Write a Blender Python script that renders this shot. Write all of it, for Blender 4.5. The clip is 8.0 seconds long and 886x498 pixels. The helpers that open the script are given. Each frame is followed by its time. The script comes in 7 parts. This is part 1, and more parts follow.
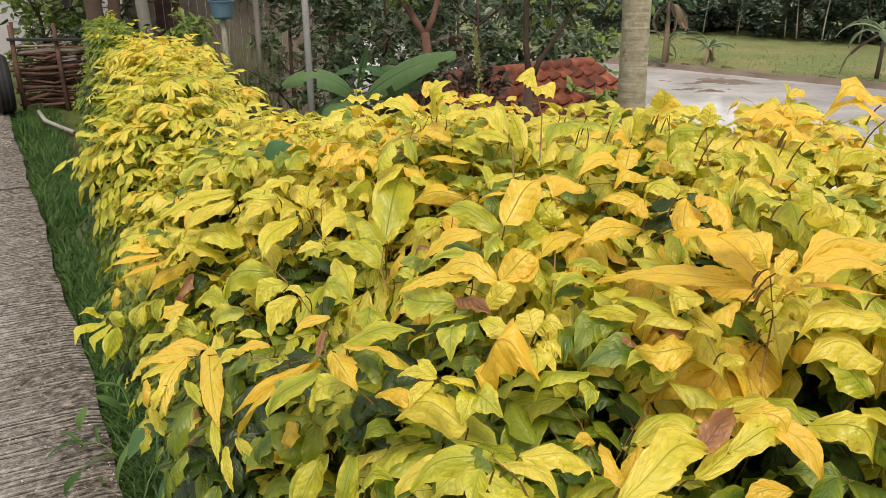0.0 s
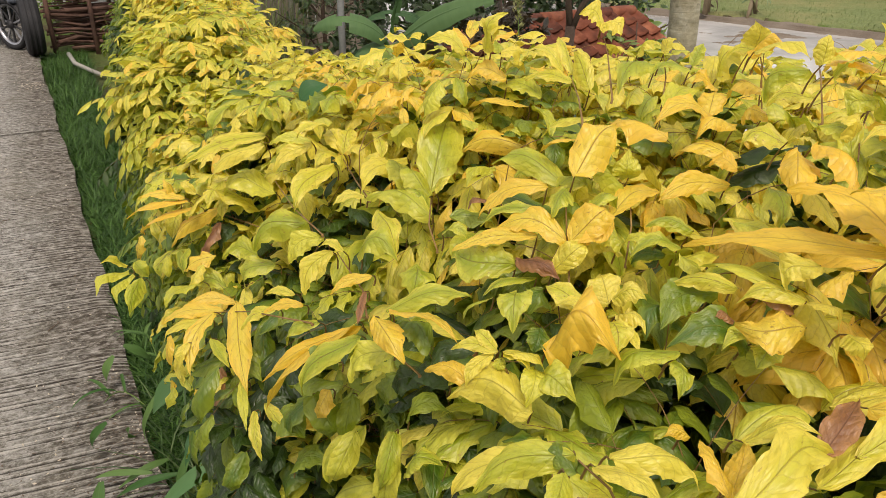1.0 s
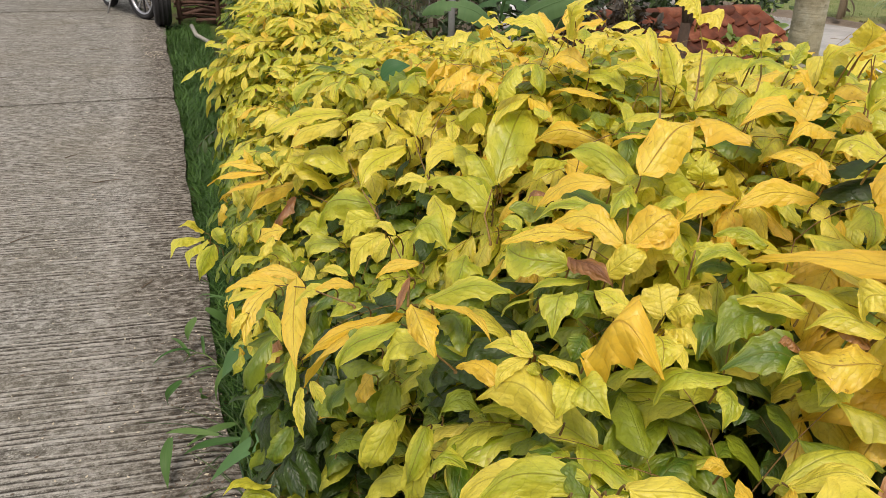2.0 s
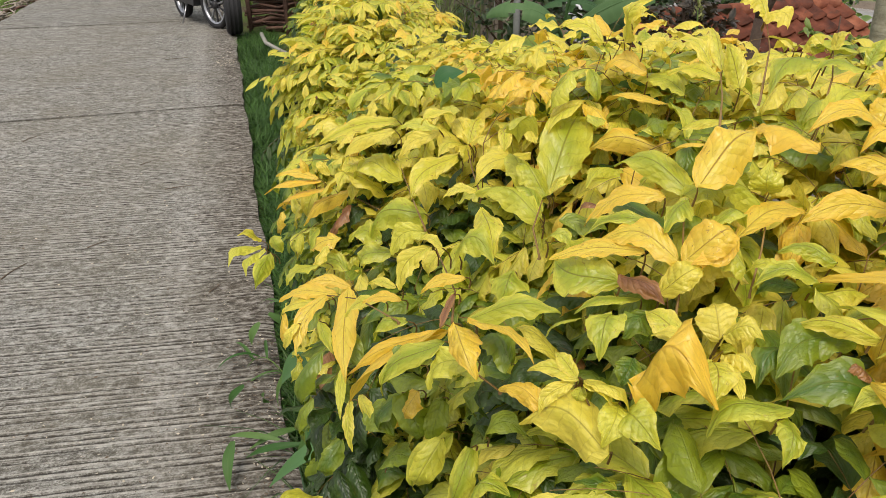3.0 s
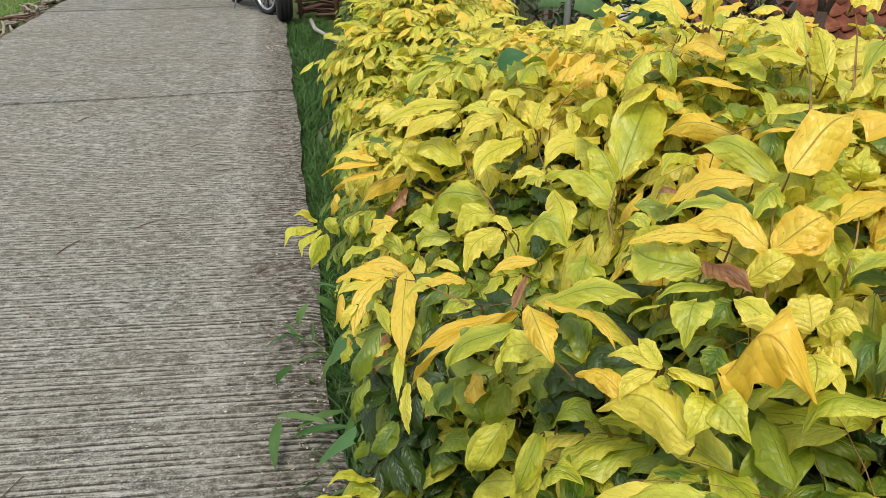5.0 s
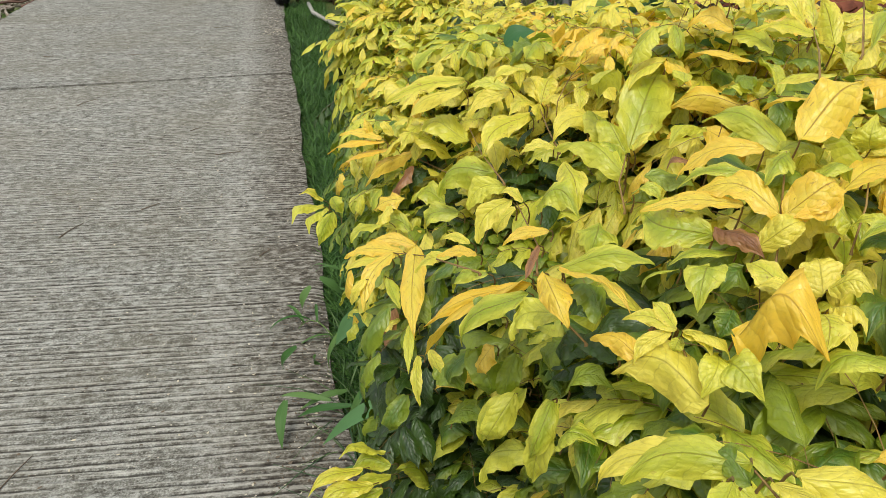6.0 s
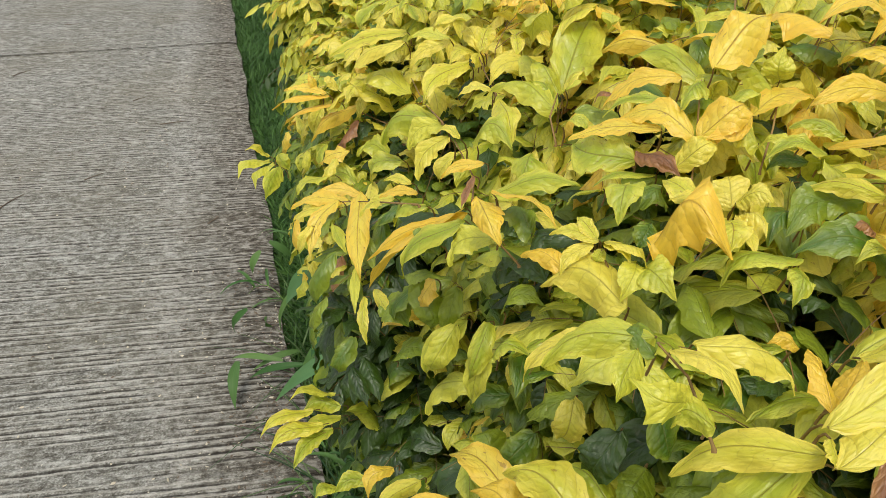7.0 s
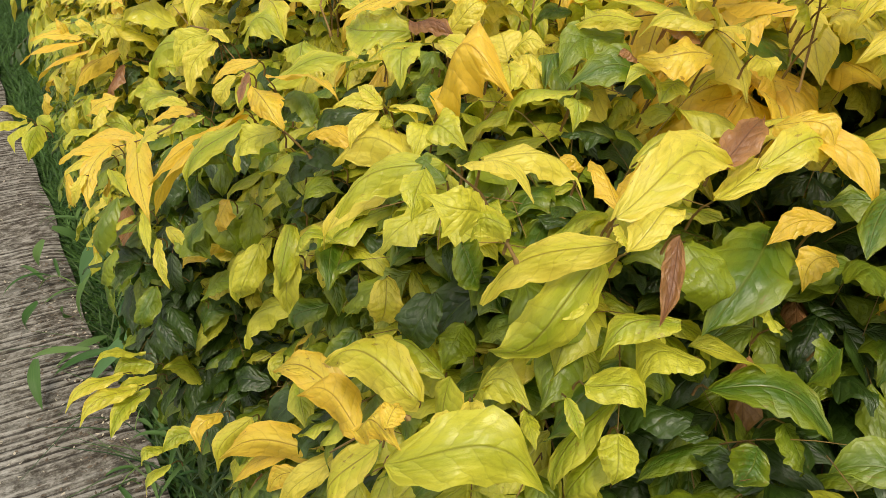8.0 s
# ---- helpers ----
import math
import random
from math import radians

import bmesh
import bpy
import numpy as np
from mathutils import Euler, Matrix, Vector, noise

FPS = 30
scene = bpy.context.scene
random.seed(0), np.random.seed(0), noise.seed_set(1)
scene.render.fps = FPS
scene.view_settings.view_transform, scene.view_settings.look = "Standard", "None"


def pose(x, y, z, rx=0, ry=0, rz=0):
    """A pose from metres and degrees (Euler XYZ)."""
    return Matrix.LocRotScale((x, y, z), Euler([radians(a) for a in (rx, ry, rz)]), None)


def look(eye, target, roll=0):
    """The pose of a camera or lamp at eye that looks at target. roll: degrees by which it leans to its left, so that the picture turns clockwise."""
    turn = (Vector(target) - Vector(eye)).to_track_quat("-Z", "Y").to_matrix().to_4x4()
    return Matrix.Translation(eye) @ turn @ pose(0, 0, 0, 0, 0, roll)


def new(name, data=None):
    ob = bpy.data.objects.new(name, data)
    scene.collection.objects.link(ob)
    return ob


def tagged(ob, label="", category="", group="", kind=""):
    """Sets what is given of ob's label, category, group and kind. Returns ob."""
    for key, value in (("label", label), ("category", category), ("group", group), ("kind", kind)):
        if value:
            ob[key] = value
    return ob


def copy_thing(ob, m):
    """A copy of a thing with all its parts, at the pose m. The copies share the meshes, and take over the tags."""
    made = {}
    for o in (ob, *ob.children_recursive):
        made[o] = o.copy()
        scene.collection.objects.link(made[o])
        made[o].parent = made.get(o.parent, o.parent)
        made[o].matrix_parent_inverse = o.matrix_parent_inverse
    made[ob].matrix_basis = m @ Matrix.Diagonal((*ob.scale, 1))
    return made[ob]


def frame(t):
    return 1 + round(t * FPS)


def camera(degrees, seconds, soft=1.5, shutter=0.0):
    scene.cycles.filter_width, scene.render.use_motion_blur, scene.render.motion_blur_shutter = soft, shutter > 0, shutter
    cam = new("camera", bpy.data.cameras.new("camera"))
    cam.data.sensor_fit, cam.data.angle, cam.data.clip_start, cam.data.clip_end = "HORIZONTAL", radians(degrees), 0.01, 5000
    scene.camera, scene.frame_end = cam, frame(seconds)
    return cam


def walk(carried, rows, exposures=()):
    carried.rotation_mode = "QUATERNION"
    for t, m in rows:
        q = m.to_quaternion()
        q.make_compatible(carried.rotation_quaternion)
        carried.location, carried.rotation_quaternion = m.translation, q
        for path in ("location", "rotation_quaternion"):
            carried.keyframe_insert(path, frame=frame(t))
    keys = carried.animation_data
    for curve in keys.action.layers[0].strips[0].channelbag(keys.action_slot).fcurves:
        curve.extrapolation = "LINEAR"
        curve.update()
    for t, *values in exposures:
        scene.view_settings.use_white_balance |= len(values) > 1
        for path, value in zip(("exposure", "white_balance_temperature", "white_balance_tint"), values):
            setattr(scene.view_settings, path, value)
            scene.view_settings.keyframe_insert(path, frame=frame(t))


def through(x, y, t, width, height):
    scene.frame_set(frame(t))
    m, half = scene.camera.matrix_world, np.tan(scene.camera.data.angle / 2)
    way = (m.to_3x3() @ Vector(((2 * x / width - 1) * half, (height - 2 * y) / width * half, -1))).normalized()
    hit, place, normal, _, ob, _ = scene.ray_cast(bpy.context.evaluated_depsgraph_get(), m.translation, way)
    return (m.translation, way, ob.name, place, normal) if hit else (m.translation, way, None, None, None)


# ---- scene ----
cam = camera(60.7, 8.0, soft=0.5)
PATH = [
    (0, (-0.139, 1.196, 1.525), (0.816, 2.804, 0.816), -0.3),
    (0.5, (-0.13, 1.269, 1.505), (0.803, 2.861, 0.733), -0.0),
    (1, (-0.113, 1.308, 1.483), (0.757, 2.91, 0.659), 0.2),
    (1.5, (-0.078, 1.321, 1.471), (0.713, 2.946, 0.614), 1.5),
    (2, (-0.053, 1.32, 1.468), (0.583, 3.014, 0.616), 1.9),
    (2.2, (-0.04, 1.325, 1.464), (0.534, 3.039, 0.607), 1.2),
    (3.3, (-0.022, 1.341, 1.471), (0.422, 3.104, 0.637), -0.7),
    (3.5, (-0.028, 1.34, 1.47), (0.394, 3.113, 0.648), -0.8),
    (4, (-0.036, 1.347, 1.462), (0.352, 3.121, 0.624), -0.5),
    (4.5, (-0.043, 1.354, 1.458), (0.335, 3.126, 0.611), -0.0),
    (4.7, (-0.046, 1.359, 1.455), (0.323, 3.13, 0.602), 0.1),
    (5.8, (-0.071, 1.35, 1.449), (0.3, 3.092, 0.539), -0.4),
    (6, (-0.072, 1.346, 1.443), (0.295, 3.091, 0.538), -0.3),
    (6.5, (-0.078, 1.326, 1.437), (0.327, 3.058, 0.522), -0.3),
    (7, (-0.07, 1.291, 1.417), (0.409, 2.977, 0.455), 0.5),
    (7.5, (-0.043, 1.263, 1.359), (0.534, 2.884, 0.339), 0.4),
    (7.6, (-0.039, 1.262, 1.349), (0.578, 2.851, 0.305), 0.2),
    (7.7, (-0.038, 1.262, 1.341), (0.655, 2.803, 0.271), 0.3),
    (7.8, (-0.041, 1.262, 1.342), (0.708, 2.775, 0.269), -1.2),
    (7.9, (-0.047, 1.263, 1.341), (0.762, 2.754, 0.282), -1.1),
    (8, (-0.058, 1.269, 1.337), (0.836, 2.725, 0.297), -0.8),
]
walk(cam, [(t, look(eye, target, roll)) for t, eye, target, roll in PATH], [(0.0, 0.02, 7000, 17), (1.5, 0.0, 7000, 17), (3.5, 0.05, 6500, 12), (4.5, 0.07, 6450, 10), (6.0, 0.14, 6400, 7), (6.8, 0.10, 6400, 8), (7.5, 0.06, 6850, 11), (8.0, 0.10, 7150, 11)])

# ---- light ----
SUN_EL, SUN_ROT = radians(58), radians(200)
world = bpy.data.worlds.new("overcast_sky")
scene.world = world
world.use_nodes = True
wt = world.node_tree
sky = wt.nodes.new("ShaderNodeTexSky")
sky.sky_type, sky.sun_disc = "NISHITA", False
sky.sun_elevation, sky.sun_rotation = SUN_EL, SUN_ROT
sky.air_density, sky.dust_density, sky.ozone_density = 1.4, 5.0, 1.0
cloud = wt.nodes.new("ShaderNodeMix")
cloud.data_type = "RGBA"
cloud.inputs[0].default_value = 0.6
cloud.inputs[7].default_value = (8.2, 8.4, 8.5, 1)
wt.links.new(sky.outputs[0], cloud.inputs[6])
wt.links.new(cloud.outputs[2], wt.nodes["Background"].inputs[0])
wt.nodes["Background"].inputs[1].default_value = 0.13
sun = new("sun", bpy.data.lights.new("sun", "SUN"))
sun.data.energy, sun.data.angle, sun.data.color = 2.0, radians(14), (1.0, 0.95, 0.86)
sun.matrix_world = look(Vector((math.sin(SUN_ROT) * math.cos(SUN_EL), math.cos(SUN_ROT) * math.cos(SUN_EL), math.sin(SUN_EL))) * 30, (0, 0, 0))

# ---- materials ----


class Net:
    """A small helper round one node material."""

    def __init__(self, name, rough=0.6, spec=0.35, metal=0.0):
        self.m = bpy.data.materials.new(name)
        self.m.use_nodes = True
        self.t = self.m.node_tree
        self.b = self.t.nodes["Principled BSDF"]
        self.out = self.t.nodes["Material Output"]
        self.b.inputs["Roughness"].default_value = rough
        self.b.inputs["Specular IOR Level"].default_value = spec
        self.b.inputs["Metallic"].default_value = metal

    def node(self, kind):
        return self.t.nodes.new(kind)

    def put(self, socket, value):
        if isinstance(value, bpy.types.NodeSocket):
            self.t.links.new(value, socket)
        else:
            socket.default_value = value

    def coord(self, which="Object"):
        return self.node("ShaderNodeTexCoord").outputs[which]

    def mapped(self, vec, scale, rot=(0, 0, 0)):
        n = self.node("ShaderNodeMapping")
        self.put(n.inputs["Vector"], vec)
        n.inputs["Scale"].default_value = scale
        n.inputs["Rotation"].default_value = rot
        return n.outputs[0]

    def noise(self, vec, scale, detail=4.0, rough=0.55, w=None):
        n = self.node("ShaderNodeTexNoise")
        if w is not None:
            n.noise_dimensions = "4D"
            self.put(n.inputs["W"], w)
        self.put(n.inputs["Vector"], vec)
        n.inputs["Scale"].default_value = scale
        n.inputs["Detail"].default_value = detail
        n.inputs["Roughness"].default_value = rough
        return n.outputs["Fac"]

    def ramp(self, fac, stops):
        n = self.node("ShaderNodeValToRGB")
        self.put(n.inputs[0], fac)
        r = n.color_ramp
        while len(r.elements) < len(stops):
            r.elements.new(0.5)
        for e, (p, c) in zip(r.elements, stops):
            e.position = p
            e.color = (c, c, c, 1) if isinstance(c, (int, float)) else (*c, 1)
        return n.outputs[0]

    def mix(self, fac, a, b, blend="MIX"):
        n = self.node("ShaderNodeMix")
        n.data_type, n.blend_type = "RGBA", blend
        for s, v in ((n.inputs[0], fac), (n.inputs[6], a), (n.inputs[7], b)):
            self.put(s, (*v, 1) if isinstance(v, tuple) and len(v) == 3 else v)
        return n.outputs[2]

    def math(self, op, a, b=0.0, c=0.0):
        n = self.node("ShaderNodeMath")
        n.operation = op
        for s, v in zip(n.inputs, (a, b, c)):
            self.put(s, v)
        return n.outputs[0]

    def bump(self, height, strength=0.3, distance=0.01):
        n = self.node("ShaderNodeBump")
        self.put(n.inputs["Height"], height)
        n.inputs["Strength"].default_value = strength
        n.inputs["Distance"].default_value = distance
        self.t.links.new(n.outputs[0], self.b.inputs["Normal"])
        return n.outputs[0]

    def colour(self, value):
        self.put(self.b.inputs["Base Color"], (*value, 1) if isinstance(value, tuple) and len(value) == 3 else value)
        return self


def plain(name, a, b, scale=12, rough=0.6, metal=0.0, spec=0.35, bump=0.2, distance=0.004):
    """Two-tone surface with coarse stains and fine grain."""
    n = Net(name, rough, spec, metal)
    co = n.coord()
    big = n.noise(co, scale * 0.25, 5)
    fine = n.noise(co, scale * 5, 6, 0.65)
    mix = n.math("ADD", n.math("MULTIPLY", big, 0.6), n.math("MULTIPLY", fine, 0.4))
    n.colour(n.ramp(mix, [(0.32, a), (0.68, b)]))
    n.bump(fine, bump, distance)
    return n.m


def leaf_material(name, light, dark, rib, joined, spots=0.5, through=0.38, rough=0.32, spot=(0.30, 0.13, 0.03)):
    """A leaf: midrib, side veins, blotches, blemishes, light passing through."""
    n = Net(name, rough, 0.8)
    uv = n.node("ShaderNodeUVMap").outputs[0]
    sep = n.node("ShaderNodeSeparateXYZ")
    n.put(sep.inputs[0], uv)
    if joined:
        rnd = n.node("ShaderNodeNewGeometry").outputs["Random Per Island"]
    else:
        rnd = n.node("ShaderNodeObjectInfo").outputs["Random"]
    w = n.math("MULTIPLY", rnd, 73.0)
    across = n.math("ABSOLUTE", n.math("SUBTRACT", sep.outputs[0], 0.5))
    blot = n.noise(uv, 2.6, 3, 0.5, w)
    base = n.mix(n.ramp(n.math("ADD", n.math("MULTIPLY", rnd, 0.55), n.math("MULTIPLY", blot, 0.5)), [(0.18, 0.0), (0.66, 1.0)]), light, dark)
    margin = n.ramp(n.math("ADD", across, n.math("MULTIPLY", n.noise(uv, 4.0, 3, 0.5, n.math("ADD", w, 9.0)), 0.35)), [(0.30, 0.0), (0.62, 1.0)])
    base = n.mix(n.math("MULTIPLY", margin, 0.75), base, light)
    # side veins run outwards and forwards from the midrib, unevenly
    sway = n.noise(uv, 3.2, 2, 0.5, n.math("ADD", w, 5.0))
    ph = n.math("SUBTRACT", n.math("MULTIPLY", sep.outputs[1], 7.0), n.math("ADD", n.math("MULTIPLY", across, 3.0), n.math("MULTIPLY", sway, 1.3)))
    saw = n.math("ABSOLUTE", n.math("SUBTRACT", n.math("FRACT", ph), 0.5))
    vein = n.ramp(saw, [(0.0, 1.0), (0.075, 0.0)])
    mid = n.ramp(across, [(0.0, 1.0), (0.028, 0.0)])
    base = n.mix(n.math("MULTIPLY", vein, n.math("MULTIPLY", sway, 0.36)), base, rib)
    base = n.mix(n.math("MULTIPLY", mid, n.math("ADD", 0.4, n.math("MULTIPLY", rnd, 0.5))), base, rib)
    net = n.noise(uv, 7.0, 5, 0.7, n.math("ADD", w, 31.0))
    base = n.mix(n.ramp(net, [(0.48, 0.0), (0.60, 0.28)]), base, n.mix(0.5, dark, rib))
    fleck = n.noise(uv, 9.0, 4, 0.6, w)
    hole = n.ramp(n.math("ADD", fleck, n.math("MULTIPLY", rnd, 0.10)), [(0.69, 0.0), (0.74, 1.0)])
    base = n.mix(n.math("MULTIPLY", hole, spots), base, spot)
    n.colour(base)
    n.put(n.b.inputs["Roughness"], n.ramp(net, [(0.3, rough - 0.06), (0.7, rough + 0.18)]))
    # the blade bulges between its veins
    dome = n.math("MULTIPLY", n.math("SUBTRACT", 1.0, n.math("POWER", n.math("SUBTRACT", 1.0, n.math("MULTIPLY", saw, 2.0)), 2.0)), n.math("ADD", 0.2, n.math("MULTIPLY", blot, 1.3)))
    big = n.noise(uv, 4.5, 2, 0.5, n.math("ADD", w, 17.0))
    height = n.math("ADD", n.math("SUBTRACT", n.math("MULTIPLY", dome, 0.6), n.math("MULTIPLY", mid, 0.8)), n.math("ADD", n.math("MULTIPLY", big, 3.2), n.math("MULTIPLY", net, 0.9)))
    nor = n.bump(height, 0.42, 0.0034)
    tr = n.node("ShaderNodeBsdfTranslucent")
    n.put(tr.inputs[0], base)
    n.put(tr.inputs[1], nor)
    ms = n.node("ShaderNodeMixShader")
    ms.inputs[0].default_value = through
    n.t.links.new(n.b.outputs[0], ms.inputs[1])
    n.t.links.new(tr.outputs[0], ms.inputs[2])
    n.t.links.new(ms.outputs[0], n.out.inputs[0])
    return n.m


TONES = [
    ("gold_leaf", (0.94, 0.62, 0.06), (0.89, 0.70, 0.08), (0.34, 0.14, 0.02), 0.6),
    ("yellow_leaf", (0.94, 0.79, 0.115), (0.67, 0.65, 0.05), (0.26, 0.16, 0.02), 0.55),
    ("lime_leaf", (0.78, 0.74, 0.08), (0.38, 0.455, 0.026), (0.20, 0.18, 0.02), 0.45),
    # green and deep tones are lowered for the shade inside the hedge
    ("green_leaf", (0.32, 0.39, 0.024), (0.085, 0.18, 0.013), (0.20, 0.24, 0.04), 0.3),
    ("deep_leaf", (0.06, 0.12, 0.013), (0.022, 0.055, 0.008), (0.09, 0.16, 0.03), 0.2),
    ("brown_leaf", (0.52, 0.26, 0.09), (0.28, 0.12, 0.05), (0.12, 0.05, 0.025), 0.5),
]
LEAF = [leaf_material(n_, a, b, r, False, s) for n_, a, b, r, s in TONES]
LEAVES = [leaf_material(n_ + "_mass", a, b, r, True, s) for n_, a, b, r, s in TONES]
STEM = plain("red_brown_twig", (0.13, 0.065, 0.022), (0.34, 0.22, 0.07), 30, 0.6)
STEM_GREEN = plain("green_stalk", (0.10, 0.20, 0.04), (0.20, 0.30, 0.07), 30, 0.5)
BARK_DARK = plain("dark_bark", (0.05, 0.032, 0.022), (0.13, 0.09, 0.065), 14, 0.85, bump=0.7, distance=0.01)
BARK_GREY = plain("grey_bark", (0.25, 0.24, 0.20), (0.45, 0.44, 0.38), 10, 0.85, bump=0.5, distance=0.006)
BLACK = plain("black_rubber", (0.012, 0.012, 0.013), (0.03, 0.03, 0.032), 20, 0.65, bump=0.2)
SCOOTER_PAINT = plain("dark_grey_paint", (0.035, 0.04, 0.05), (0.05, 0.058, 0.07), 6, 0.25, spec=0.5, bump=0.02)
PLASTIC = plain("black_plastic", (0.02, 0.02, 0.022), (0.04, 0.04, 0.042), 20, 0.5, bump=0.1)
STEEL = plain("dull_alloy", (0.35, 0.36, 0.38), (0.5, 0.5, 0.52), 20, 0.35, metal=0.9, bump=0.05)
LAMP = plain("clear_lamp_cover", (0.6, 0.62, 0.65), (0.7, 0.72, 0.75), 10, 0.12, spec=0.6, bump=0.02)
RED_LAMP = plain("red_lamp_cover", (0.35, 0.02, 0.02), (0.45, 0.03, 0.03), 10, 0.2, spec=0.5, bump=0.02)
WOOD_RED = plain("weathered_red_wood", (0.035, 0.02, 0.015), (0.20, 0.11, 0.08), 16, 0.85, bump=0.5, distance=0.006)
WOOD_GREY = plain("grey_planks", (0.20, 0.16, 0.12), (0.38, 0.33, 0.27), 16, 0.85, bump=0.5, distance=0.005)
CONCRETE_POST = plain("concrete_post", (0.26, 0.27, 0.27), (0.42, 0.43, 0.42), 10, 0.85, bump=0.3)
PIPE = plain("pale_pipe", (0.22, 0.21, 0.18), (0.42, 0.40, 0.35), 12, 0.6, bump=0.15)
WALL_PALE = plain("pale_plaster", (0.46, 0.47, 0.48), (0.62, 0.63, 0.64), 4, 0.9, bump=0.2)
BLUE = plain("blue_plastic", (0.12, 0.25, 0.35), (0.20, 0.36, 0.46), 8, 0.5, bump=0.1)
STONE = plain("rubble_stone", (0.14, 0.11, 0.085), (0.32, 0.27, 0.22), 10, 0.9, bump=0.5, distance=0.01)
TWIG = plain("dry_twig", (0.09, 0.065, 0.045), (0.18, 0.14, 0.10), 30, 0.9, bump=0.3)
HUSK = plain("pale_husk", (0.42, 0.36, 0.26), (0.60, 0.55, 0.44), 30, 0.9, bump=0.3)


def concrete_material():
    n = Net("raked_concrete", 0.88, 0.3)
    co = n.coord()
    sep = n.node("ShaderNodeSeparateXYZ")
    n.put(sep.inputs[0], co)
    streak = n.noise(n.mapped(co, (9, 55, 1)), 1.0, 5, 0.65)
    stain = n.noise(co, 1.1, 6, 0.62)
    mottle = n.noise(n.mapped(co, (1, 1.5, 1)), 24, 8, 0.78)
    grit = n.noise(co, 160, 3, 0.6)
    fac = n.math("ADD", n.math("MULTIPLY", mottle, 0.60), n.math("ADD", n.math("MULTIPLY", streak, 0.08), n.math("MULTIPLY", grit, 0.32)))
    base = n.ramp(fac, [(0.42, (0.058, 0.053, 0.043)), (0.50, (0.166, 0.162, 0.142)), (0.585, (0.38, 0.378, 0.347))])
    base = n.mix(n.ramp(stain, [(0.38, 0.0), (0.66, 0.5)]), base, (0.14, 0.125, 0.09))
    # moss and soil creep in from the planted edge
    edge = n.math("ADD", sep.outputs[0], n.math("MULTIPLY", n.noise(co, 3.2, 5, 0.6), 0.42))
    dirty = n.ramp(n.math("ADD", edge, 0.5), [(0.34, 0.0), (0.60, 0.82)])
    base = n.mix(dirty, base, n.ramp(mottle, [(0.42, (0.028, 0.020, 0.013)), (0.50, (0.10, 0.086, 0.066)), (0.60, (0.28, 0.26, 0.23))]))
    # a crumbled, lime-pale strip a foot from that edge
    strip = n.math("SUBTRACT", 1.0, n.math("MULTIPLY", n.math("ABSOLUTE", n.math("ADD", sep.outputs[0], n.math("ADD", 0.22, n.math("MULTIPLY", stain, 0.3)))), 9.0))
    crumbs = n.math("MULTIPLY", n.ramp(strip, [(0.0, 0.0), (0.7, 1.0)]), n.ramp(n.noise(co, 42, 5, 0.7), [(0.48, 0.0), (0.58, 0.32)]))
    base = n.mix(crumbs, base, (0.47, 0.45, 0.42))
    pale = n.ramp(n.noise(n.mapped(co, (1, 2.2, 1)), 7, 8, 0.78), [(0.53, 0.0), (0.64, 0.5)])
    base = n.mix(n.math("MULTIPLY", pale, n.math("SUBTRACT", 1.0, dirty)), base, (0.455, 0.455, 0.42))
    fleck = n.ramp(n.noise(n.mapped(co, (1, 2.2, 1)), 60, 2, 0.5), [(0.70, 0.0), (0.745, 0.8)])
    base = n.mix(fleck, base, (0.58, 0.52, 0.42))
    dark = n.ramp(n.noise(n.mapped(co, (1, 1.6, 1), (0, 0, 0.5)), 48, 2, 0.5), [(0.71, 0.0), (0.75, 0.7)])
    base = n.mix(dark, base, (0.06, 0.045, 0.03))
    # the rake grooves are darkened in colour, for their shade and soil
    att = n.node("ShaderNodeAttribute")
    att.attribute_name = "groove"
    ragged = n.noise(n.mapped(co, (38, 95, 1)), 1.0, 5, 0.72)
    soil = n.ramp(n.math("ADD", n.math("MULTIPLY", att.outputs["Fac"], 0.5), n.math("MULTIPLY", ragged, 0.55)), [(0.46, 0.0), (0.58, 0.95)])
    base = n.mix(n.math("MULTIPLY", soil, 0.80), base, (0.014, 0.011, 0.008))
    # pale lines beside the grooves paint their lit crests into the colour
    crest = n.node("ShaderNodeAttribute")
    crest.attribute_name = "crest"
    worn = n.ramp(n.math("ADD", n.math("MULTIPLY", crest.outputs["Fac"], 0.5), n.math("MULTIPLY", ragged, 0.5)), [(0.46, 0.0), (0.60, 0.55)])
    base = n.mix(n.math("MULTIPLY", worn, 0.75), base, (0.50, 0.48, 0.43))
    n.colour(base)
    n.bump(n.math("ADD", n.math("MULTIPLY", mottle, 0.9), n.math("MULTIPLY", grit, 0.5)), 0.6, 0.006)
    return n.m


def ground_material():
    n = Net("soil_and_grass", 0.92, 0.2)
    co = n.coord()
    patch = n.noise(co, 0.6, 6, 0.62)
    fine = n.noise(co, 38, 5, 0.65)
    soil = n.ramp(fine, [(0.3, (0.05, 0.035, 0.022)), (0.7, (0.14, 0.10, 0.065))])
    green = n.ramp(fine, [(0.3, (0.055, 0.10, 0.022)), (0.7, (0.16, 0.22, 0.055))])
    n.colour(n.mix(n.ramp(patch, [(0.40, 0.0), (0.58, 1.0)]), soil, green))
    n.bump(fine, 0.7, 0.03)
    return n.m


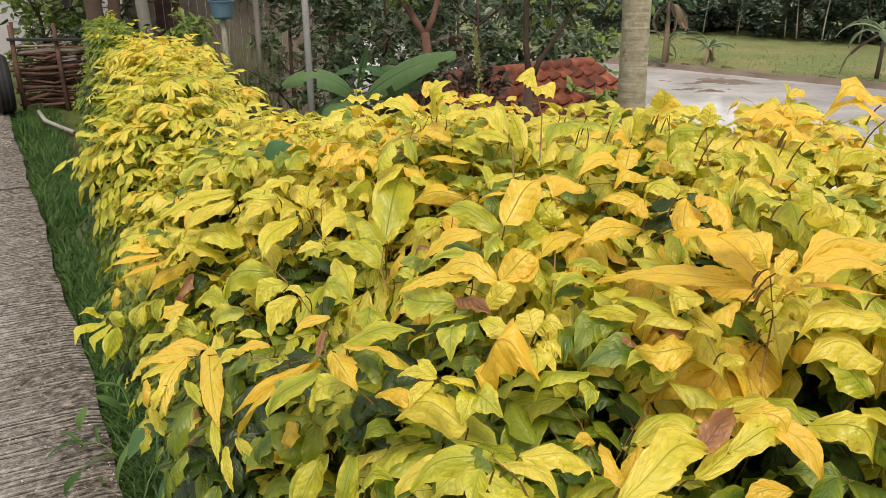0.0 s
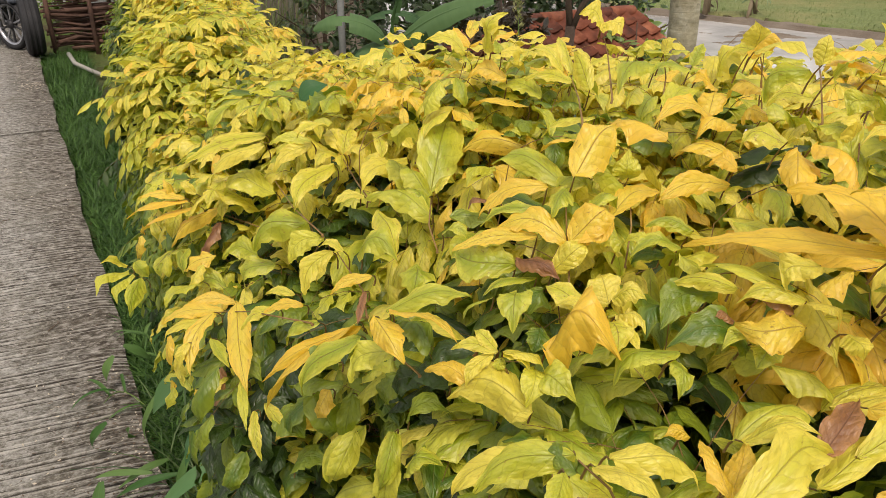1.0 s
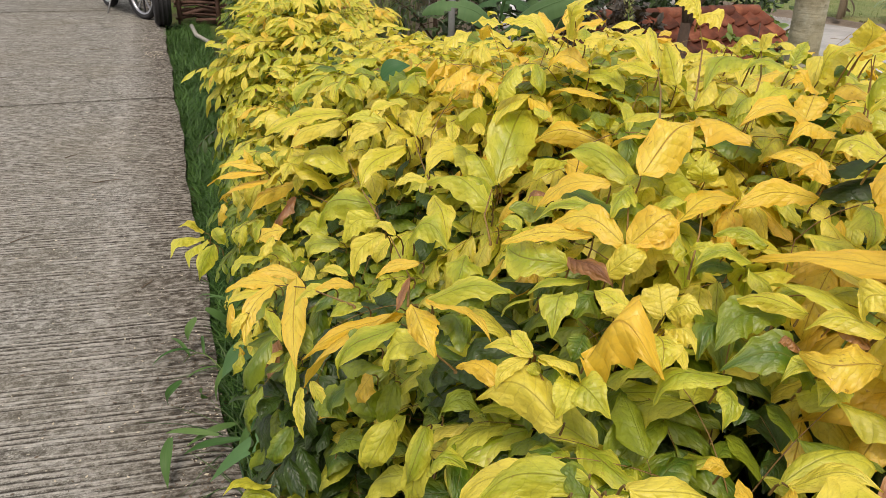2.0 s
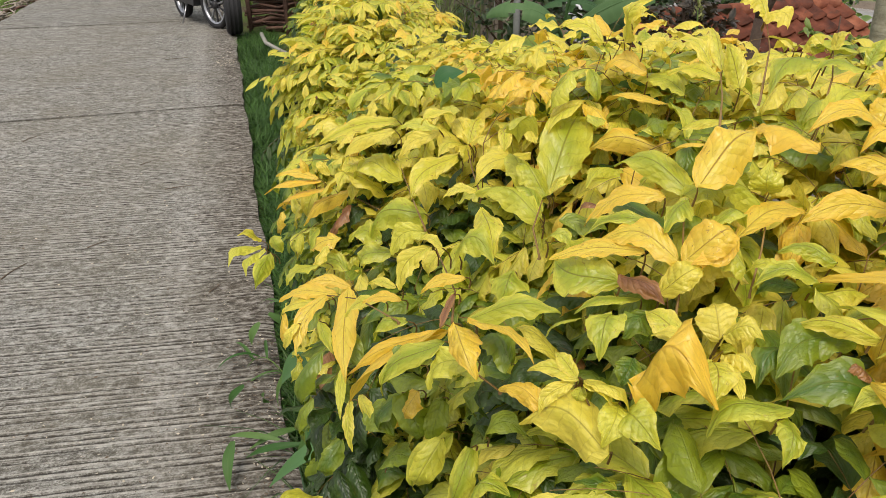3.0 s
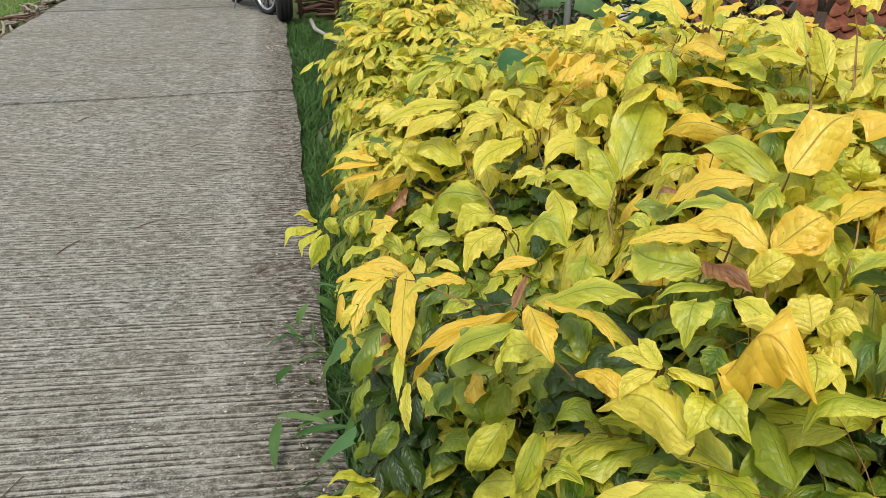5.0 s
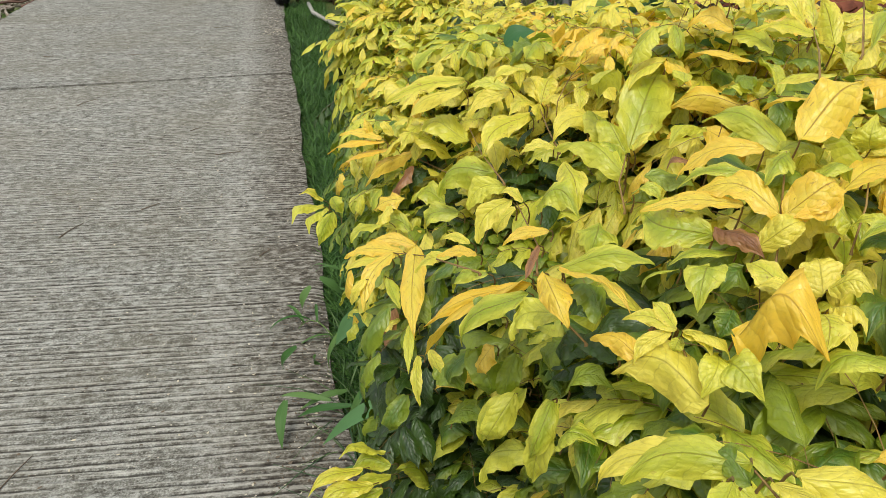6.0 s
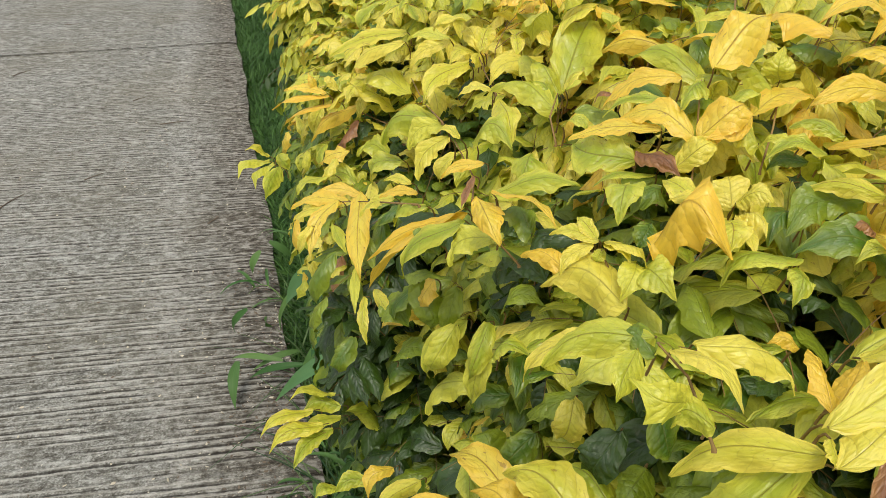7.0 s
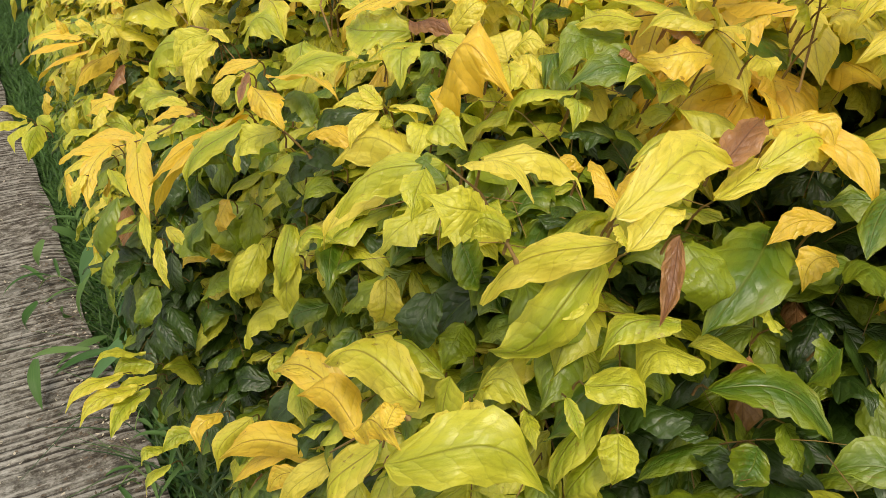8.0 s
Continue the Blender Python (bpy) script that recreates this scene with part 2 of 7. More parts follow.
def field_material():
    n = Net("rice_field_grass", 0.9, 0.2)
    co = n.coord()
    fine = n.noise(n.mapped(co, (1, 1, 1)), 9, 6, 0.7)
    patch = n.noise(co, 0.5, 5, 0.6)
    green = n.ramp(fine, [(0.3, (0.11, 0.15, 0.05)), (0.7, (0.24, 0.28, 0.11))])
    n.colour(n.mix(n.ramp(patch, [(0.45, 0.0), (0.65, 0.6)]), green, (0.30, 0.27, 0.12)))
    n.bump(fine, 0.8, 0.08)
    return n.m


def water_material(name, mud):
    n = Net(name, 0.05, 1.0)
    co = n.coord()
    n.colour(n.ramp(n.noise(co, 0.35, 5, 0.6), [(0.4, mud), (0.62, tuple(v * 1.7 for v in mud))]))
    ripple = n.noise(n.mapped(co, (1, 1.6, 1)), 5.0, 3, 0.5)
    n.bump(ripple, 0.10, 0.03)
    scum = n.ramp(n.noise(co, 0.9, 7, 0.7), [(0.55, 0.03), (0.68, 0.22)])
    n.put(n.b.inputs["Roughness"], scum)
    return n.m


CONCRETE, GROUND, FIELD = concrete_material(), ground_material(), field_material()
# paddy base colour is raised to pale grey for the sky's reflection
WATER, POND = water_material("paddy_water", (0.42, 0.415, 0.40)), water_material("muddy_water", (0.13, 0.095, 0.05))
MUD = plain("paddy_bank_mud", (0.11, 0.085, 0.062), (0.23, 0.19, 0.145), 5, 0.9, bump=0.6, distance=0.03)


def tile_material():
    n = Net("clay_tile", 0.8, 0.3)
    co = n.coord()
    rnd = n.node("ShaderNodeObjectInfo").outputs["Random"]
    big = n.noise(co, 7, 5, 0.65, n.math("MULTIPLY", rnd, 41.0))
    base = n.ramp(n.math("ADD", n.math("MULTIPLY", big, 0.7), n.math("MULTIPLY", rnd, 0.3)), [(0.28, (0.045, 0.018, 0.013)), (0.52, (0.21, 0.064, 0.033)), (0.80, (0.42, 0.17, 0.09))])
    moss = n.ramp(n.noise(co, 16, 6, 0.7, n.math("MULTIPLY", rnd, 19.0)), [(0.55, 0.0), (0.70, 0.7)])
    n.colour(n.mix(moss, base, (0.06, 0.045, 0.035)))
    n.bump(n.noise(co, 90, 4, 0.6), 0.3, 0.003)
    return n.m


TILE = tile_material()


def blade_material(name, a, b, joined, through=0.3):
    n = Net(name, 0.5, 0.3)
    rnd = n.node("ShaderNodeNewGeometry").outputs["Random Per Island"] if joined else n.node("ShaderNodeObjectInfo").outputs["Random"]
    uv = n.node("ShaderNodeUVMap").outputs[0]
    stripes = n.noise(n.mapped(uv, (26, 1.2, 1)), 1.0, 3, 0.6, n.math("MULTIPLY", rnd, 31.0))
    base = n.ramp(n.math("ADD", n.math("MULTIPLY", rnd, 0.6), n.math("MULTIPLY", stripes, 0.4)), [(0.2, a), (0.8, b)])
    n.colour(base)
    n.bump(stripes, 0.3, 0.002)
    tr = n.node("ShaderNodeBsdfTranslucent")
    n.put(tr.inputs[0], base)
    ms = n.node("ShaderNodeMixShader")
    ms.inputs[0].default_value = through
    n.t.links.new(n.b.outputs[0], ms.inputs[1])
    n.t.links.new(tr.outputs[0], ms.inputs[2])
    n.t.links.new(ms.outputs[0], n.out.inputs[0])
    return n.m


GRASS = blade_material("lawn_blades", (0.02, 0.065, 0.012), (0.12, 0.24, 0.055), True)
GRASS_LIGHT = blade_material("verge_blades", (0.09, 0.19, 0.03), (0.26, 0.36, 0.09), True)
FOOT_GRASS = blade_material("foot_blades", (0.03, 0.08, 0.03), (0.17, 0.24, 0.10), True)
WEED = blade_material("weed_blade", (0.04, 0.12, 0.025), (0.14, 0.25, 0.07), False)
BLUE_BLADE = blade_material("blue_green_blade", (0.04, 0.13, 0.045), (0.12, 0.25, 0.09), False)
BANANA = blade_material("banana_blade", (0.05, 0.13, 0.05), (0.15, 0.27, 0.10), False, 0.35)
BANANA_PALE = blade_material("pale_banana_blade", (0.17, 0.25, 0.12), (0.32, 0.40, 0.22), False, 0.3)
BANANA_DRY = blade_material("dry_banana_blade", (0.13, 0.10, 0.065), (0.28, 0.22, 0.14), False, 0.2)
FIELD_BLADE = blade_material("field_blades", (0.16, 0.22, 0.07), (0.28, 0.33, 0.13), True)
SPIKE = blade_material("seed_spike", (0.30, 0.33, 0.12), (0.52, 0.50, 0.24), True, 0.2)
# distant haze is mixed into this leaf colour, lighter and bluer
WOODLAND = leaf_material("hazed_woodland_leaf", (0.12, 0.18, 0.11), (0.06, 0.10, 0.07), (0.08, 0.14, 0.08), True, 0.1, 0.25)
BUSHLEAF = leaf_material("glossy_bush_leaf", (0.085, 0.14, 0.045), (0.025, 0.055, 0.018), (0.08, 0.13, 0.035), True, 0.2, 0.2, 0.3)
DARK_RED_LEAF = leaf_material("dark_red_bush_leaf", (0.10, 0.07, 0.035), (0.04, 0.035, 0.02), (0.12, 0.08, 0.04), True, 0.2, 0.2, 0.3)
BUSHLIGHT = leaf_material("fresh_bush_leaf", (0.26, 0.36, 0.06), (0.12, 0.22, 0.04), (0.20, 0.28, 0.07), True, 0.2, 0.35)

# ---- mesh tools ----
UP = np.array((0.0, 0.0, 1.0))


def smooth(a, b, x):
    u = np.clip((x - a) / (b - a), 0, 1)
    return u * u * (3 - 2 * u)


def unit(v):
    v = np.asarray(v, float)
    return v / max(np.linalg.norm(v), 1e-9)


def grid_mesh(name, verts, faces, uvs=None, mats=(), index=None, smooth=True):
    """A mesh from numpy arrays: verts (n, 3), faces (m, 4) or (m, 3), uvs per vertex."""
    me = bpy.data.meshes.new(name)
    verts, faces = np.asarray(verts, np.float32), np.asarray(faces, np.int32)
    k = faces.shape[1]
    me.vertices.add(len(verts))
    me.vertices.foreach_set("co", verts.ravel())
    me.loops.add(faces.size)
    me.loops.foreach_set("vertex_index", faces.ravel())
    me.polygons.add(len(faces))
    me.polygons.foreach_set("loop_start", np.arange(0, faces.size, k, dtype=np.int32))
    for m in mats:
        me.materials.append(m)
    if index is not None:
        me.polygons.foreach_set("material_index", np.asarray(index, np.int32))
    me.polygons.foreach_set("use_smooth", np.full(len(faces), smooth))
    if uvs is not None:
        layer = me.uv_layers.new(name="UVMap")
        layer.data.foreach_set("uv", np.asarray(uvs, np.float32)[faces.ravel()].ravel())
    me.update(calc_edges=True)
    me.validate()
    return me


def part(name, data, material, parent, label=""):
    """Links a bmesh or a mesh as one object under a thing or part."""
    if isinstance(data, bmesh.types.BMesh):
        me = bpy.data.meshes.new(name)
        data.to_mesh(me)
        data.free()
        data = me
    if material is not None and not data.materials:
        data.materials.append(material)
    ob = new(name, data)
    ob.parent = parent
    if label:
        tagged(ob, label=label)
    return ob


def thing(name, at, label, category, group="", kind="", turn=0.0):
    ob = new(name)
    ob.matrix_basis = pose(*at, 0, 0, turn)
    ob.empty_display_size = 0.1
    return tagged(ob, label, category, group, kind)


def tube_arrays(pts, radii, sides=5):
    """A tapering tube along a polyline: verts and quads."""
    pts = np.asarray(pts, float)
    n = len(pts)
    tang = np.gradient(pts, axis=0)
    tang /= np.linalg.norm(tang, axis=1)[:, None] + 1e-9
    ref = np.array((1.0, 0, 0)) if abs(tang[0][0]) < 0.8 else np.array((0, 1.0, 0))
    a = np.cross(tang, ref)
    a /= np.linalg.norm(a, axis=1)[:, None] + 1e-9
    b = np.cross(tang, a)
    ang = np.linspace(0, 2 * np.pi, sides, endpoint=False)
    ring = np.cos(ang)[None, :, None] * a[:, None] + np.sin(ang)[None, :, None] * b[:, None]
    verts = (pts[:, None] + ring * np.asarray(radii, float)[:, None, None]).reshape(-1, 3)
    i, j = np.meshgrid(np.arange(n - 1), np.arange(sides), indexing="ij")
    k = (j + 1) % sides
    faces = np.stack([i * sides + j, i * sides + k, (i + 1) * sides + k, (i + 1) * sides + j], -1).reshape(-1, 4)
    uv = np.stack([np.tile(ang / 6.283, n), np.repeat(np.linspace(0, 1, n), sides)], 1)
    return verts, faces, uv


def joined(chunks):
    """Joins (verts, faces, uvs) chunks into one."""
    vs, fs, us, at = [], [], [], 0
    for v, f, u in chunks:
        vs.append(v)
        fs.append(np.asarray(f) + at)
        us.append(u)
        at += len(v)
    return np.concatenate(vs), np.concatenate(fs), np.concatenate(us)


def tube(name, pts, radii, sides=8, mats=()):
    v, f, u = tube_arrays(pts, radii, sides)
    me = grid_mesh(name, v, f, u, mats)
    bm = bmesh.new()
    bm.from_mesh(me)
    bmesh.ops.holes_fill(bm, edges=bm.edges[:], sides=sides)
    bm.to_mesh(me)
    bm.free()
    return me


def box(size, at=(0, 0, 0), bevel=0.0, turn=(0, 0, 0)):
    bm = bmesh.new()
    bmesh.ops.create_cube(bm, size=1.0, matrix=pose(*at, *turn) @ Matrix.Diagonal((*size, 1)))
    if bevel:
        bmesh.ops.bevel(bm, geom=bm.edges[:], offset=bevel, segments=2, affect="EDGES", profile=0.6)
    return bm


def lathe(profile, segments=24, matrix=Matrix()):
    """Turns (radius, height) pairs round z."""
    bm = bmesh.new()
    rings = []
    for r, z in profile:
        rings.append([bm.verts.new(matrix @ Vector((r * math.cos(a), r * math.sin(a), z))) for a in np.linspace(0, 2 * math.pi, segments, endpoint=False)])
    for lo, hi in zip(rings, rings[1:]):
        for i in range(segments):
            bm.faces.new((lo[i], lo[(i + 1) % segments], hi[(i + 1) % segments], hi[i])).smooth = True
    return bm


# ---- leaves ----


def leaf_arrays(nu, nv, width, droop, fold, wave, twist, seed, point=0.78, jagged=0.06):
    """A leaf blade of length 1 along y: it bends down towards its tip, is folded unevenly along its midrib and has a wavy, finely toothed margin."""
    r = random.Random(seed)
    s = np.linspace(0, 1, nu + 1)
    # widest below the middle, drawn out into a short point
    w = s ** 0.66 * (1 - s) ** point
    w = width * w / w.max() * (1 - 0.45 * smooth(0.68, 0.95, s))
    w = w + 0.012 * (1 - s)
    w[-1] = 0.004
    jag = np.array([r.uniform(-1, 1) for _ in range(2 * (nu + 1))]).reshape(2, -1)
    ang = droop * (s ** r.uniform(1.1, 2.0) - 0.16)
    y = np.concatenate([[0], np.cumsum(np.cos((ang[1:] + ang[:-1]) / 2))]) / nu
    z = -np.concatenate([[0], np.cumsum(np.sin((ang[1:] + ang[:-1]) / 2))]) / nu
    c = np.linspace(-1, 1, nv + 1)
    bow = r.uniform(-0.14, 0.14)
    S, C = np.meshgrid(s, c, indexing="ij")
    left = C < 0
    W = w[:, None] * C * np.where(left, r.uniform(0.85, 1.1), r.uniform(0.85, 1.1)) * (1 + jagged * np.where(left, jag[0][:, None], jag[1][:, None]) * np.abs(C))
    tilt = np.where(left, fold * r.uniform(-0.3, 1.2), fold * r.uniform(-0.3, 1.2))
    curl = np.where(left, r.uniform(0.2, 1.3), r.uniform(0.2, 1.3))
    up = tilt * np.abs(W) - curl * W ** 2 / max(width, 0.01)
    k = np.where(left, r.uniform(1.4, 2.8), r.uniform(1.4, 2.8))
    ph = np.where(left, r.uniform(0, 6.28), r.uniform(0, 6.28))
    up = up + wave * width * np.abs(C) ** 1.6 * np.sin(2 * np.pi * k * S + ph)
    tw = twist * S
    x = W * np.cos(tw) - up * np.sin(tw) + bow * S ** 2
    lift = W * np.sin(tw) + up * np.cos(tw)
    Y = y[:, None] + lift * np.sin(ang)[:, None]
    Z = z[:, None] + lift * np.cos(ang)[:, None]
    verts = np.stack([x, Y, Z], -1).reshape(-1, 3)
    i, j = np.meshgrid(np.arange(nu), np.arange(nv), indexing="ij")
    a = i * (nv + 1) + j
    faces = np.stack([a, a + 1, a + nv + 2, a + nv + 1], -1).reshape(-1, 4)
    uv = np.stack([C * 0.5 + 0.5, S], -1).reshape(-1, 2)
    return verts, faces, uv


_r = random.Random(5)
NEAR_SHAPES = [leaf_arrays(9, 4, _r.uniform(0.17, 0.225), _r.choice((0.7, 1.1, 1.5, 1.9)), _r.uniform(0.2, 0.7), _r.uniform(0.18, 0.40), _r.uniform(-0.5, 0.5), k, _r.uniform(0.66, 0.86)) for k in range(14)]
FAR_SHAPES = [leaf_arrays(6, 2, _r.uniform(0.14, 0.19), _r.choice((0.8, 1.3, 1.8)), _r.uniform(0.1, 0.5), 0.15, _r.uniform(-0.4, 0.4), k + 50) for k in range(10)]
BROAD_SHAPES = [leaf_arrays(4, 2, _r.uniform(0.22, 0.32), _r.choice((0.3, 0.7, 1.1)), _r.uniform(0.1, 0.5), 0.05, _r.uniform(-0.4, 0.4), k + 90) for k in range(6)]


def chord_shape(seed, bow):
    """A leaf one long and one wide whose tip lies straight ahead: arched, bowed to one side, its halves tilted apart and its margin wavy."""
    r = random.Random(seed)
    nu, nv = 18, 6
    s = np.linspace(0, 1, nu + 1)
    w = s ** r.uniform(0.50, 0.66) * (1 - s) ** r.uniform(0.55, 0.80)
    w = 0.5 * w / w.max() * (1 - 0.5 * smooth(0.66, 0.95, s))
    w[0], w[-1] = 0.02, 0.006
    c = np.linspace(-1, 1, nv + 1)
    S, C = np.meshgrid(s, c, indexing="ij")
    left = C < 0
    jag = np.array([r.uniform(-1, 1) for _ in range(2 * (nu + 1))]).reshape(2, -1)
    notch = 0.055 * np.where(left, jag[0][:, None], jag[1][:, None]) + 0.05 * np.sin(2 * np.pi * r.uniform(2.5, 5) * S + np.where(left, 1.3, 0.0))
    W = w[:, None] * C * (1 + notch * np.abs(C))
    tilt = np.where(left, r.uniform(-0.85, 0.6), r.uniform(-0.85, 0.6))
    up = tilt * np.abs(W) - np.where(left, r.uniform(0.1, 0.9), r.uniform(0.1, 0.9)) * W ** 2
    k = np.where(left, r.uniform(1.3, 2.6), r.uniform(1.3, 2.6))
    ph = np.where(left, r.uniform(0, 6.28), r.uniform(0, 6.28))
    up = up + r.uniform(0.07, 0.15) * np.abs(C) ** 1.6 * np.sin(2 * np.pi * k * S + ph) + r.uniform(0.03, 0.07) * np.abs(C) ** 2 * np.sin(2 * np.pi * r.uniform(4, 6.5) * S + ph)
    arch = r.uniform(0.2, 0.75) * np.sin(np.pi * S ** r.uniform(0.9, 1.5))
    roll = r.uniform(-0.5, 0.5) * S
    x = W * np.cos(roll) - up * np.sin(roll) + bow * np.sin(np.pi * S ** r.uniform(1.0, 1.5))
    z = W * np.sin(roll) + up * np.cos(roll) + arch
    i, j = np.meshgrid(np.arange(nu), np.arange(nv), indexing="ij")
    a = i * (nv + 1) + j
    faces = np.stack([a, a + 1, a + nv + 2, a + nv + 1], -1).reshape(-1, 4)
    return np.stack([x, S, z], -1).reshape(-1, 3), faces, np.stack([C * 0.5 + 0.5, S], -1).reshape(-1, 2)


HERO_KINDS = 9
NEAR_SHAPES += [chord_shape(700 + k + 40 * g, bow) for g, bow in enumerate((-0.42, 0.0, 0.42)) for k in range(HERO_KINDS)]
LEAF_MESHES = {}


def leaf_mesh(shape, tone):
    if (shape, tone) not in LEAF_MESHES:
        LEAF_MESHES[shape, tone] = grid_mesh("leaf", *NEAR_SHAPES[shape], [LEAF[tone]])
    return LEAF_MESHES[shape, tone]


def leaf_frame(at, along, face, length):
    """Rotation and scale columns of a leaf that starts at a point, runs along a direction and faces another."""
    y = unit(along)
    x = unit(np.cross(y, face))
    z = np.cross(x, y)
    m = np.eye(4)
    m[:3, 0], m[:3, 1], m[:3, 2], m[:3, 3] = x * length, y * length, z * length, at
    return m


def leaf_mass(name, leaves, shapes, mats, origin):
    """Joins leaves (matrix, shape, tone) into one mesh round an origin."""
    vs, fs, us, ms, at = [], [], [], [], 0
    by = {}
    for m, shape, tone in (l[:3] for l in leaves):
        by.setdefault((shape % len(shapes), tone), []).append(m)
    for (shape, tone), mm in by.items():
        v, f, u = shapes[shape]
        M = np.stack(mm)
        allv = np.einsum("nij,vj->nvi", M[:, :3, :3], v) + M[:, None, :3, 3] - np.asarray(origin)
        k = len(mm)
        vs.append(allv.reshape(-1, 3))
        fs.append((f[None] + (np.arange(k) * len(v))[:, None, None] + at).reshape(-1, 4))
        us.append(np.tile(u, (k, 1)))
        ms.append(np.full(k * len(f), tone))
        at += k * len(v)
    return grid_mesh(name, np.concatenate(vs), np.concatenate(fs), np.concatenate(us), mats, np.concatenate(ms))


def sprig(r, base, heading, length, sag, pairs, size, tone, spread=0.75, start=0.3):
    """A twig with paired leaves. Returns its leaves (matrix, shape, tone) and its line of points."""
    heading = unit(heading)
    n = 7
    pts, d = [np.asarray(base, float)], heading.copy()
    for _ in range(n - 1):
        pts.append(pts[-1] + d * length / (n - 1))
        d = unit(d + np.array((0, 0, -sag / n)))
    pts = np.array(pts)
    leaves = []
    total = pairs * 2 + 1
    hang = r.uniform(0.05, 0.45)
    fwd = r.uniform(0.35, 0.7)
    for i in range(total):
        last = i == total - 1
        f = 1.0 if last else start + (1 - start) * (i // 2) / max(pairs, 1) * 0.97 + 0.02 * (i % 2)
        q = f * (n - 1)
        k = min(int(q), n - 2)
        p = pts[k] + (pts[k + 1] - pts[k]) * (q - k)
        t = unit(pts[k + 1] - pts[k])
        side = unit(np.cross(t, UP) + 1e-4)
        sgn = 0 if last else (1 if i % 2 else -1)
        out = unit(t * fwd + side * sgn * spread + np.array((r.uniform(-.09, .09), r.uniform(-.09, .09), r.uniform(-0.08, 0.08) - hang)))
        face = unit(UP * 0.8 + side * sgn * 0.5 * hang + t * 0.2 + np.array((r.uniform(-.15, .15), r.uniform(-.15, .15), 0)))
        length_i = size * r.uniform(0.75, 1.2) * (1.0 - 0.25 * abs(f - 0.6))
        tn = tone
        u = r.random()
        if f > 0.8 and u < 0.35 and tone in (1, 2):
            tn = tone - 1
        elif f < 0.5 and u < 0.4 and tone < 3:
            tn = tone + 1
        elif u > 0.996:
            tn = 5
        leaves.append((leaf_frame(p, out, face, length_i), r.randrange(14), tn))
    return leaves, pts

# ---- ground, path and water ----
SLAB_JOINTS = (-7.0, -2.15, 1.90, 7.35, 12.05, 16.8, 21.5, 26.5)
PATH_W = 2.95


def bank_x(y):
    """The far bank of the paddy runs obliquely."""
    return 18.6 - (y - 19.4) * 0.27


def ground_height(x, y):
    x, y = np.asarray(x, float), np.asarray(y, float)
    h = -0.09 - 0.06 * smooth(0.4, 1.4, x) - 1.25 * smooth(1.3, 3.8, x) - 0.75 * smooth(5.5, 8.5, x)
    field = smooth(bank_x(y) - 0.2, bank_x(y) + 0.25, x)
    h = h * (1 - field) + (-1.52) * field
    far_yard = smooth(8.0, 10.5, y) * (1 - smooth(5.0, 9.0, x)) * smooth(0.9, 1.5, x)
    h = h + far_yard * 0.55 * smooth(1.3, 3.8, x)
    left = smooth(-PATH_W - 0.35, -PATH_W - 1.6, x)
    h = h - 0.30 * left - 0.5 * smooth(-5.0, -6.4, x)
    return h + 0.02 * np.sin(x * 3.1 + y * 1.7) * np.sin(y * 2.3 - x)


def axis(stops):
    out = []
    for a, b, n in stops:
        out += list(np.linspace(a, b, n, endpoint=False))
    return np.array(out + [stops[-1][1]])


xs = axis([(-700, -60, 8), (-60, -8, 14), (-8, 6, 90), (6, 36, 80), (36, 90, 12), (90, 800, 8)])
ys = axis([(-600, -40, 8), (-40, -3, 14), (-3, 30, 130), (30, 90, 20), (90, 900, 8)])
X, Y = np.meshgrid(xs, ys, indexing="ij")
gv = np.stack([X, Y, ground_height(X, Y)], -1).reshape(-1, 3)
gi, gj = np.meshgrid(np.arange(len(xs) - 1), np.arange(len(ys) - 1), indexing="ij")
ga = gi * len(ys) + gj
gf = np.stack([ga, ga + len(ys), ga + len(ys) + 1, ga + 1], -1).reshape(-1, 4)
fx = X[gi, gj].ravel() + 0.3
fy = Y[gi, gj].ravel() + 0.3
tagged(new("ground", grid_mesh("ground", gv, gf, None, [GROUND, FIELD], (fx > bank_x(fy) + 0.3).astype(int))), "bare soil and low grass sloping down to fields", "ground", kind="structure")

path = thing("path", (0, 0, 0), "grey raked concrete village path with brown stains", "path", kind="structure")


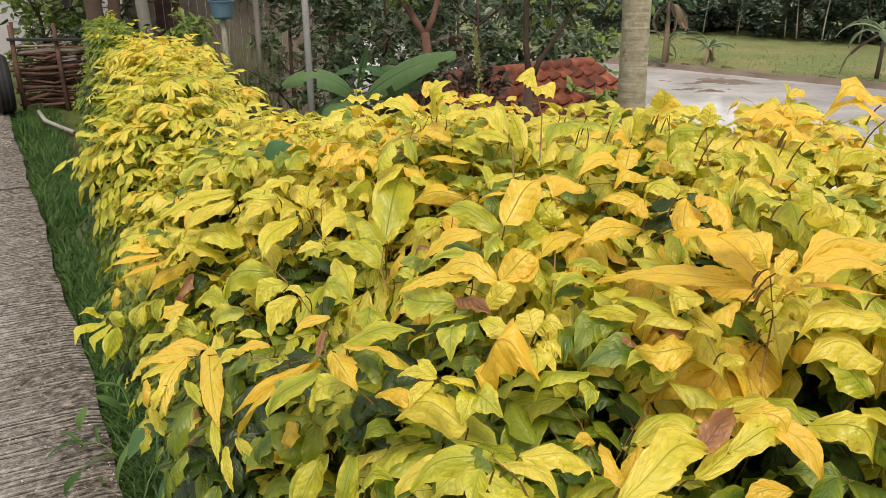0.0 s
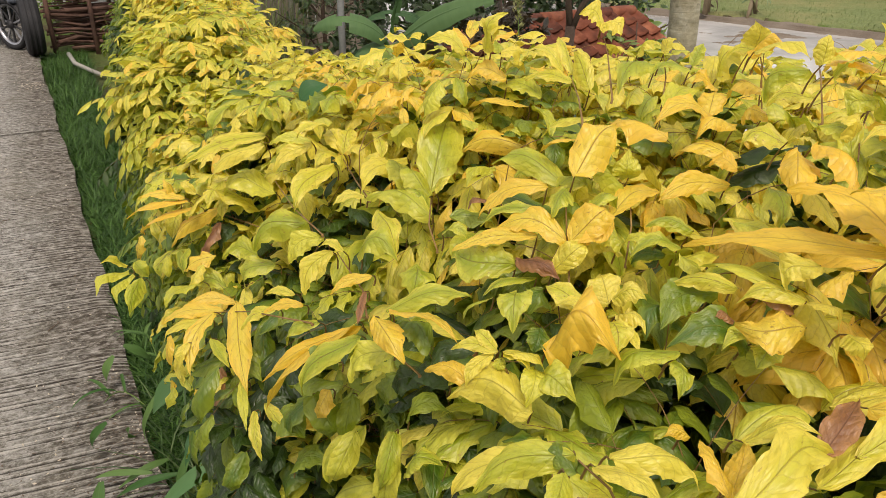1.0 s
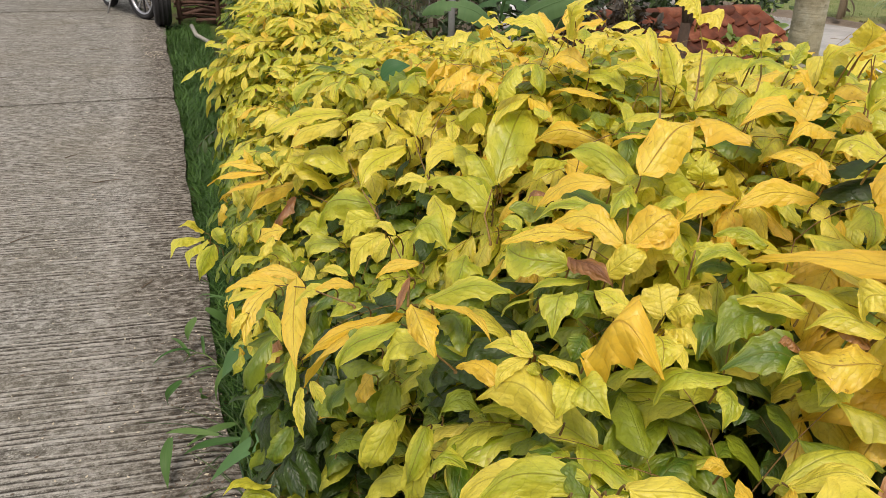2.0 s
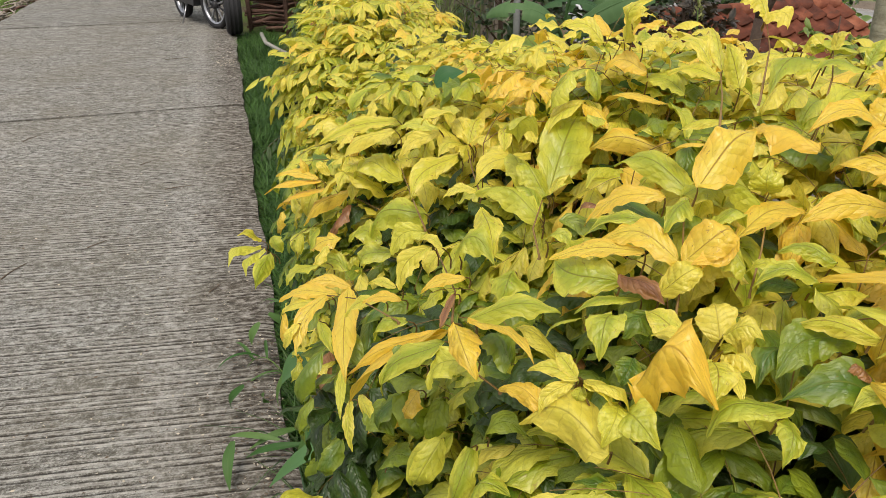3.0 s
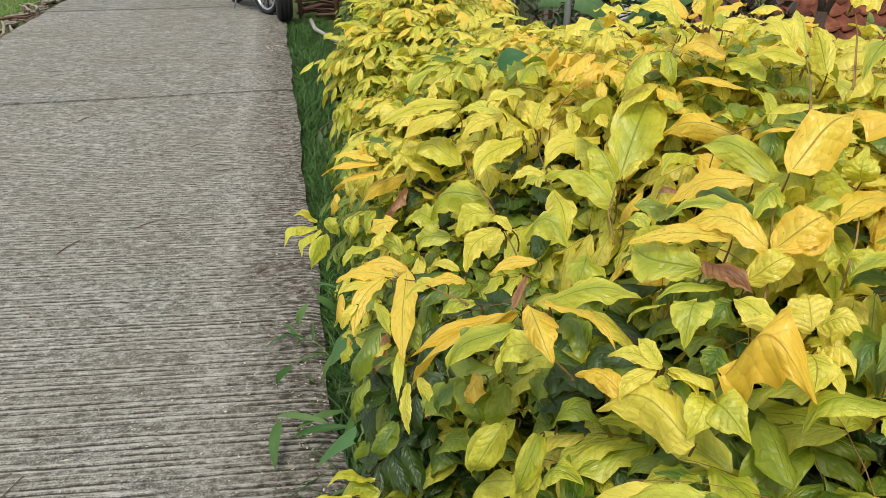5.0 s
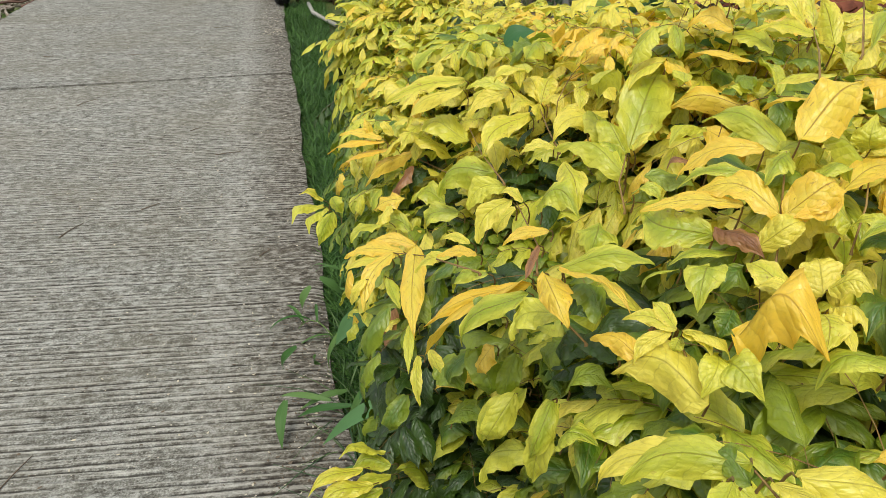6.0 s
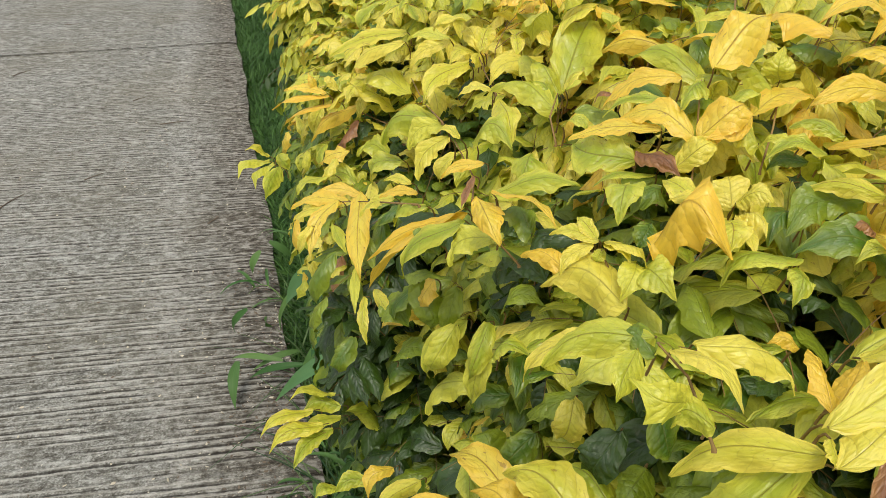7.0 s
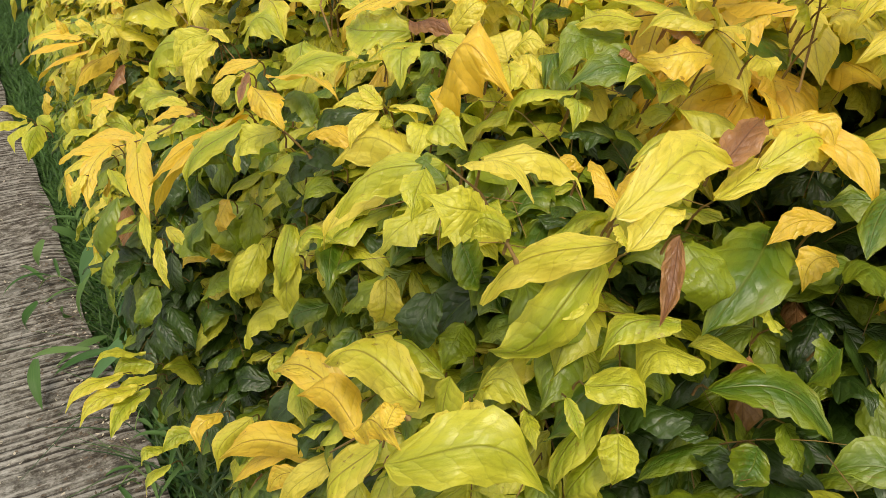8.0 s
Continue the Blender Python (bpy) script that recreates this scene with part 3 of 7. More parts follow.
def slab_mesh(y0, y1, step_y, step_x, seed):
    """A concrete slab with raked grooves across it and a crumbled planted edge."""
    r = np.random.RandomState(seed)
    yy = np.arange(y0 + 0.022, y1 - 0.022, step_y)
    xx = np.linspace(-PATH_W, 0.0, int(PATH_W / step_x))
    A, B = np.meshgrid(xx, yy, indexing="ij")
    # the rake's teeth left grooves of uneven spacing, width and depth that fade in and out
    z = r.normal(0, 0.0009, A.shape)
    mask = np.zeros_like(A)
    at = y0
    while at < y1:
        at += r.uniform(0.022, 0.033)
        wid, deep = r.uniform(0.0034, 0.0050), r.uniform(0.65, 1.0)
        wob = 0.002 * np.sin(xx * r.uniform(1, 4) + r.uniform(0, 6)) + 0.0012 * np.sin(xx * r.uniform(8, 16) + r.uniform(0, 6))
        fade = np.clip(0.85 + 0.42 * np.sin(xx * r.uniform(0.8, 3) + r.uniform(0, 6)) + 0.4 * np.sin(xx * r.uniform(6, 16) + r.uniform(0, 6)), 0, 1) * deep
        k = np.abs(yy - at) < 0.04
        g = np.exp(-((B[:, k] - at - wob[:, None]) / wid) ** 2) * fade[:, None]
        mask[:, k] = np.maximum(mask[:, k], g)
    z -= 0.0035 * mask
    # crests beside the grooves, to be coloured pale as if lit
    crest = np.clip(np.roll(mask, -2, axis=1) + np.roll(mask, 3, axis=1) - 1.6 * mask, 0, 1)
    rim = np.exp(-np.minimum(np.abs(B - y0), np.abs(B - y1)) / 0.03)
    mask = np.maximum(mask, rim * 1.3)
    z += 0.004 * np.sin(A * 1.7 + y0) * np.sin(B * 1.1)
    edge = 0.010 * np.sin(yy * 3.1) + 0.005 * np.sin(yy * 11.7 + 1) + 0.03 * np.exp(-((yy - 3.0) / 0.25) ** 2)
    A = A + edge[None] * smooth(-0.25, 0.0, A) - edge[None, ::-1] * smooth(-PATH_W + 0.25, -PATH_W, A)
    z -= 0.012 * smooth(-0.05, 0.0, A - edge[None])
    # the rake ran a little askew between the straight joints
    B = B - 0.10 * (A + PATH_W / 2) * smooth(0, 0.6, B - y0) * smooth(0, 0.6, y1 - B)
    top = np.stack([A, B, z], -1)
    nx, ny = A.shape
    i, j = np.meshgrid(np.arange(nx - 1), np.arange(ny - 1), indexing="ij")
    a = i * ny + j
    faces = [np.stack([a, a + ny, a + ny + 1, a + 1], -1).reshape(-1, 4)]
    verts, at = [top.reshape(-1, 3)], nx * ny
    for rim in (top[-1], top[0][::-1], top[::-1, -1], top[:, 0]):
        low = rim.copy()
        low[:, 2] = -0.14
        m = len(rim)
        verts += [rim, low]
        k = np.arange(m - 1) + at
        faces.append(np.stack([k, k + m, k + m + 1, k + 1], -1))
        at += 2 * m
    me = grid_mesh("slab", np.concatenate(verts), np.concatenate(faces), None, [CONCRETE], smooth=False)
    # masks for the painted groove shade and the painted lit crests
    groove_dark = np.zeros(len(me.vertices), np.float32)
    groove_dark[: nx * ny] = mask.ravel()
    worn = np.zeros(len(me.vertices), np.float32)
    worn[: nx * ny] = crest.ravel()
    me.attributes.new("crest", "FLOAT", "POINT").data.foreach_set("value", worn)
    me.attributes.new("groove", "FLOAT", "POINT").data.foreach_set("value", groove_dark)
    return me


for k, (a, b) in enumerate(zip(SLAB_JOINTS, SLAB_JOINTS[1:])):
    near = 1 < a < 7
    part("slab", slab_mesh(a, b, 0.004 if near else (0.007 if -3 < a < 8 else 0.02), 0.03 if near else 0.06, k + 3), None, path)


def sheet(name, corners, mat, label, category):
    bm = bmesh.new()
    bm.faces.new([bm.verts.new(c) for c in corners])
    bmesh.ops.subdivide_edges(bm, edges=bm.edges[:], cuts=3, use_grid_fill=True)
    me = bpy.data.meshes.new(name)
    bm.to_mesh(me)
    bm.free()
    me.materials.append(mat)
    return tagged(new(name, me), label, category, kind="structure")


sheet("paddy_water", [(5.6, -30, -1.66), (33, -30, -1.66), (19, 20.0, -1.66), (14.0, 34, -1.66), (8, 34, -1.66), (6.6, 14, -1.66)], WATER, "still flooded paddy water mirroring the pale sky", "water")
sheet("pond_water", [(-40, -20, -0.62), (-5.2, -20, -0.62), (-5.2, 60, -0.62), (-40, 60, -0.62)], POND, "brown muddy water beside the verge", "water")


def mud_bank():
    """The low double mud wall along the far side of the paddy."""
    y = np.linspace(-25, 38, 120)
    r = np.random.RandomState(4)
    prof = [(-0.55, -1.75), (-0.46, -1.635), (-0.24, -1.63), (-0.16, -1.565), (0.10, -1.55), (0.4, -1.57)]
    v = np.stack([np.stack([bank_x(y) + dx + r.normal(0, 0.03, len(y)), y, np.full(len(y), z) + r.normal(0, 0.018, len(y))], -1) for dx, z in prof], 1)
    n, k = len(y), len(prof)
    i, j = np.meshgrid(np.arange(n - 1), np.arange(k - 1), indexing="ij")
    a = i * k + j
    return grid_mesh("mud_bank", v.reshape(-1, 3), np.stack([a, a + 1, a + k + 1, a + k], -1).reshape(-1, 4), None, [MUD])


tagged(new("mud_bank", mud_bank()), "low brown mud bank along the flooded paddy", "bank", kind="structure")


def mud_patch(at, long, wide, turn, seed):
    """A low ragged hump of mud standing out of the water."""
    bm = bmesh.new()
    bmesh.ops.create_grid(bm, x_segments=60, y_segments=24, size=1.0)
    for v in bm.verts:
        q = math.hypot(v.co.x, v.co.y)
        n_ = noise.noise(Vector((v.co.x * 3.1 + seed, v.co.y * 2.3, seed))) + 0.5 * noise.noise(Vector((v.co.x * 8, v.co.y * 6, seed)))
        v.co = Vector((v.co.x * long, v.co.y * wide, 0.09 * (0.62 - q) + 0.07 * n_))
    me = bpy.data.meshes.new("mud_patch")
    bm.to_mesh(me)
    bm.free()
    me.materials.append(MUD)
    ob = new("mud_patch", me)
    ob.matrix_basis = pose(*at, 0, 0, turn)
    return tagged(ob, "low brown mud hump standing out of the paddy water", "mud", kind="structure")


mud_patch((17.6, 15.7, -1.675), 2.0, 1.0, 140, 3.0)
mud_patch((16.1, 14.9, -1.685), 1.2, 0.7, 130, 8.0)


def blades(name, r, spots, height, width, lean, mat, label, category, origin=(0, 0, 0), seg=3):
    """Many grass blades as one object."""
    ch = []
    for x, y, z in spots:
        h = height * r.uniform(0.55, 1.25)
        w = width * r.uniform(0.7, 1.3)
        a = r.uniform(0, 6.283)
        d = np.array((math.cos(a), math.sin(a), 0))
        s = np.array((-d[1], d[0], 0))
        k = lean * r.uniform(0.3, 1.5)
        t = np.linspace(0, 1, seg + 1)
        mid = np.array((x, y, z)) + d[None] * (k * h * t ** 2)[:, None] + UP[None] * (h * (t - 0.35 * k * t ** 2))[:, None]
        ww = (w * (1 - t ** 2) + 0.0006)[:, None]
        v = np.concatenate([mid - s * ww, mid + s * ww])
        i = np.arange(seg)
        f = np.stack([i, i + seg + 1, i + seg + 2, i + 1], -1)
        u = np.concatenate([np.stack([np.zeros(seg + 1), t], 1), np.stack([np.ones(seg + 1), t], 1)])
        ch.append((v, f, u))
    v, f, u = joined(ch)
    ob = new(name, grid_mesh(name, v - np.asarray(origin), f, u, [mat]))
    ob.location = origin
    return tagged(ob, label, category, kind="stuff")


def gh(x, y):
    return float(ground_height(x, y))


r = random.Random(11)
spots = []
for _ in range(13000):
    y = r.uniform(3.3, 11.1)
    x = r.uniform(0.015, 0.16 + 0.045 * (y - 3.3))
    spots.append((x, y, gh(x, y) - 0.01))
for _ in range(420):
    y = r.uniform(2.0, 3.4)
    x = 0.01 + abs(r.gauss(0, 0.09))
    spots.append((x, y, gh(x, y) - 0.01))
blades("grass_strip", r, spots, 0.12, 0.0034, 1.2, GRASS, "strip of dark green lawn grass beside the path edge", "grass", (0.2, 7, -0.1))
spots = []
for _ in range(200):
    y = r.uniform(2.1, 3.6)
    x = 0.02 + abs(r.gauss(0, 0.07))
    spots.append((x, y, gh(x, y) - 0.01))
blades("foot_grass", r, spots, 0.24, 0.0028, 1.1, FOOT_GRASS, "thin straggling grass on dark soil at the hedge foot", "grass", (0.1, 2.8, -0.1), seg=4)
spots = []
for _ in range(6500):
    y = r.uniform(7.5, 26)
    x = -PATH_W - 0.42 - abs(r.gauss(0, 0.75))
    spots.append((x, y, gh(x, y) - 0.01))
blades("grass_verge", r, spots, 0.20, 0.004, 0.8, GRASS_LIGHT, "light green grass verge above brown water", "grass", (-4, 15, -0.3))
spots = []
for _ in range(7000):
    y = r.uniform(4, 30)
    x = bank_x(y) + 0.2 + abs(r.gauss(0, 3.8))
    spots.append((x, y, gh(x, y) - 0.02))
blades("field_grass", r, spots, 0.13, 0.007, 1.0, FIELD_BLADE, "pale green grass on the field behind the paddy", "grass", (24, 17, -1.4), seg=2)


def stone_mesh(seed):
    bm = bmesh.new()
    bmesh.ops.create_icosphere(bm, subdivisions=2, radius=0.5)
    r = random.Random(seed)
    off = Vector((r.uniform(0, 50), r.uniform(0, 50), 0))
    for v in bm.verts:
        v.co *= 0.75 + 0.6 * noise.noise(v.co * 1.7 + off)
        v.co.z *= 0.6
    me = bpy.data.meshes.new("stone")
    bm.to_mesh(me)
    bm.free()
    me.materials.append(STONE)
    return me


stone_shapes = [stone_mesh(k) for k in range(5)]
r = random.Random(21)
for k in range(60):
    y = 9.2 + k * 0.155 + r.uniform(-0.07, 0.07)
    s = r.uniform(0.06, 0.16)
    ob = new("stone", r.choice(stone_shapes))
    ob.matrix_basis = pose(-PATH_W - 0.12 - r.uniform(0.0, 0.28), y, -0.07 + s * 0.14, 0, 0, r.uniform(0, 360)) @ Matrix.Diagonal((s, s * r.uniform(0.7, 1.5), s, 1))
    tagged(ob, "small grey-brown rubble stone edging the concrete path", "stone", "edging stones")


for k in range(70):
    y = 9.0 + k * 0.135 + r.uniform(-0.1, 0.1)
    length, thick = r.uniform(0.3, 0.9), r.uniform(0.008, 0.022)
    t = np.linspace(-0.5, 0.5, 6)
    pts = np.stack([r.uniform(-.12, .12) * length * (0.25 - t ** 2) * 4, t * length, thick + 0.03 * np.array([r.random() for _ in t])], -1)
    ob = new("stick", tube("stick", pts, np.linspace(thick, thick * 0.6, 6), 6, [WOOD_GREY if r.random() < 0.6 else WOOD_RED]))
    ob.matrix_basis = pose(-PATH_W - 0.10 - abs(r.gauss(0, 0.13)), y, -0.085 + 0.09 * r.random(), 0, 0, r.gauss(0, 22))
    tagged(ob, "dry grey-brown stick lying along the path edge", "stick", "sticks along the verge")


def twig(at, length, turn, bend, thick=0.003):
    t = np.linspace(-0.5, 0.5, 7)
    pts = np.stack([t * length, bend * length * (0.25 - t ** 2), np.full(7, thick + 0.001)], -1)
    ob = new("twig", tube("twig", pts, np.linspace(thick, thick * 0.5, 7), 5, [TWIG]))
    ob.matrix_basis = pose(*at, 0, 0, turn)
    return tagged(ob, "short dry brown twig lying on the concrete", "twig", "twigs on the path")


for at, length, turn, bend in (((-1.06, 4.66, 0), 0.16, 62, 0.2), ((-0.75, 4.86, 0), 0.10, 40, 0.1), ((-0.60, 9.42, 0), 0.22, 12, 0.1), ((-1.41, 6.82, 0), 0.16, 55, 0.3),
                               ((-0.63, 6.04, 0), 0.08, 40, 0.3), ((-0.22, 4.25, 0), 0.07, 50, 0.1), ((-0.42, 5.55, 0), 0.14, 10, 0.1), ((-0.9, 3.0, 0), 0.3, 70, 0.1), ((-1.3, 8.3, 0), 0.12, 5, 0.1), ((-2.0, 8.4, 0), 0.12, 8, 0.1)):
    twig(at, length, turn, bend)
r = random.Random(8)
husks = [leaf_arrays(3, 2, 0.22, 0.4, 0.4, 0.05, 0.3, 300 + k) for k in range(4)]
scatter = []
for _ in range(1500):
    x = -abs(r.gauss(0, 0.75)) - 0.02
    y = r.uniform(2.7, 12)
    if x < -2.8:
        continue
    a = r.uniform(0, 6.28)
    scatter.append((leaf_frame((x, y, 0.004), (math.cos(a), math.sin(a), 0.02), (0.1, 0.1, 1), r.uniform(0.005, 0.016)), r.randrange(4), 0 if r.random() < 0.6 else 1))
for _ in range(900):
    x, y = -abs(r.gauss(0, 0.12)), r.uniform(2.2, 3.8)
    a = r.uniform(0, 6.28)
    scatter.append((leaf_frame((x, y, 0.004), (math.cos(a), math.sin(a), 0.05), (0.1, 0.1, 1), r.uniform(0.005, 0.014)), r.randrange(4), 0 if r.random() < 0.2 else 1))
tagged(new("leaf_litter", leaf_mass("leaf_litter", scatter, husks, [HUSK, TWIG], (0, 0, 0))), "small dry leaf scraps scattered over the path", "litter", kind="stuff")
scatter = []
for _ in range(110):
    y = r.uniform(8.9, 9.2) if r.random() < 0.7 else r.uniform(8.6, 10.4)
    x = r.uniform(-0.24, -0.03)
    a = r.uniform(0, 6.28)
    scatter.append((leaf_frame((x, y, 0.005), (math.cos(a), math.sin(a), 0.1), (0.1, 0.2, 1), r.uniform(0.01, 0.026)), r.randrange(4), 0))
tagged(new("spilled_husk", leaf_mass("spilled_husk", scatter, husks, [HUSK], (0, 0, 0))), "patch of pale crumbs spilled on the concrete", "litter", kind="stuff")

# ---- the hedge ----
def hedge_front(y):
    return 0.03 + 0.34 * smooth(3.6, 6.0, y) + 0.38 * smooth(7.0, 9.6, y)


def hedge_back(y):
    return 0.84 + 0.50 * (1 - smooth(1.9, 3.0, y)) + 0.22 * smooth(7, 10, y)


def hedge_top(y):
    return np.interp(y, (0.6, 1.7, 2.3, 2.8, 3.4, 3.9, 4.6, 6.0, 8.5, 10.0), (1.16, 1.22, 1.23, 1.15, 1.04, 1.03, 1.07, 1.07, 1.01, 0.94))


def hedge_point(s, y):
    """A place on the hedge's skin and its outward normal; s runs up the front (0 to 1), over the top (to 2) and down the back (to 3)."""
    f, b, t = float(hedge_front(y)), float(hedge_back(y)), float(hedge_top(y))
    if s < 1:
        z = 0.12 + (t - 0.16 - 0.12 * (1 - float(smooth(2.4, 3.2, y)))) * s
        x = f + 0.03 + 0.20 * s ** 2.2 + 0.13 * max(0.0, 1 - s / 0.5) * float(smooth(2.1, 2.4, y) - smooth(3.4, 4.2, y))
        nrm = unit((-1.0, 0, 0.15 + 0.8 * s ** 2))
    elif s < 2:
        u = s - 1
        x = f + 0.23 + (b - f - 0.33) * u
        z = t - 0.04 + 0.05 * math.sin(math.pi * u) - 0.12 * (1 - u) ** 2 * (1 - float(smooth(2.4, 3.2, y)))
        nrm = unit((-0.55 + 0.9 * u, 0, 1.0))
    else:
        u = s - 2
        x = b - 0.10 + 0.12 * math.sin(math.pi * u * 0.6)
        z = (t - 0.04) * (1 - u) + 0.1 * u
        nrm = unit((1.0, 0, 0.3))
    lump = bulge(x, y, z)
    return np.array((x, y, z)) + nrm * (lump - 0.02), nrm


def bulge(x, y, z):
    """How far the hedge swells out or falls back."""
    return noise.noise(Vector((x * 2.6, y * 2.6, z * 3.4))) * 0.14 + noise.noise(Vector((x * 6, y * 6, z * 7 + 9))) * 0.06


def camera_clearance(p):
    """Space over the path end of the hedge, kept free of leaves for the camera's view."""
    return (p[0] < 0.30 and p[1] < 1.52 and p[2] > 0.80) or (p[0] < 0.55 and p[1] < 1.42 and p[2] > 0.98) or p[1] < 1.30 and p[2] > 1.12 or p[2] > 1.32


PLANTS = []
for k in range(24):
    for x in (0.36, 0.78):
        y = 0.55 + k * 0.40
        PLANTS.append(np.array((x + hedge_front(y) * 0.55 + _r.uniform(-.04, .04), y + _r.uniform(-.06, .06))))
PLANT_XY = np.array(PLANTS)
plant_leaves = [[] for _ in PLANTS]
plant_stems = [[] for _ in PLANTS]


def nearest_plant(p):
    return int(np.argmin(np.sum((PLANT_XY - np.asarray(p)[:2]) ** 2, 1)))


SPRIGS = []


def grow(r, base, heading, length, sag, pairs, size, tone, spread=0.75, start=0.22, thick=0.0007):
    """Adds a sprig to the plant that stands nearest, with the branch that carries it."""
    leaves, pts = sprig(r, base, heading, length, sag, pairs, size, tone, spread, start)
    leaves = [l for l in leaves if not camera_clearance(l[0][:3, 3]) and not camera_clearance(l[0][:3, 3] + l[0][:3, 1])]
    if not leaves:
        return
    k = nearest_plant(base)
    SPRIGS.append(-0.62 * len(leaves))
    plant_leaves[k] += [(*l, len(SPRIGS) - 1) for l in leaves]
    carry(k, pts, thick, len(SPRIGS) - 1)


def carry(k, pts, thick, owner=-1, reach=0.2):
    """The branch of plant k that carries a twig."""
    foot = np.array((*PLANTS[k], 0.35))
    root = pts[0] + (foot - pts[0]) * reach
    way = np.linspace(0, 1, 4)[:, None]
    line = np.concatenate([(root + (pts[0] - root) * way)[:-1], pts])
    plant_stems[k].append((tube_arrays(line, np.linspace(thick * 1.5, thick * 0.5, len(line)), 4), owner))


HERO_MID, HERO_REACH = [], []
HERO_FACE = unit((-0.28, -0.5, 0.82))


def lone_leaf(base, tip, width, tone, bow=0):
    """One large leaf from its stalk to its tip, bowed to one side or straight."""
    base, tip = np.array(base), np.array(tip)
    r = random.Random(round(base[0] * 1e4) + round(tip[2] * 1e4))
    length = float(np.linalg.norm(tip - base))
    width = min(width, 0.85 * length)
    face = unit(HERO_FACE + np.array((r.uniform(-.25, .25), r.uniform(-.25, .25), r.uniform(-.15, .15))))
    m = leaf_frame(base, tip - base, face, 1.0)
    m[:3, 0] *= width
    m[:3, 1] *= length
    m[:3, 2] *= width
    k = nearest_plant(base)
    plant_leaves[k].append((m, 14 + (bow + 1) * HERO_KINDS + r.randrange(HERO_KINDS), tone, -1))
    inwards = unit((0.25, 0.45, -0.6)) * r.uniform(0.03, 0.06)
    t = np.linspace(0, 1, 4)[:, None]
    plant_stems[k].append((tube_arrays(base + inwards * t + np.array((0.006, 0.006, 0)) * np.sin(t * 3.1), np.linspace(0.0007, 0.0012, 4), 5), -1))
    HERO_MID.append((base + tip) / 2)
    HERO_REACH.append(min(0.055, 0.015 + 0.5 * width))


def twig_line(*pts):
    carry(nearest_plant(pts[-1]), np.array(pts)[::-1], 0.0015, -1, 0.005)


def tone_at(r, p, s, y):
    """Young leaves at the sunny tips are gold to yellow, older ones lower down green."""
    patch = noise.noise(Vector((p[0] * 1.6 + 3, y * 1.1, p[2] * 1.6)))
    # low front and hollows go darker, partly painting the shade there
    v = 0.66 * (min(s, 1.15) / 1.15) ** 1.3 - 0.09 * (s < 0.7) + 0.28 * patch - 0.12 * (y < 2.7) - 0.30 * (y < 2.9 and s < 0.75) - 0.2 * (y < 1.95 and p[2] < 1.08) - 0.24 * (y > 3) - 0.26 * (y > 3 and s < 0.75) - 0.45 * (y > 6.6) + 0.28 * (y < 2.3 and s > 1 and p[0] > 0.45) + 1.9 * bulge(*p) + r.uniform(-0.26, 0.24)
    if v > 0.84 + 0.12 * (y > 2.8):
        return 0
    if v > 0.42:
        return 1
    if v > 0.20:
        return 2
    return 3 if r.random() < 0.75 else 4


def spray(r, p, axis, shoots, length, size, tone, pairs):
    """A shoot's end: several leafy twigs that radiate from one point and arch over."""
    axis = unit(axis)
    a = unit(np.cross(axis, (0.3, 1.0, 0.2)))
    b = np.cross(axis, a)
    turn = r.uniform(0, 6.28)
    for k in range(shoots):
        q = turn + 6.283 * k / shoots + r.uniform(-.3, .3)
        heading = unit(axis * r.uniform(0.35, 0.9) + (a * math.cos(q) + b * math.sin(q)) * r.uniform(0.6, 1.0) + UP * r.uniform(0.1, 0.45))
        far = length * r.uniform(0.75, 1.2)
        grow(r, p - axis * 0.05, heading, far, r.uniform(1.0, 2.2), pairs, size * r.uniform(0.85, 1.1), tone, r.uniform(0.6, 0.85), 0.22)


r = random.Random(77)
NEAR_Y = 3.25
for near, count in ((True, 260), (False, 900)):
    for _ in range(count):
        y = r.uniform(0.6, NEAR_Y) if near else r.uniform(NEAR_Y, 9.9)
        s = r.choices((r.uniform(0.0, 0.6), r.uniform(0.6, 1.0), r.uniform(1.0, 2.0), r.uniform(2.0, 3.0)), (0.27, 0.25, 0.42, 0.06))[0]
        p, nrm = hedge_point(s, y)
        spray(r, p - nrm * 0.03, nrm + np.array((r.uniform(-.3, .3), r.uniform(-.4, .4), r.uniform(0.0, 0.5))), r.choice((3, 4, 4, 5)), 0.17, r.uniform(0.075, 0.098) * (1 - 0.24 * float(smooth(2.3, 3.2, y))), tone_at(r, p, s, y), r.choice((3, 4, 4)) + (y > 3))
# a fuller crest over the near shrubs
for _ in range(120):
    y = r.uniform(1.75, 3.2)
    p = np.array((r.uniform(0.32, float(hedge_back(y)) - 0.02), y, float(hedge_top(y)) - 0.03 + r.uniform(-.03, .05)))
    spray(r, p, (r.uniform(-.5, .3), r.uniform(-.5, .4), 1.0), r.choice((3, 4)), 0.14, r.uniform(0.06, 0.082), r.choices((0, 1, 2), (0.07, 0.48, 0.45))[0], 3)
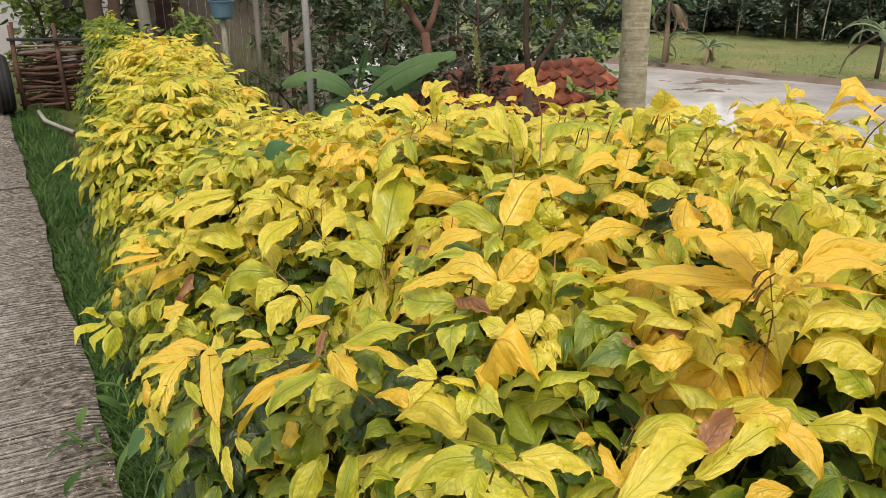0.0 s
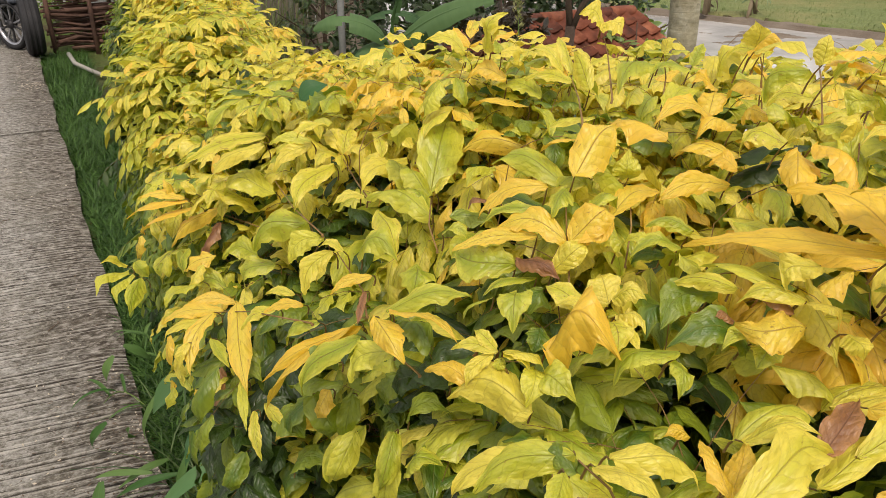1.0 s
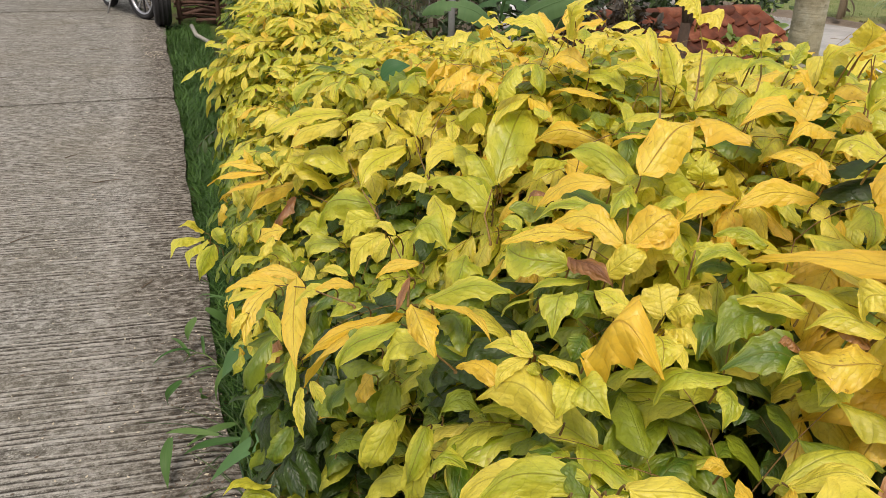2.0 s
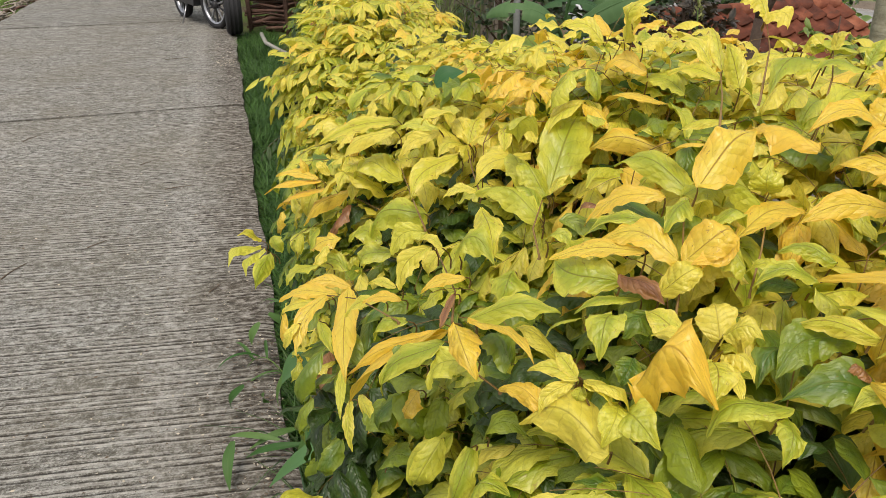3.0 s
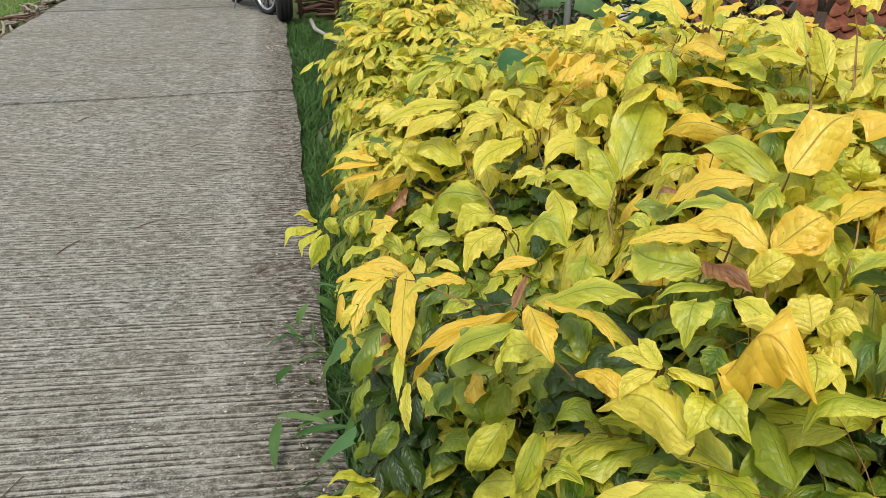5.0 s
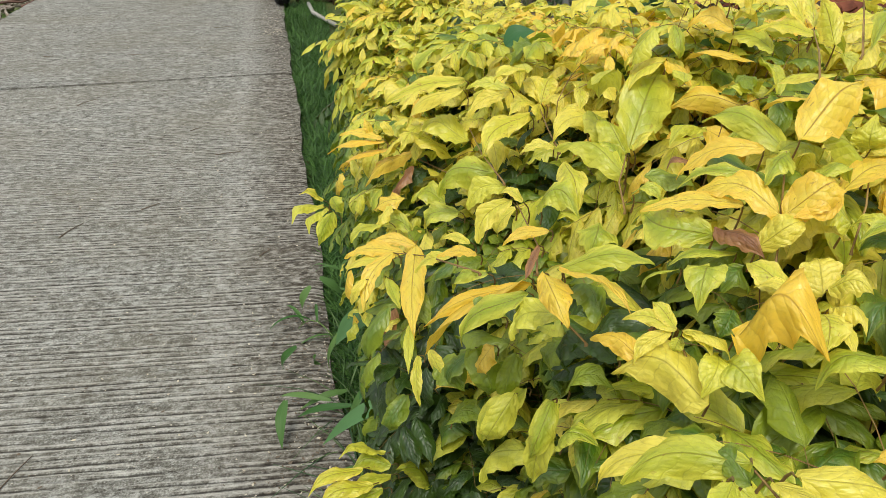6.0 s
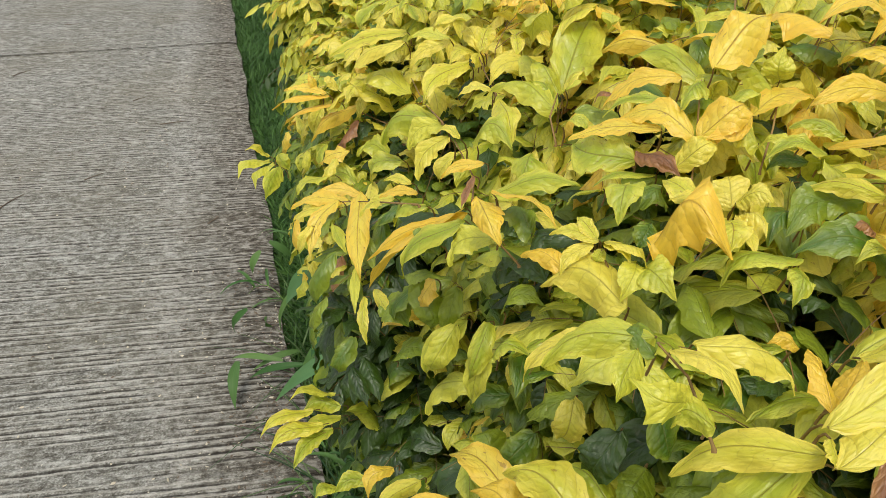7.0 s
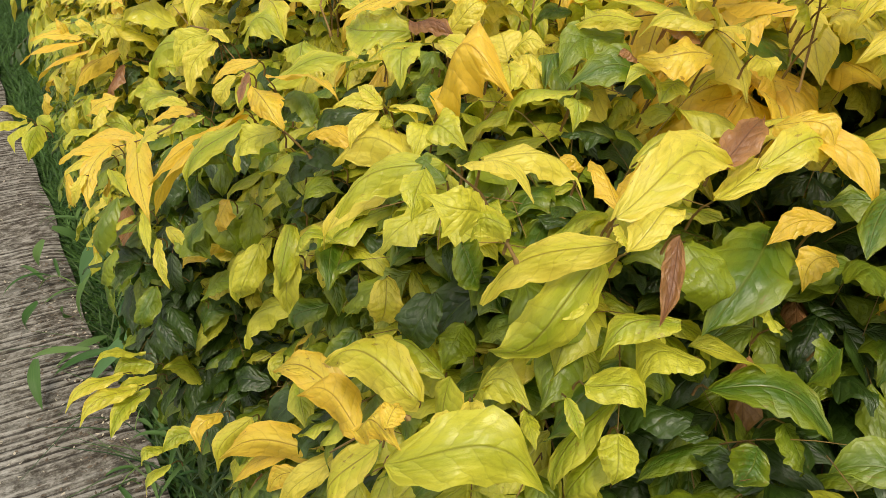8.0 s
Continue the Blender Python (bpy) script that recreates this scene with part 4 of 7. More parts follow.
# the older green leaves within, the darkest also standing in for inner shade
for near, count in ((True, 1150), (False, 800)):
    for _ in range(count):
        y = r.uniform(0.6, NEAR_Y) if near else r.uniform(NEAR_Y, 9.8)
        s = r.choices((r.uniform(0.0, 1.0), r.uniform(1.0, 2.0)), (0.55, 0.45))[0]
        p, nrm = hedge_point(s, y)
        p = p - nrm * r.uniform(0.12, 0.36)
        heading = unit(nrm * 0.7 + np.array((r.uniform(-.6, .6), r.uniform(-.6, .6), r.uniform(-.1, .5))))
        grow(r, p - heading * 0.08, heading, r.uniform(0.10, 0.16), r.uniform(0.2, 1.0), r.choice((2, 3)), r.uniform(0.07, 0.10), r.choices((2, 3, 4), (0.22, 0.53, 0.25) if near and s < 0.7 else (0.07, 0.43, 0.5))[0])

# deep green filling low down in the near shrubs, its dark colour adding shade
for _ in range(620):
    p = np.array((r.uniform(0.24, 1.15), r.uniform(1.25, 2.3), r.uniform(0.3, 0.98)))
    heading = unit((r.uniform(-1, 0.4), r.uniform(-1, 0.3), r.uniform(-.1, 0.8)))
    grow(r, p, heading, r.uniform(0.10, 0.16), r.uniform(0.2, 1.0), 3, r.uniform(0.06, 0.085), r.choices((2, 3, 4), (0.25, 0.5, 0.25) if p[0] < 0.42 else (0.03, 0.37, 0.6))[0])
# leaves that close the near end at the back, darkened low down as shade
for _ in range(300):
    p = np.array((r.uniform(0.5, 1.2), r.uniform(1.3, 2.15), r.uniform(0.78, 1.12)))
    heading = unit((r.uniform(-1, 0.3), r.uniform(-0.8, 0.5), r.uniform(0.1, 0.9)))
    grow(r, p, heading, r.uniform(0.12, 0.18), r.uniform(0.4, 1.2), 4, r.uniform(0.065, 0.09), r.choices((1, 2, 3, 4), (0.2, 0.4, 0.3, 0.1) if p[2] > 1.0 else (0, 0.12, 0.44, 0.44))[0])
# middle layer on the near front: hanging green and lime sprigs
for _ in range(220):
    y = r.uniform(1.35, 2.7)
    s = r.uniform(0.15, 1.3)
    p, nrm = hedge_point(s, y)
    p = p - nrm * r.uniform(0.03, 0.14)
    heading = unit(nrm + np.array((r.uniform(-.5, .5), r.uniform(-.6, .6), r.uniform(-.2, .5))))
    grow(r, p - heading * 0.1, heading, r.uniform(0.12, 0.18), r.uniform(0.4, 1.5), r.choice((3, 4)), r.uniform(0.055, 0.080), r.choices((1, 2, 3, 4), (0.08, 0.44, 0.40, 0.08) if s < 0.85 else (0, 0.06, 0.44, 0.5))[0])

# the large leaves of the near shrubs, from stalk to tip
lone_leaf((0.113, 2.785, 0.950), (-0.000, 2.846, 0.912), 0.023, 0, 1)
lone_leaf((0.131, 2.777, 0.939), (0.019, 2.846, 0.873), 0.029, 0, 1)
lone_leaf((0.166, 2.757, 0.934), (0.071, 2.811, 0.847), 0.031, 0, 1)
lone_leaf((0.108, 2.788, 0.957), (0.027, 2.834, 0.953), 0.021, 0, 1)
lone_leaf((0.090, 2.807, 0.956), (0.078, 2.830, 0.987), 0.018, 0)
lone_leaf((0.131, 2.788, 0.961), (0.107, 2.814, 0.981), 0.018, 1)
lone_leaf((0.164, 2.749, 0.907), (0.118, 2.741, 0.841), 0.036, 5)
lone_leaf((0.203, 2.758, 0.897), (0.155, 2.743, 0.853), 0.038, 4)
lone_leaf((0.183, 2.753, 0.972), (0.166, 2.740, 0.916), 0.025, 1)
lone_leaf((0.249, 2.634, 0.992), (0.166, 2.701, 0.974), 0.059, 2, 1)
lone_leaf((0.296, 2.436, 1.098), (0.203, 2.370, 1.055), 0.038, 1, 1)
lone_leaf((0.287, 2.514, 1.115), (0.223, 2.538, 1.064), 0.027, 1, 1)
lone_leaf((0.236, 2.633, 1.088), (0.141, 2.691, 1.008), 0.037, 1, 1)
lone_leaf((0.244, 2.648, 1.101), (0.112, 2.743, 1.040), 0.031, 1, 1)
lone_leaf((0.288, 2.522, 1.116), (0.223, 2.553, 1.111), 0.023, 2, 1)
lone_leaf((0.321, 2.456, 1.107), (0.315, 2.510, 1.136), 0.035, 1)
lone_leaf((0.318, 2.448, 1.109), (0.350, 2.489, 1.139), 0.032, 1)
lone_leaf((0.320, 2.440, 1.114), (0.340, 2.401, 1.111), 0.020, 1, -1)
lone_leaf((0.314, 2.465, 1.104), (0.268, 2.453, 1.088), 0.024, 1, 1)
lone_leaf((0.314, 2.445, 1.110), (0.298, 2.410, 1.092), 0.020, 1)
lone_leaf((0.230, 2.395, 1.022), (0.153, 2.444, 0.969), 0.054, 2, 1)
lone_leaf((0.178, 2.169, 1.095), (0.139, 2.192, 1.056), 0.030, 2, 1)
lone_leaf((0.168, 2.110, 1.101), (0.132, 2.116, 1.046), 0.027, 1, 1)
lone_leaf((0.182, 2.106, 1.099), (0.157, 2.125, 1.103), 0.013, 1, 1)
lone_leaf((0.191, 2.460, 0.931), (0.140, 2.488, 0.880), 0.040, 2, 1)
lone_leaf((0.293, 2.087, 1.132), (0.241, 2.169, 1.135), 0.035, 2, 1)
lone_leaf((0.259, 2.221, 1.119), (0.215, 2.230, 1.109), 0.015, 1, 1)
lone_leaf((0.366, 2.304, 1.134), (0.261, 2.236, 1.121), 0.036, 1, 1)
lone_leaf((0.188, 2.076, 1.105), (0.218, 2.028, 1.110), 0.036, 2, -1)
lone_leaf((0.228, 2.105, 1.144), (0.221, 2.036, 1.113), 0.031, 1)
lone_leaf((-0.019, 2.771, 0.828), (-0.085, 2.711, 0.822), 0.035, 2, 1)
lone_leaf((-0.012, 2.747, 0.832), (-0.054, 2.684, 0.809), 0.027, 2, 1)
lone_leaf((-0.003, 2.719, 0.837), (-0.039, 2.640, 0.804), 0.029, 2)
lone_leaf((0.006, 2.916, 0.785), (0.027, 2.888, 0.757), 0.034, 2)
lone_leaf((-0.017, 2.825, 0.818), (-0.064, 2.809, 0.842), 0.021, 1, 1)
lone_leaf((0.095, 2.633, 0.843), (0.016, 2.569, 0.840), 0.035, 2, 1)
lone_leaf((0.187, 2.032, 1.097), (0.141, 2.047, 1.076), 0.014, 0, 1)
lone_leaf((0.092, 2.448, 0.874), (-0.001, 2.503, 0.843), 0.028, 0, 1)
lone_leaf((0.120, 2.478, 0.866), (0.044, 2.508, 0.866), 0.022, 0, 1)
lone_leaf((0.072, 2.417, 0.890), (0.013, 2.346, 0.827), 0.028, 0, 1)
lone_leaf((0.066, 2.454, 0.863), (-0.003, 2.493, 0.815), 0.021, 1, 1)
lone_leaf((0.106, 2.403, 0.906), (0.073, 2.241, 0.841), 0.039, 0)
lone_leaf((0.021, 2.372, 0.872), (-0.002, 2.381, 0.823), 0.018, 1)
lone_leaf((0.053, 2.359, 0.878), (0.063, 2.299, 0.855), 0.019, 2)
lone_leaf((0.076, 2.284, 0.839), (0.058, 2.204, 0.806), 0.016, 2)
lone_leaf((0.077, 2.228, 0.819), (0.069, 2.177, 0.769), 0.019, 1)
lone_leaf((0.086, 2.192, 0.852), (0.098, 2.128, 0.836), 0.019, 1)
lone_leaf((0.130, 2.254, 0.962), (0.084, 2.281, 0.924), 0.020, 1, 1)
lone_leaf((0.144, 2.201, 1.005), (0.111, 2.228, 1.000), 0.013, 1, 1)
lone_leaf((0.141, 2.155, 1.011), (0.097, 2.188, 0.995), 0.015, 0, 1)
lone_leaf((0.126, 2.048, 1.043), (0.090, 2.069, 1.012), 0.022, 2, 1)
lone_leaf((0.156, 2.001, 1.061), (0.055, 2.054, 0.941), 0.035, 0, 1)
lone_leaf((0.160, 2.002, 1.052), (0.056, 2.066, 0.972), 0.020, 0, 1)
lone_leaf((0.148, 1.974, 1.058), (0.086, 2.005, 0.981), 0.029, 2, 1)
lone_leaf((0.145, 1.926, 1.107), (0.146, 1.862, 1.086), 0.029, 0)
lone_leaf((0.153, 1.909, 1.119), (0.186, 1.831, 1.117), 0.019, 0, -1)
lone_leaf((0.166, 1.945, 1.098), (0.233, 1.884, 1.126), 0.022, 2, -1)
lone_leaf((0.166, 1.934, 1.058), (0.126, 1.956, 1.015), 0.034, 2, 1)
lone_leaf((0.169, 1.915, 1.087), (0.181, 1.881, 1.078), 0.028, 4)
lone_leaf((0.166, 2.001, 1.096), (0.140, 1.962, 1.080), 0.010, 5)
lone_leaf((0.225, 1.991, 1.119), (0.196, 1.948, 1.100), 0.039, 2)
lone_leaf((0.127, 2.100, 0.911), (0.144, 2.098, 0.838), 0.040, 3)
lone_leaf((0.171, 2.072, 0.915), (0.159, 2.077, 0.835), 0.030, 3)
lone_leaf((0.209, 2.005, 0.972), (0.191, 2.013, 0.930), 0.037, 3)
lone_leaf((0.211, 1.933, 1.015), (0.185, 1.944, 0.975), 0.037, 4, 1)
lone_leaf((0.216, 1.845, 1.093), (0.177, 1.870, 1.063), 0.026, 4, 1)
lone_leaf((0.096, 2.172, 0.845), (0.119, 2.121, 0.831), 0.047, 3)
lone_leaf((0.192, 1.811, 1.080), (0.165, 1.856, 1.076), 0.020, 0, 1)
lone_leaf((0.221, 1.755, 1.075), (0.173, 1.827, 1.060), 0.042, 1, 1)
lone_leaf((0.216, 1.807, 1.111), (0.182, 1.835, 1.107), 0.014, 1, 1)
lone_leaf((0.215, 1.808, 1.112), (0.206, 1.833, 1.123), 0.014, 1)
lone_leaf((0.213, 1.811, 1.108), (0.184, 1.810, 1.079), 0.014, 1, 1)
lone_leaf((0.220, 1.806, 1.110), (0.243, 1.766, 1.095), 0.018, 1, -1)
lone_leaf((0.219, 1.803, 1.109), (0.231, 1.776, 1.100), 0.012, 1, -1)
lone_leaf((0.220, 1.807, 1.103), (0.215, 1.806, 1.090), 0.014, 2)
lone_leaf((0.241, 1.784, 1.098), (0.214, 1.757, 1.080), 0.026, 2)
lone_leaf((0.244, 1.780, 1.093), (0.251, 1.733, 1.089), 0.031, 2)
lone_leaf((0.249, 1.778, 1.117), (0.280, 1.718, 1.133), 0.057, 0, -1)
lone_leaf((0.303, 1.788, 1.139), (0.289, 1.838, 1.147), 0.025, 1)
lone_leaf((0.300, 1.776, 1.137), (0.278, 1.807, 1.143), 0.016, 1, 1)
lone_leaf((0.345, 1.808, 1.126), (0.358, 1.841, 1.142), 0.039, 1)
lone_leaf((0.344, 1.803, 1.134), (0.360, 1.773, 1.143), 0.019, 1, -1)
lone_leaf((0.303, 1.759, 1.143), (0.287, 1.727, 1.131), 0.029, 1)
lone_leaf((0.318, 1.767, 1.141), (0.322, 1.732, 1.138), 0.016, 1, -1)
lone_leaf((0.317, 1.761, 1.144), (0.305, 1.719, 1.131), 0.012, 1)
lone_leaf((0.294, 1.775, 1.138), (0.287, 1.746, 1.129), 0.020, 1)
lone_leaf((0.336, 1.704, 1.132), (0.273, 1.713, 1.111), 0.033, 2, 1)
lone_leaf((0.321, 1.870, 1.142), (0.363, 1.868, 1.163), 0.027, 1)
lone_leaf((0.296, 1.901, 1.149), (0.316, 1.850, 1.140), 0.021, 5)
lone_leaf((0.269, 1.857, 1.135), (0.238, 1.817, 1.118), 0.033, 2)
lone_leaf((0.310, 1.870, 1.122), (0.275, 1.847, 1.116), 0.032, 3)
lone_leaf((0.270, 1.816, 1.116), (0.252, 1.803, 1.099), 0.026, 3)
lone_leaf((0.252, 1.875, 1.126), (0.203, 1.849, 1.127), 0.013, 2, 1)
lone_leaf((0.312, 1.885, 1.130), (0.243, 1.880, 1.127), 0.016, 2, 1)
lone_leaf((0.393, 1.766, 1.131), (0.339, 1.747, 1.120), 0.029, 3, 1)
lone_leaf((0.432, 1.827, 1.154), (0.403, 1.845, 1.141), 0.017, 3, 1)
lone_leaf((0.328, 1.699, 1.129), (0.302, 1.667, 1.116), 0.020, 2)
lone_leaf((0.353, 2.205, 1.110), (0.445, 2.320, 1.182), 0.066, 2)
lone_leaf((0.339, 2.178, 1.119), (0.322, 2.240, 1.142), 0.034, 2)
lone_leaf((0.323, 2.129, 1.141), (0.362, 2.148, 1.144), 0.020, 1, -1)
lone_leaf((0.301, 2.103, 1.131), (0.281, 2.152, 1.145), 0.024, 2, 1)
lone_leaf((0.268, 2.013, 1.140), (0.286, 1.983, 1.138), 0.018, 2, -1)
lone_leaf((0.503, 2.176, 1.165), (0.425, 2.256, 1.147), 0.035, 0, 1)
lone_leaf((0.502, 2.181, 1.158), (0.469, 2.248, 1.162), 0.022, 0, 1)
lone_leaf((0.482, 2.133, 1.178), (0.480, 2.160, 1.190), 0.014, 0)
lone_leaf((0.480, 2.014, 1.250), (0.433, 2.058, 1.221), 0.019, 1, 1)
lone_leaf((0.453, 1.998, 1.232), (0.414, 2.034, 1.209), 0.019, 0, 1)
lone_leaf((0.378, 1.918, 1.220), (0.455, 1.948, 1.259), 0.044, 0)
lone_leaf((0.483, 1.948, 1.193), (0.478, 1.946, 1.230), 0.033, 2)
lone_leaf((0.465, 1.921, 1.181), (0.401, 1.932, 1.213), 0.027, 2, 1)
lone_leaf((0.433, 2.005, 1.176), (0.387, 2.099, 1.182), 0.037, 2, 1)
lone_leaf((0.355, 1.934, 1.209), (0.297, 1.981, 1.165), 0.023, 0, 1)
lone_leaf((0.441, 2.174, 1.145), (0.373, 2.137, 1.141), 0.025, 2, 1)
lone_leaf((0.373, 1.922, 1.208), (0.333, 1.894, 1.190), 0.024, 2)
lone_leaf((0.337, 1.917, 1.190), (0.287, 1.960, 1.166), 0.017, 2, 1)
lone_leaf((0.340, 1.875, 1.169), (0.292, 1.941, 1.164), 0.031, 0, 1)
lone_leaf((0.316, 1.894, 1.173), (0.249, 1.954, 1.146), 0.018, 0, 1)
lone_leaf((0.344, 1.874, 1.169), (0.398, 1.881, 1.186), 0.037, 0)
lone_leaf((0.403, 1.883, 1.181), (0.510, 1.920, 1.179), 0.028, 0, -1)
lone_leaf((0.401, 1.876, 1.184), (0.344, 1.864, 1.170), 0.018, 0, -1)
lone_leaf((0.303, 1.912, 1.135), (0.265, 1.976, 1.133), 0.039, 2, -1)
lone_leaf((0.394, 1.852, 1.166), (0.366, 1.878, 1.164), 0.033, 2, 1)
lone_leaf((0.414, 1.823, 1.169), (0.394, 1.853, 1.161), 0.015, 2, 1)
lone_leaf((0.380, 1.896, 1.190), (0.417, 1.890, 1.184), 0.024, 2, -1)
lone_leaf((0.341, 2.026, 1.164), (0.313, 2.030, 1.156), 0.017, 5, 1)
lone_leaf((0.334, 2.220, 1.115), (0.323, 2.281, 1.143), 0.034, 2)
lone_leaf((0.338, 2.312, 1.107), (0.321, 2.364, 1.126), 0.037, 1)
lone_leaf((0.205, 2.640, 0.871), (0.147, 2.686, 0.856), 0.049, 2, 1)
lone_leaf((0.137, 2.630, 0.823), (0.079, 2.685, 0.815), 0.036, 2, 1)
lone_leaf((0.183, 1.877, 1.088), (0.159, 1.913, 1.087), 0.033, 3, 1)
lone_leaf((0.127, 1.995, 1.019), (0.101, 2.010, 0.999), 0.032, 3, 1)
lone_leaf((0.683, 1.965, 1.325), (0.673, 1.962, 1.358), 0.027, 1)
lone_leaf((0.692, 1.961, 1.318), (0.672, 1.999, 1.310), 0.022, 1, 1)
lone_leaf((0.646, 1.935, 1.328), (0.653, 1.863, 1.329), 0.022, 1, -1)
lone_leaf((0.659, 1.955, 1.321), (0.675, 1.913, 1.333), 0.020, 0, -1)
lone_leaf((0.651, 1.861, 1.319), (0.630, 1.896, 1.277), 0.036, 2, 1)
lone_leaf((0.582, 1.798, 1.341), (0.597, 1.808, 1.368), 0.019, 1)
lone_leaf((0.558, 1.767, 1.337), (0.571, 1.732, 1.354), 0.027, 2, -1)
lone_leaf((0.619, 1.825, 1.298), (0.597, 1.866, 1.283), 0.024, 1, 1)
lone_leaf((0.557, 1.729, 1.345), (0.553, 1.675, 1.309), 0.027, 1, -1)
lone_leaf((0.588, 1.688, 1.365), (0.547, 1.713, 1.363), 0.026, 0, 1)
lone_leaf((0.590, 1.689, 1.370), (0.573, 1.705, 1.376), 0.017, 0, 1)
lone_leaf((0.596, 1.675, 1.351), (0.569, 1.682, 1.340), 0.026, 0, 1)
lone_leaf((0.574, 1.674, 1.287), (0.531, 1.708, 1.288), 0.027, 1, 1)
lone_leaf((0.555, 1.665, 1.287), (0.506, 1.663, 1.289), 0.019, 2, 1)
lone_leaf((0.565, 1.722, 1.323), (0.546, 1.735, 1.304), 0.031, 2, 1)
lone_leaf((0.538, 1.716, 1.269), (0.543, 1.767, 1.288), 0.029, 2, 1)
lone_leaf((0.544, 1.724, 1.285), (0.540, 1.741, 1.306), 0.027, 1)
lone_leaf((0.601, 1.662, 1.274), (0.589, 1.678, 1.290), 0.026, 2, 1)
lone_leaf((0.589, 1.675, 1.307), (0.601, 1.671, 1.325), 0.020, 2, -1)
lone_leaf((0.556, 1.792, 1.262), (0.531, 1.838, 1.243), 0.036, 1, 1)
lone_leaf((0.512, 1.737, 1.284), (0.479, 1.678, 1.251), 0.030, 0, -1)
lone_leaf((0.514, 1.757, 1.274), (0.465, 1.714, 1.241), 0.035, 0)
lone_leaf((0.524, 1.777, 1.275), (0.531, 1.749, 1.273), 0.021, 1, -1)
lone_leaf((0.674, 2.006, 1.264), (0.634, 2.014, 1.277), 0.028, 0, 1)
lone_leaf((0.633, 1.978, 1.240), (0.667, 2.004, 1.265), 0.033, 0)
lone_leaf((0.685, 1.938, 1.274), (0.662, 1.981, 1.258), 0.033, 0, 1)
lone_leaf((0.630, 1.970, 1.243), (0.541, 1.976, 1.245), 0.032, 0, 1)
lone_leaf((0.667, 1.919, 1.254), (0.654, 1.941, 1.237), 0.027, 0, 1)
lone_leaf((0.650, 1.947, 1.233), (0.588, 1.950, 1.226), 0.030, 0, 1)
lone_leaf((0.613, 1.901, 1.212), (0.575, 1.973, 1.194), 0.037, 0, 1)
lone_leaf((0.596, 1.889, 1.204), (0.582, 1.920, 1.200), 0.024, 0, 1)
lone_leaf((0.572, 1.997, 1.248), (0.654, 2.013, 1.265), 0.033, 2, -1)
lone_leaf((0.442, 1.589, 1.247), (0.439, 1.706, 1.262), 0.042, 0, 1)
lone_leaf((0.459, 1.607, 1.237), (0.411, 1.786, 1.184), 0.024, 0, 1)
lone_leaf((0.476, 1.606, 1.207), (0.432, 1.621, 1.248), 0.029, 1, 1)
lone_leaf((0.424, 1.585, 1.268), (0.429, 1.643, 1.282), 0.029, 0, 1)
lone_leaf((0.396, 1.562, 1.283), (0.384, 1.574, 1.306), 0.015, 0)
lone_leaf((0.410, 1.564, 1.275), (0.440, 1.567, 1.288), 0.017, 0)
lone_leaf((0.430, 1.578, 1.255), (0.453, 1.565, 1.256), 0.022, 0, -1)
lone_leaf((0.465, 1.596, 1.224), (0.473, 1.572, 1.237), 0.021, 0, -1)
lone_leaf((0.489, 1.608, 1.196), (0.497, 1.584, 1.211), 0.018, 1, -1)
lone_leaf((0.483, 1.605, 1.172), (0.498, 1.576, 1.185), 0.046, 1, -1)
lone_leaf((0.488, 1.614, 1.177), (0.463, 1.625, 1.197), 0.018, 2, 1)
lone_leaf((0.442, 1.668, 1.171), (0.405, 1.764, 1.171), 0.027, 2, 1)
lone_leaf((0.440, 1.661, 1.209), (0.423, 1.676, 1.183), 0.031, 1, 1)
lone_leaf((0.437, 1.665, 1.174), (0.394, 1.701, 1.166), 0.022, 1, 1)
lone_leaf((0.437, 1.664, 1.173), (0.438, 1.631, 1.159), 0.020, 1, -1)
lone_leaf((0.441, 1.625, 1.161), (0.439, 1.606, 1.146), 0.041, 1)
lone_leaf((0.430, 1.669, 1.162), (0.413, 1.700, 1.158), 0.026, 5, 1)
lone_leaf((0.430, 1.655, 1.155), (0.388, 1.694, 1.150), 0.039, 0, -1)
lone_leaf((0.402, 1.706, 1.142), (0.384, 1.718, 1.144), 0.014, 5, 1)
lone_leaf((0.419, 1.742, 1.153), (0.347, 1.740, 1.132), 0.034, 3, 1)
lone_leaf((0.407, 1.712, 1.173), (0.377, 1.766, 1.156), 0.018, 1, 1)
lone_leaf((0.420, 1.672, 1.133), (0.384, 1.661, 1.124), 0.025, 2)
lone_leaf((0.410, 1.687, 1.128), (0.374, 1.691, 1.130), 0.019, 2, 1)
lone_leaf((0.419, 1.698, 1.112), (0.337, 1.720, 1.126), 0.038, 3, 1)
lone_leaf((0.566, 1.872, 1.193), (0.478, 1.893, 1.183), 0.027, 0, 1)
lone_leaf((0.454, 1.814, 1.181), (0.417, 1.844, 1.182), 0.018, 2, 1)
lone_leaf((0.439, 1.814, 1.164), (0.386, 1.830, 1.160), 0.022, 2, 1)
lone_leaf((0.484, 2.281, 1.287), (0.513, 2.267, 1.344), 0.035, 1)
lone_leaf((0.476, 2.250, 1.316), (0.513, 2.251, 1.321), 0.023, 1, -1)
lone_leaf((0.471, 2.316, 1.281), (0.422, 2.355, 1.297), 0.026, 1, 1)
lone_leaf((0.485, 2.323, 1.266), (0.448, 2.328, 1.274), 0.026, 2, 1)
lone_leaf((0.496, 2.255, 1.290), (0.523, 2.248, 1.269), 0.022, 1, -1)
lone_leaf((0.512, 2.262, 1.250), (0.467, 2.299, 1.248), 0.032, 0, 1)
lone_leaf((0.581, 2.194, 1.261), (0.598, 2.256, 1.304), 0.026, 1)
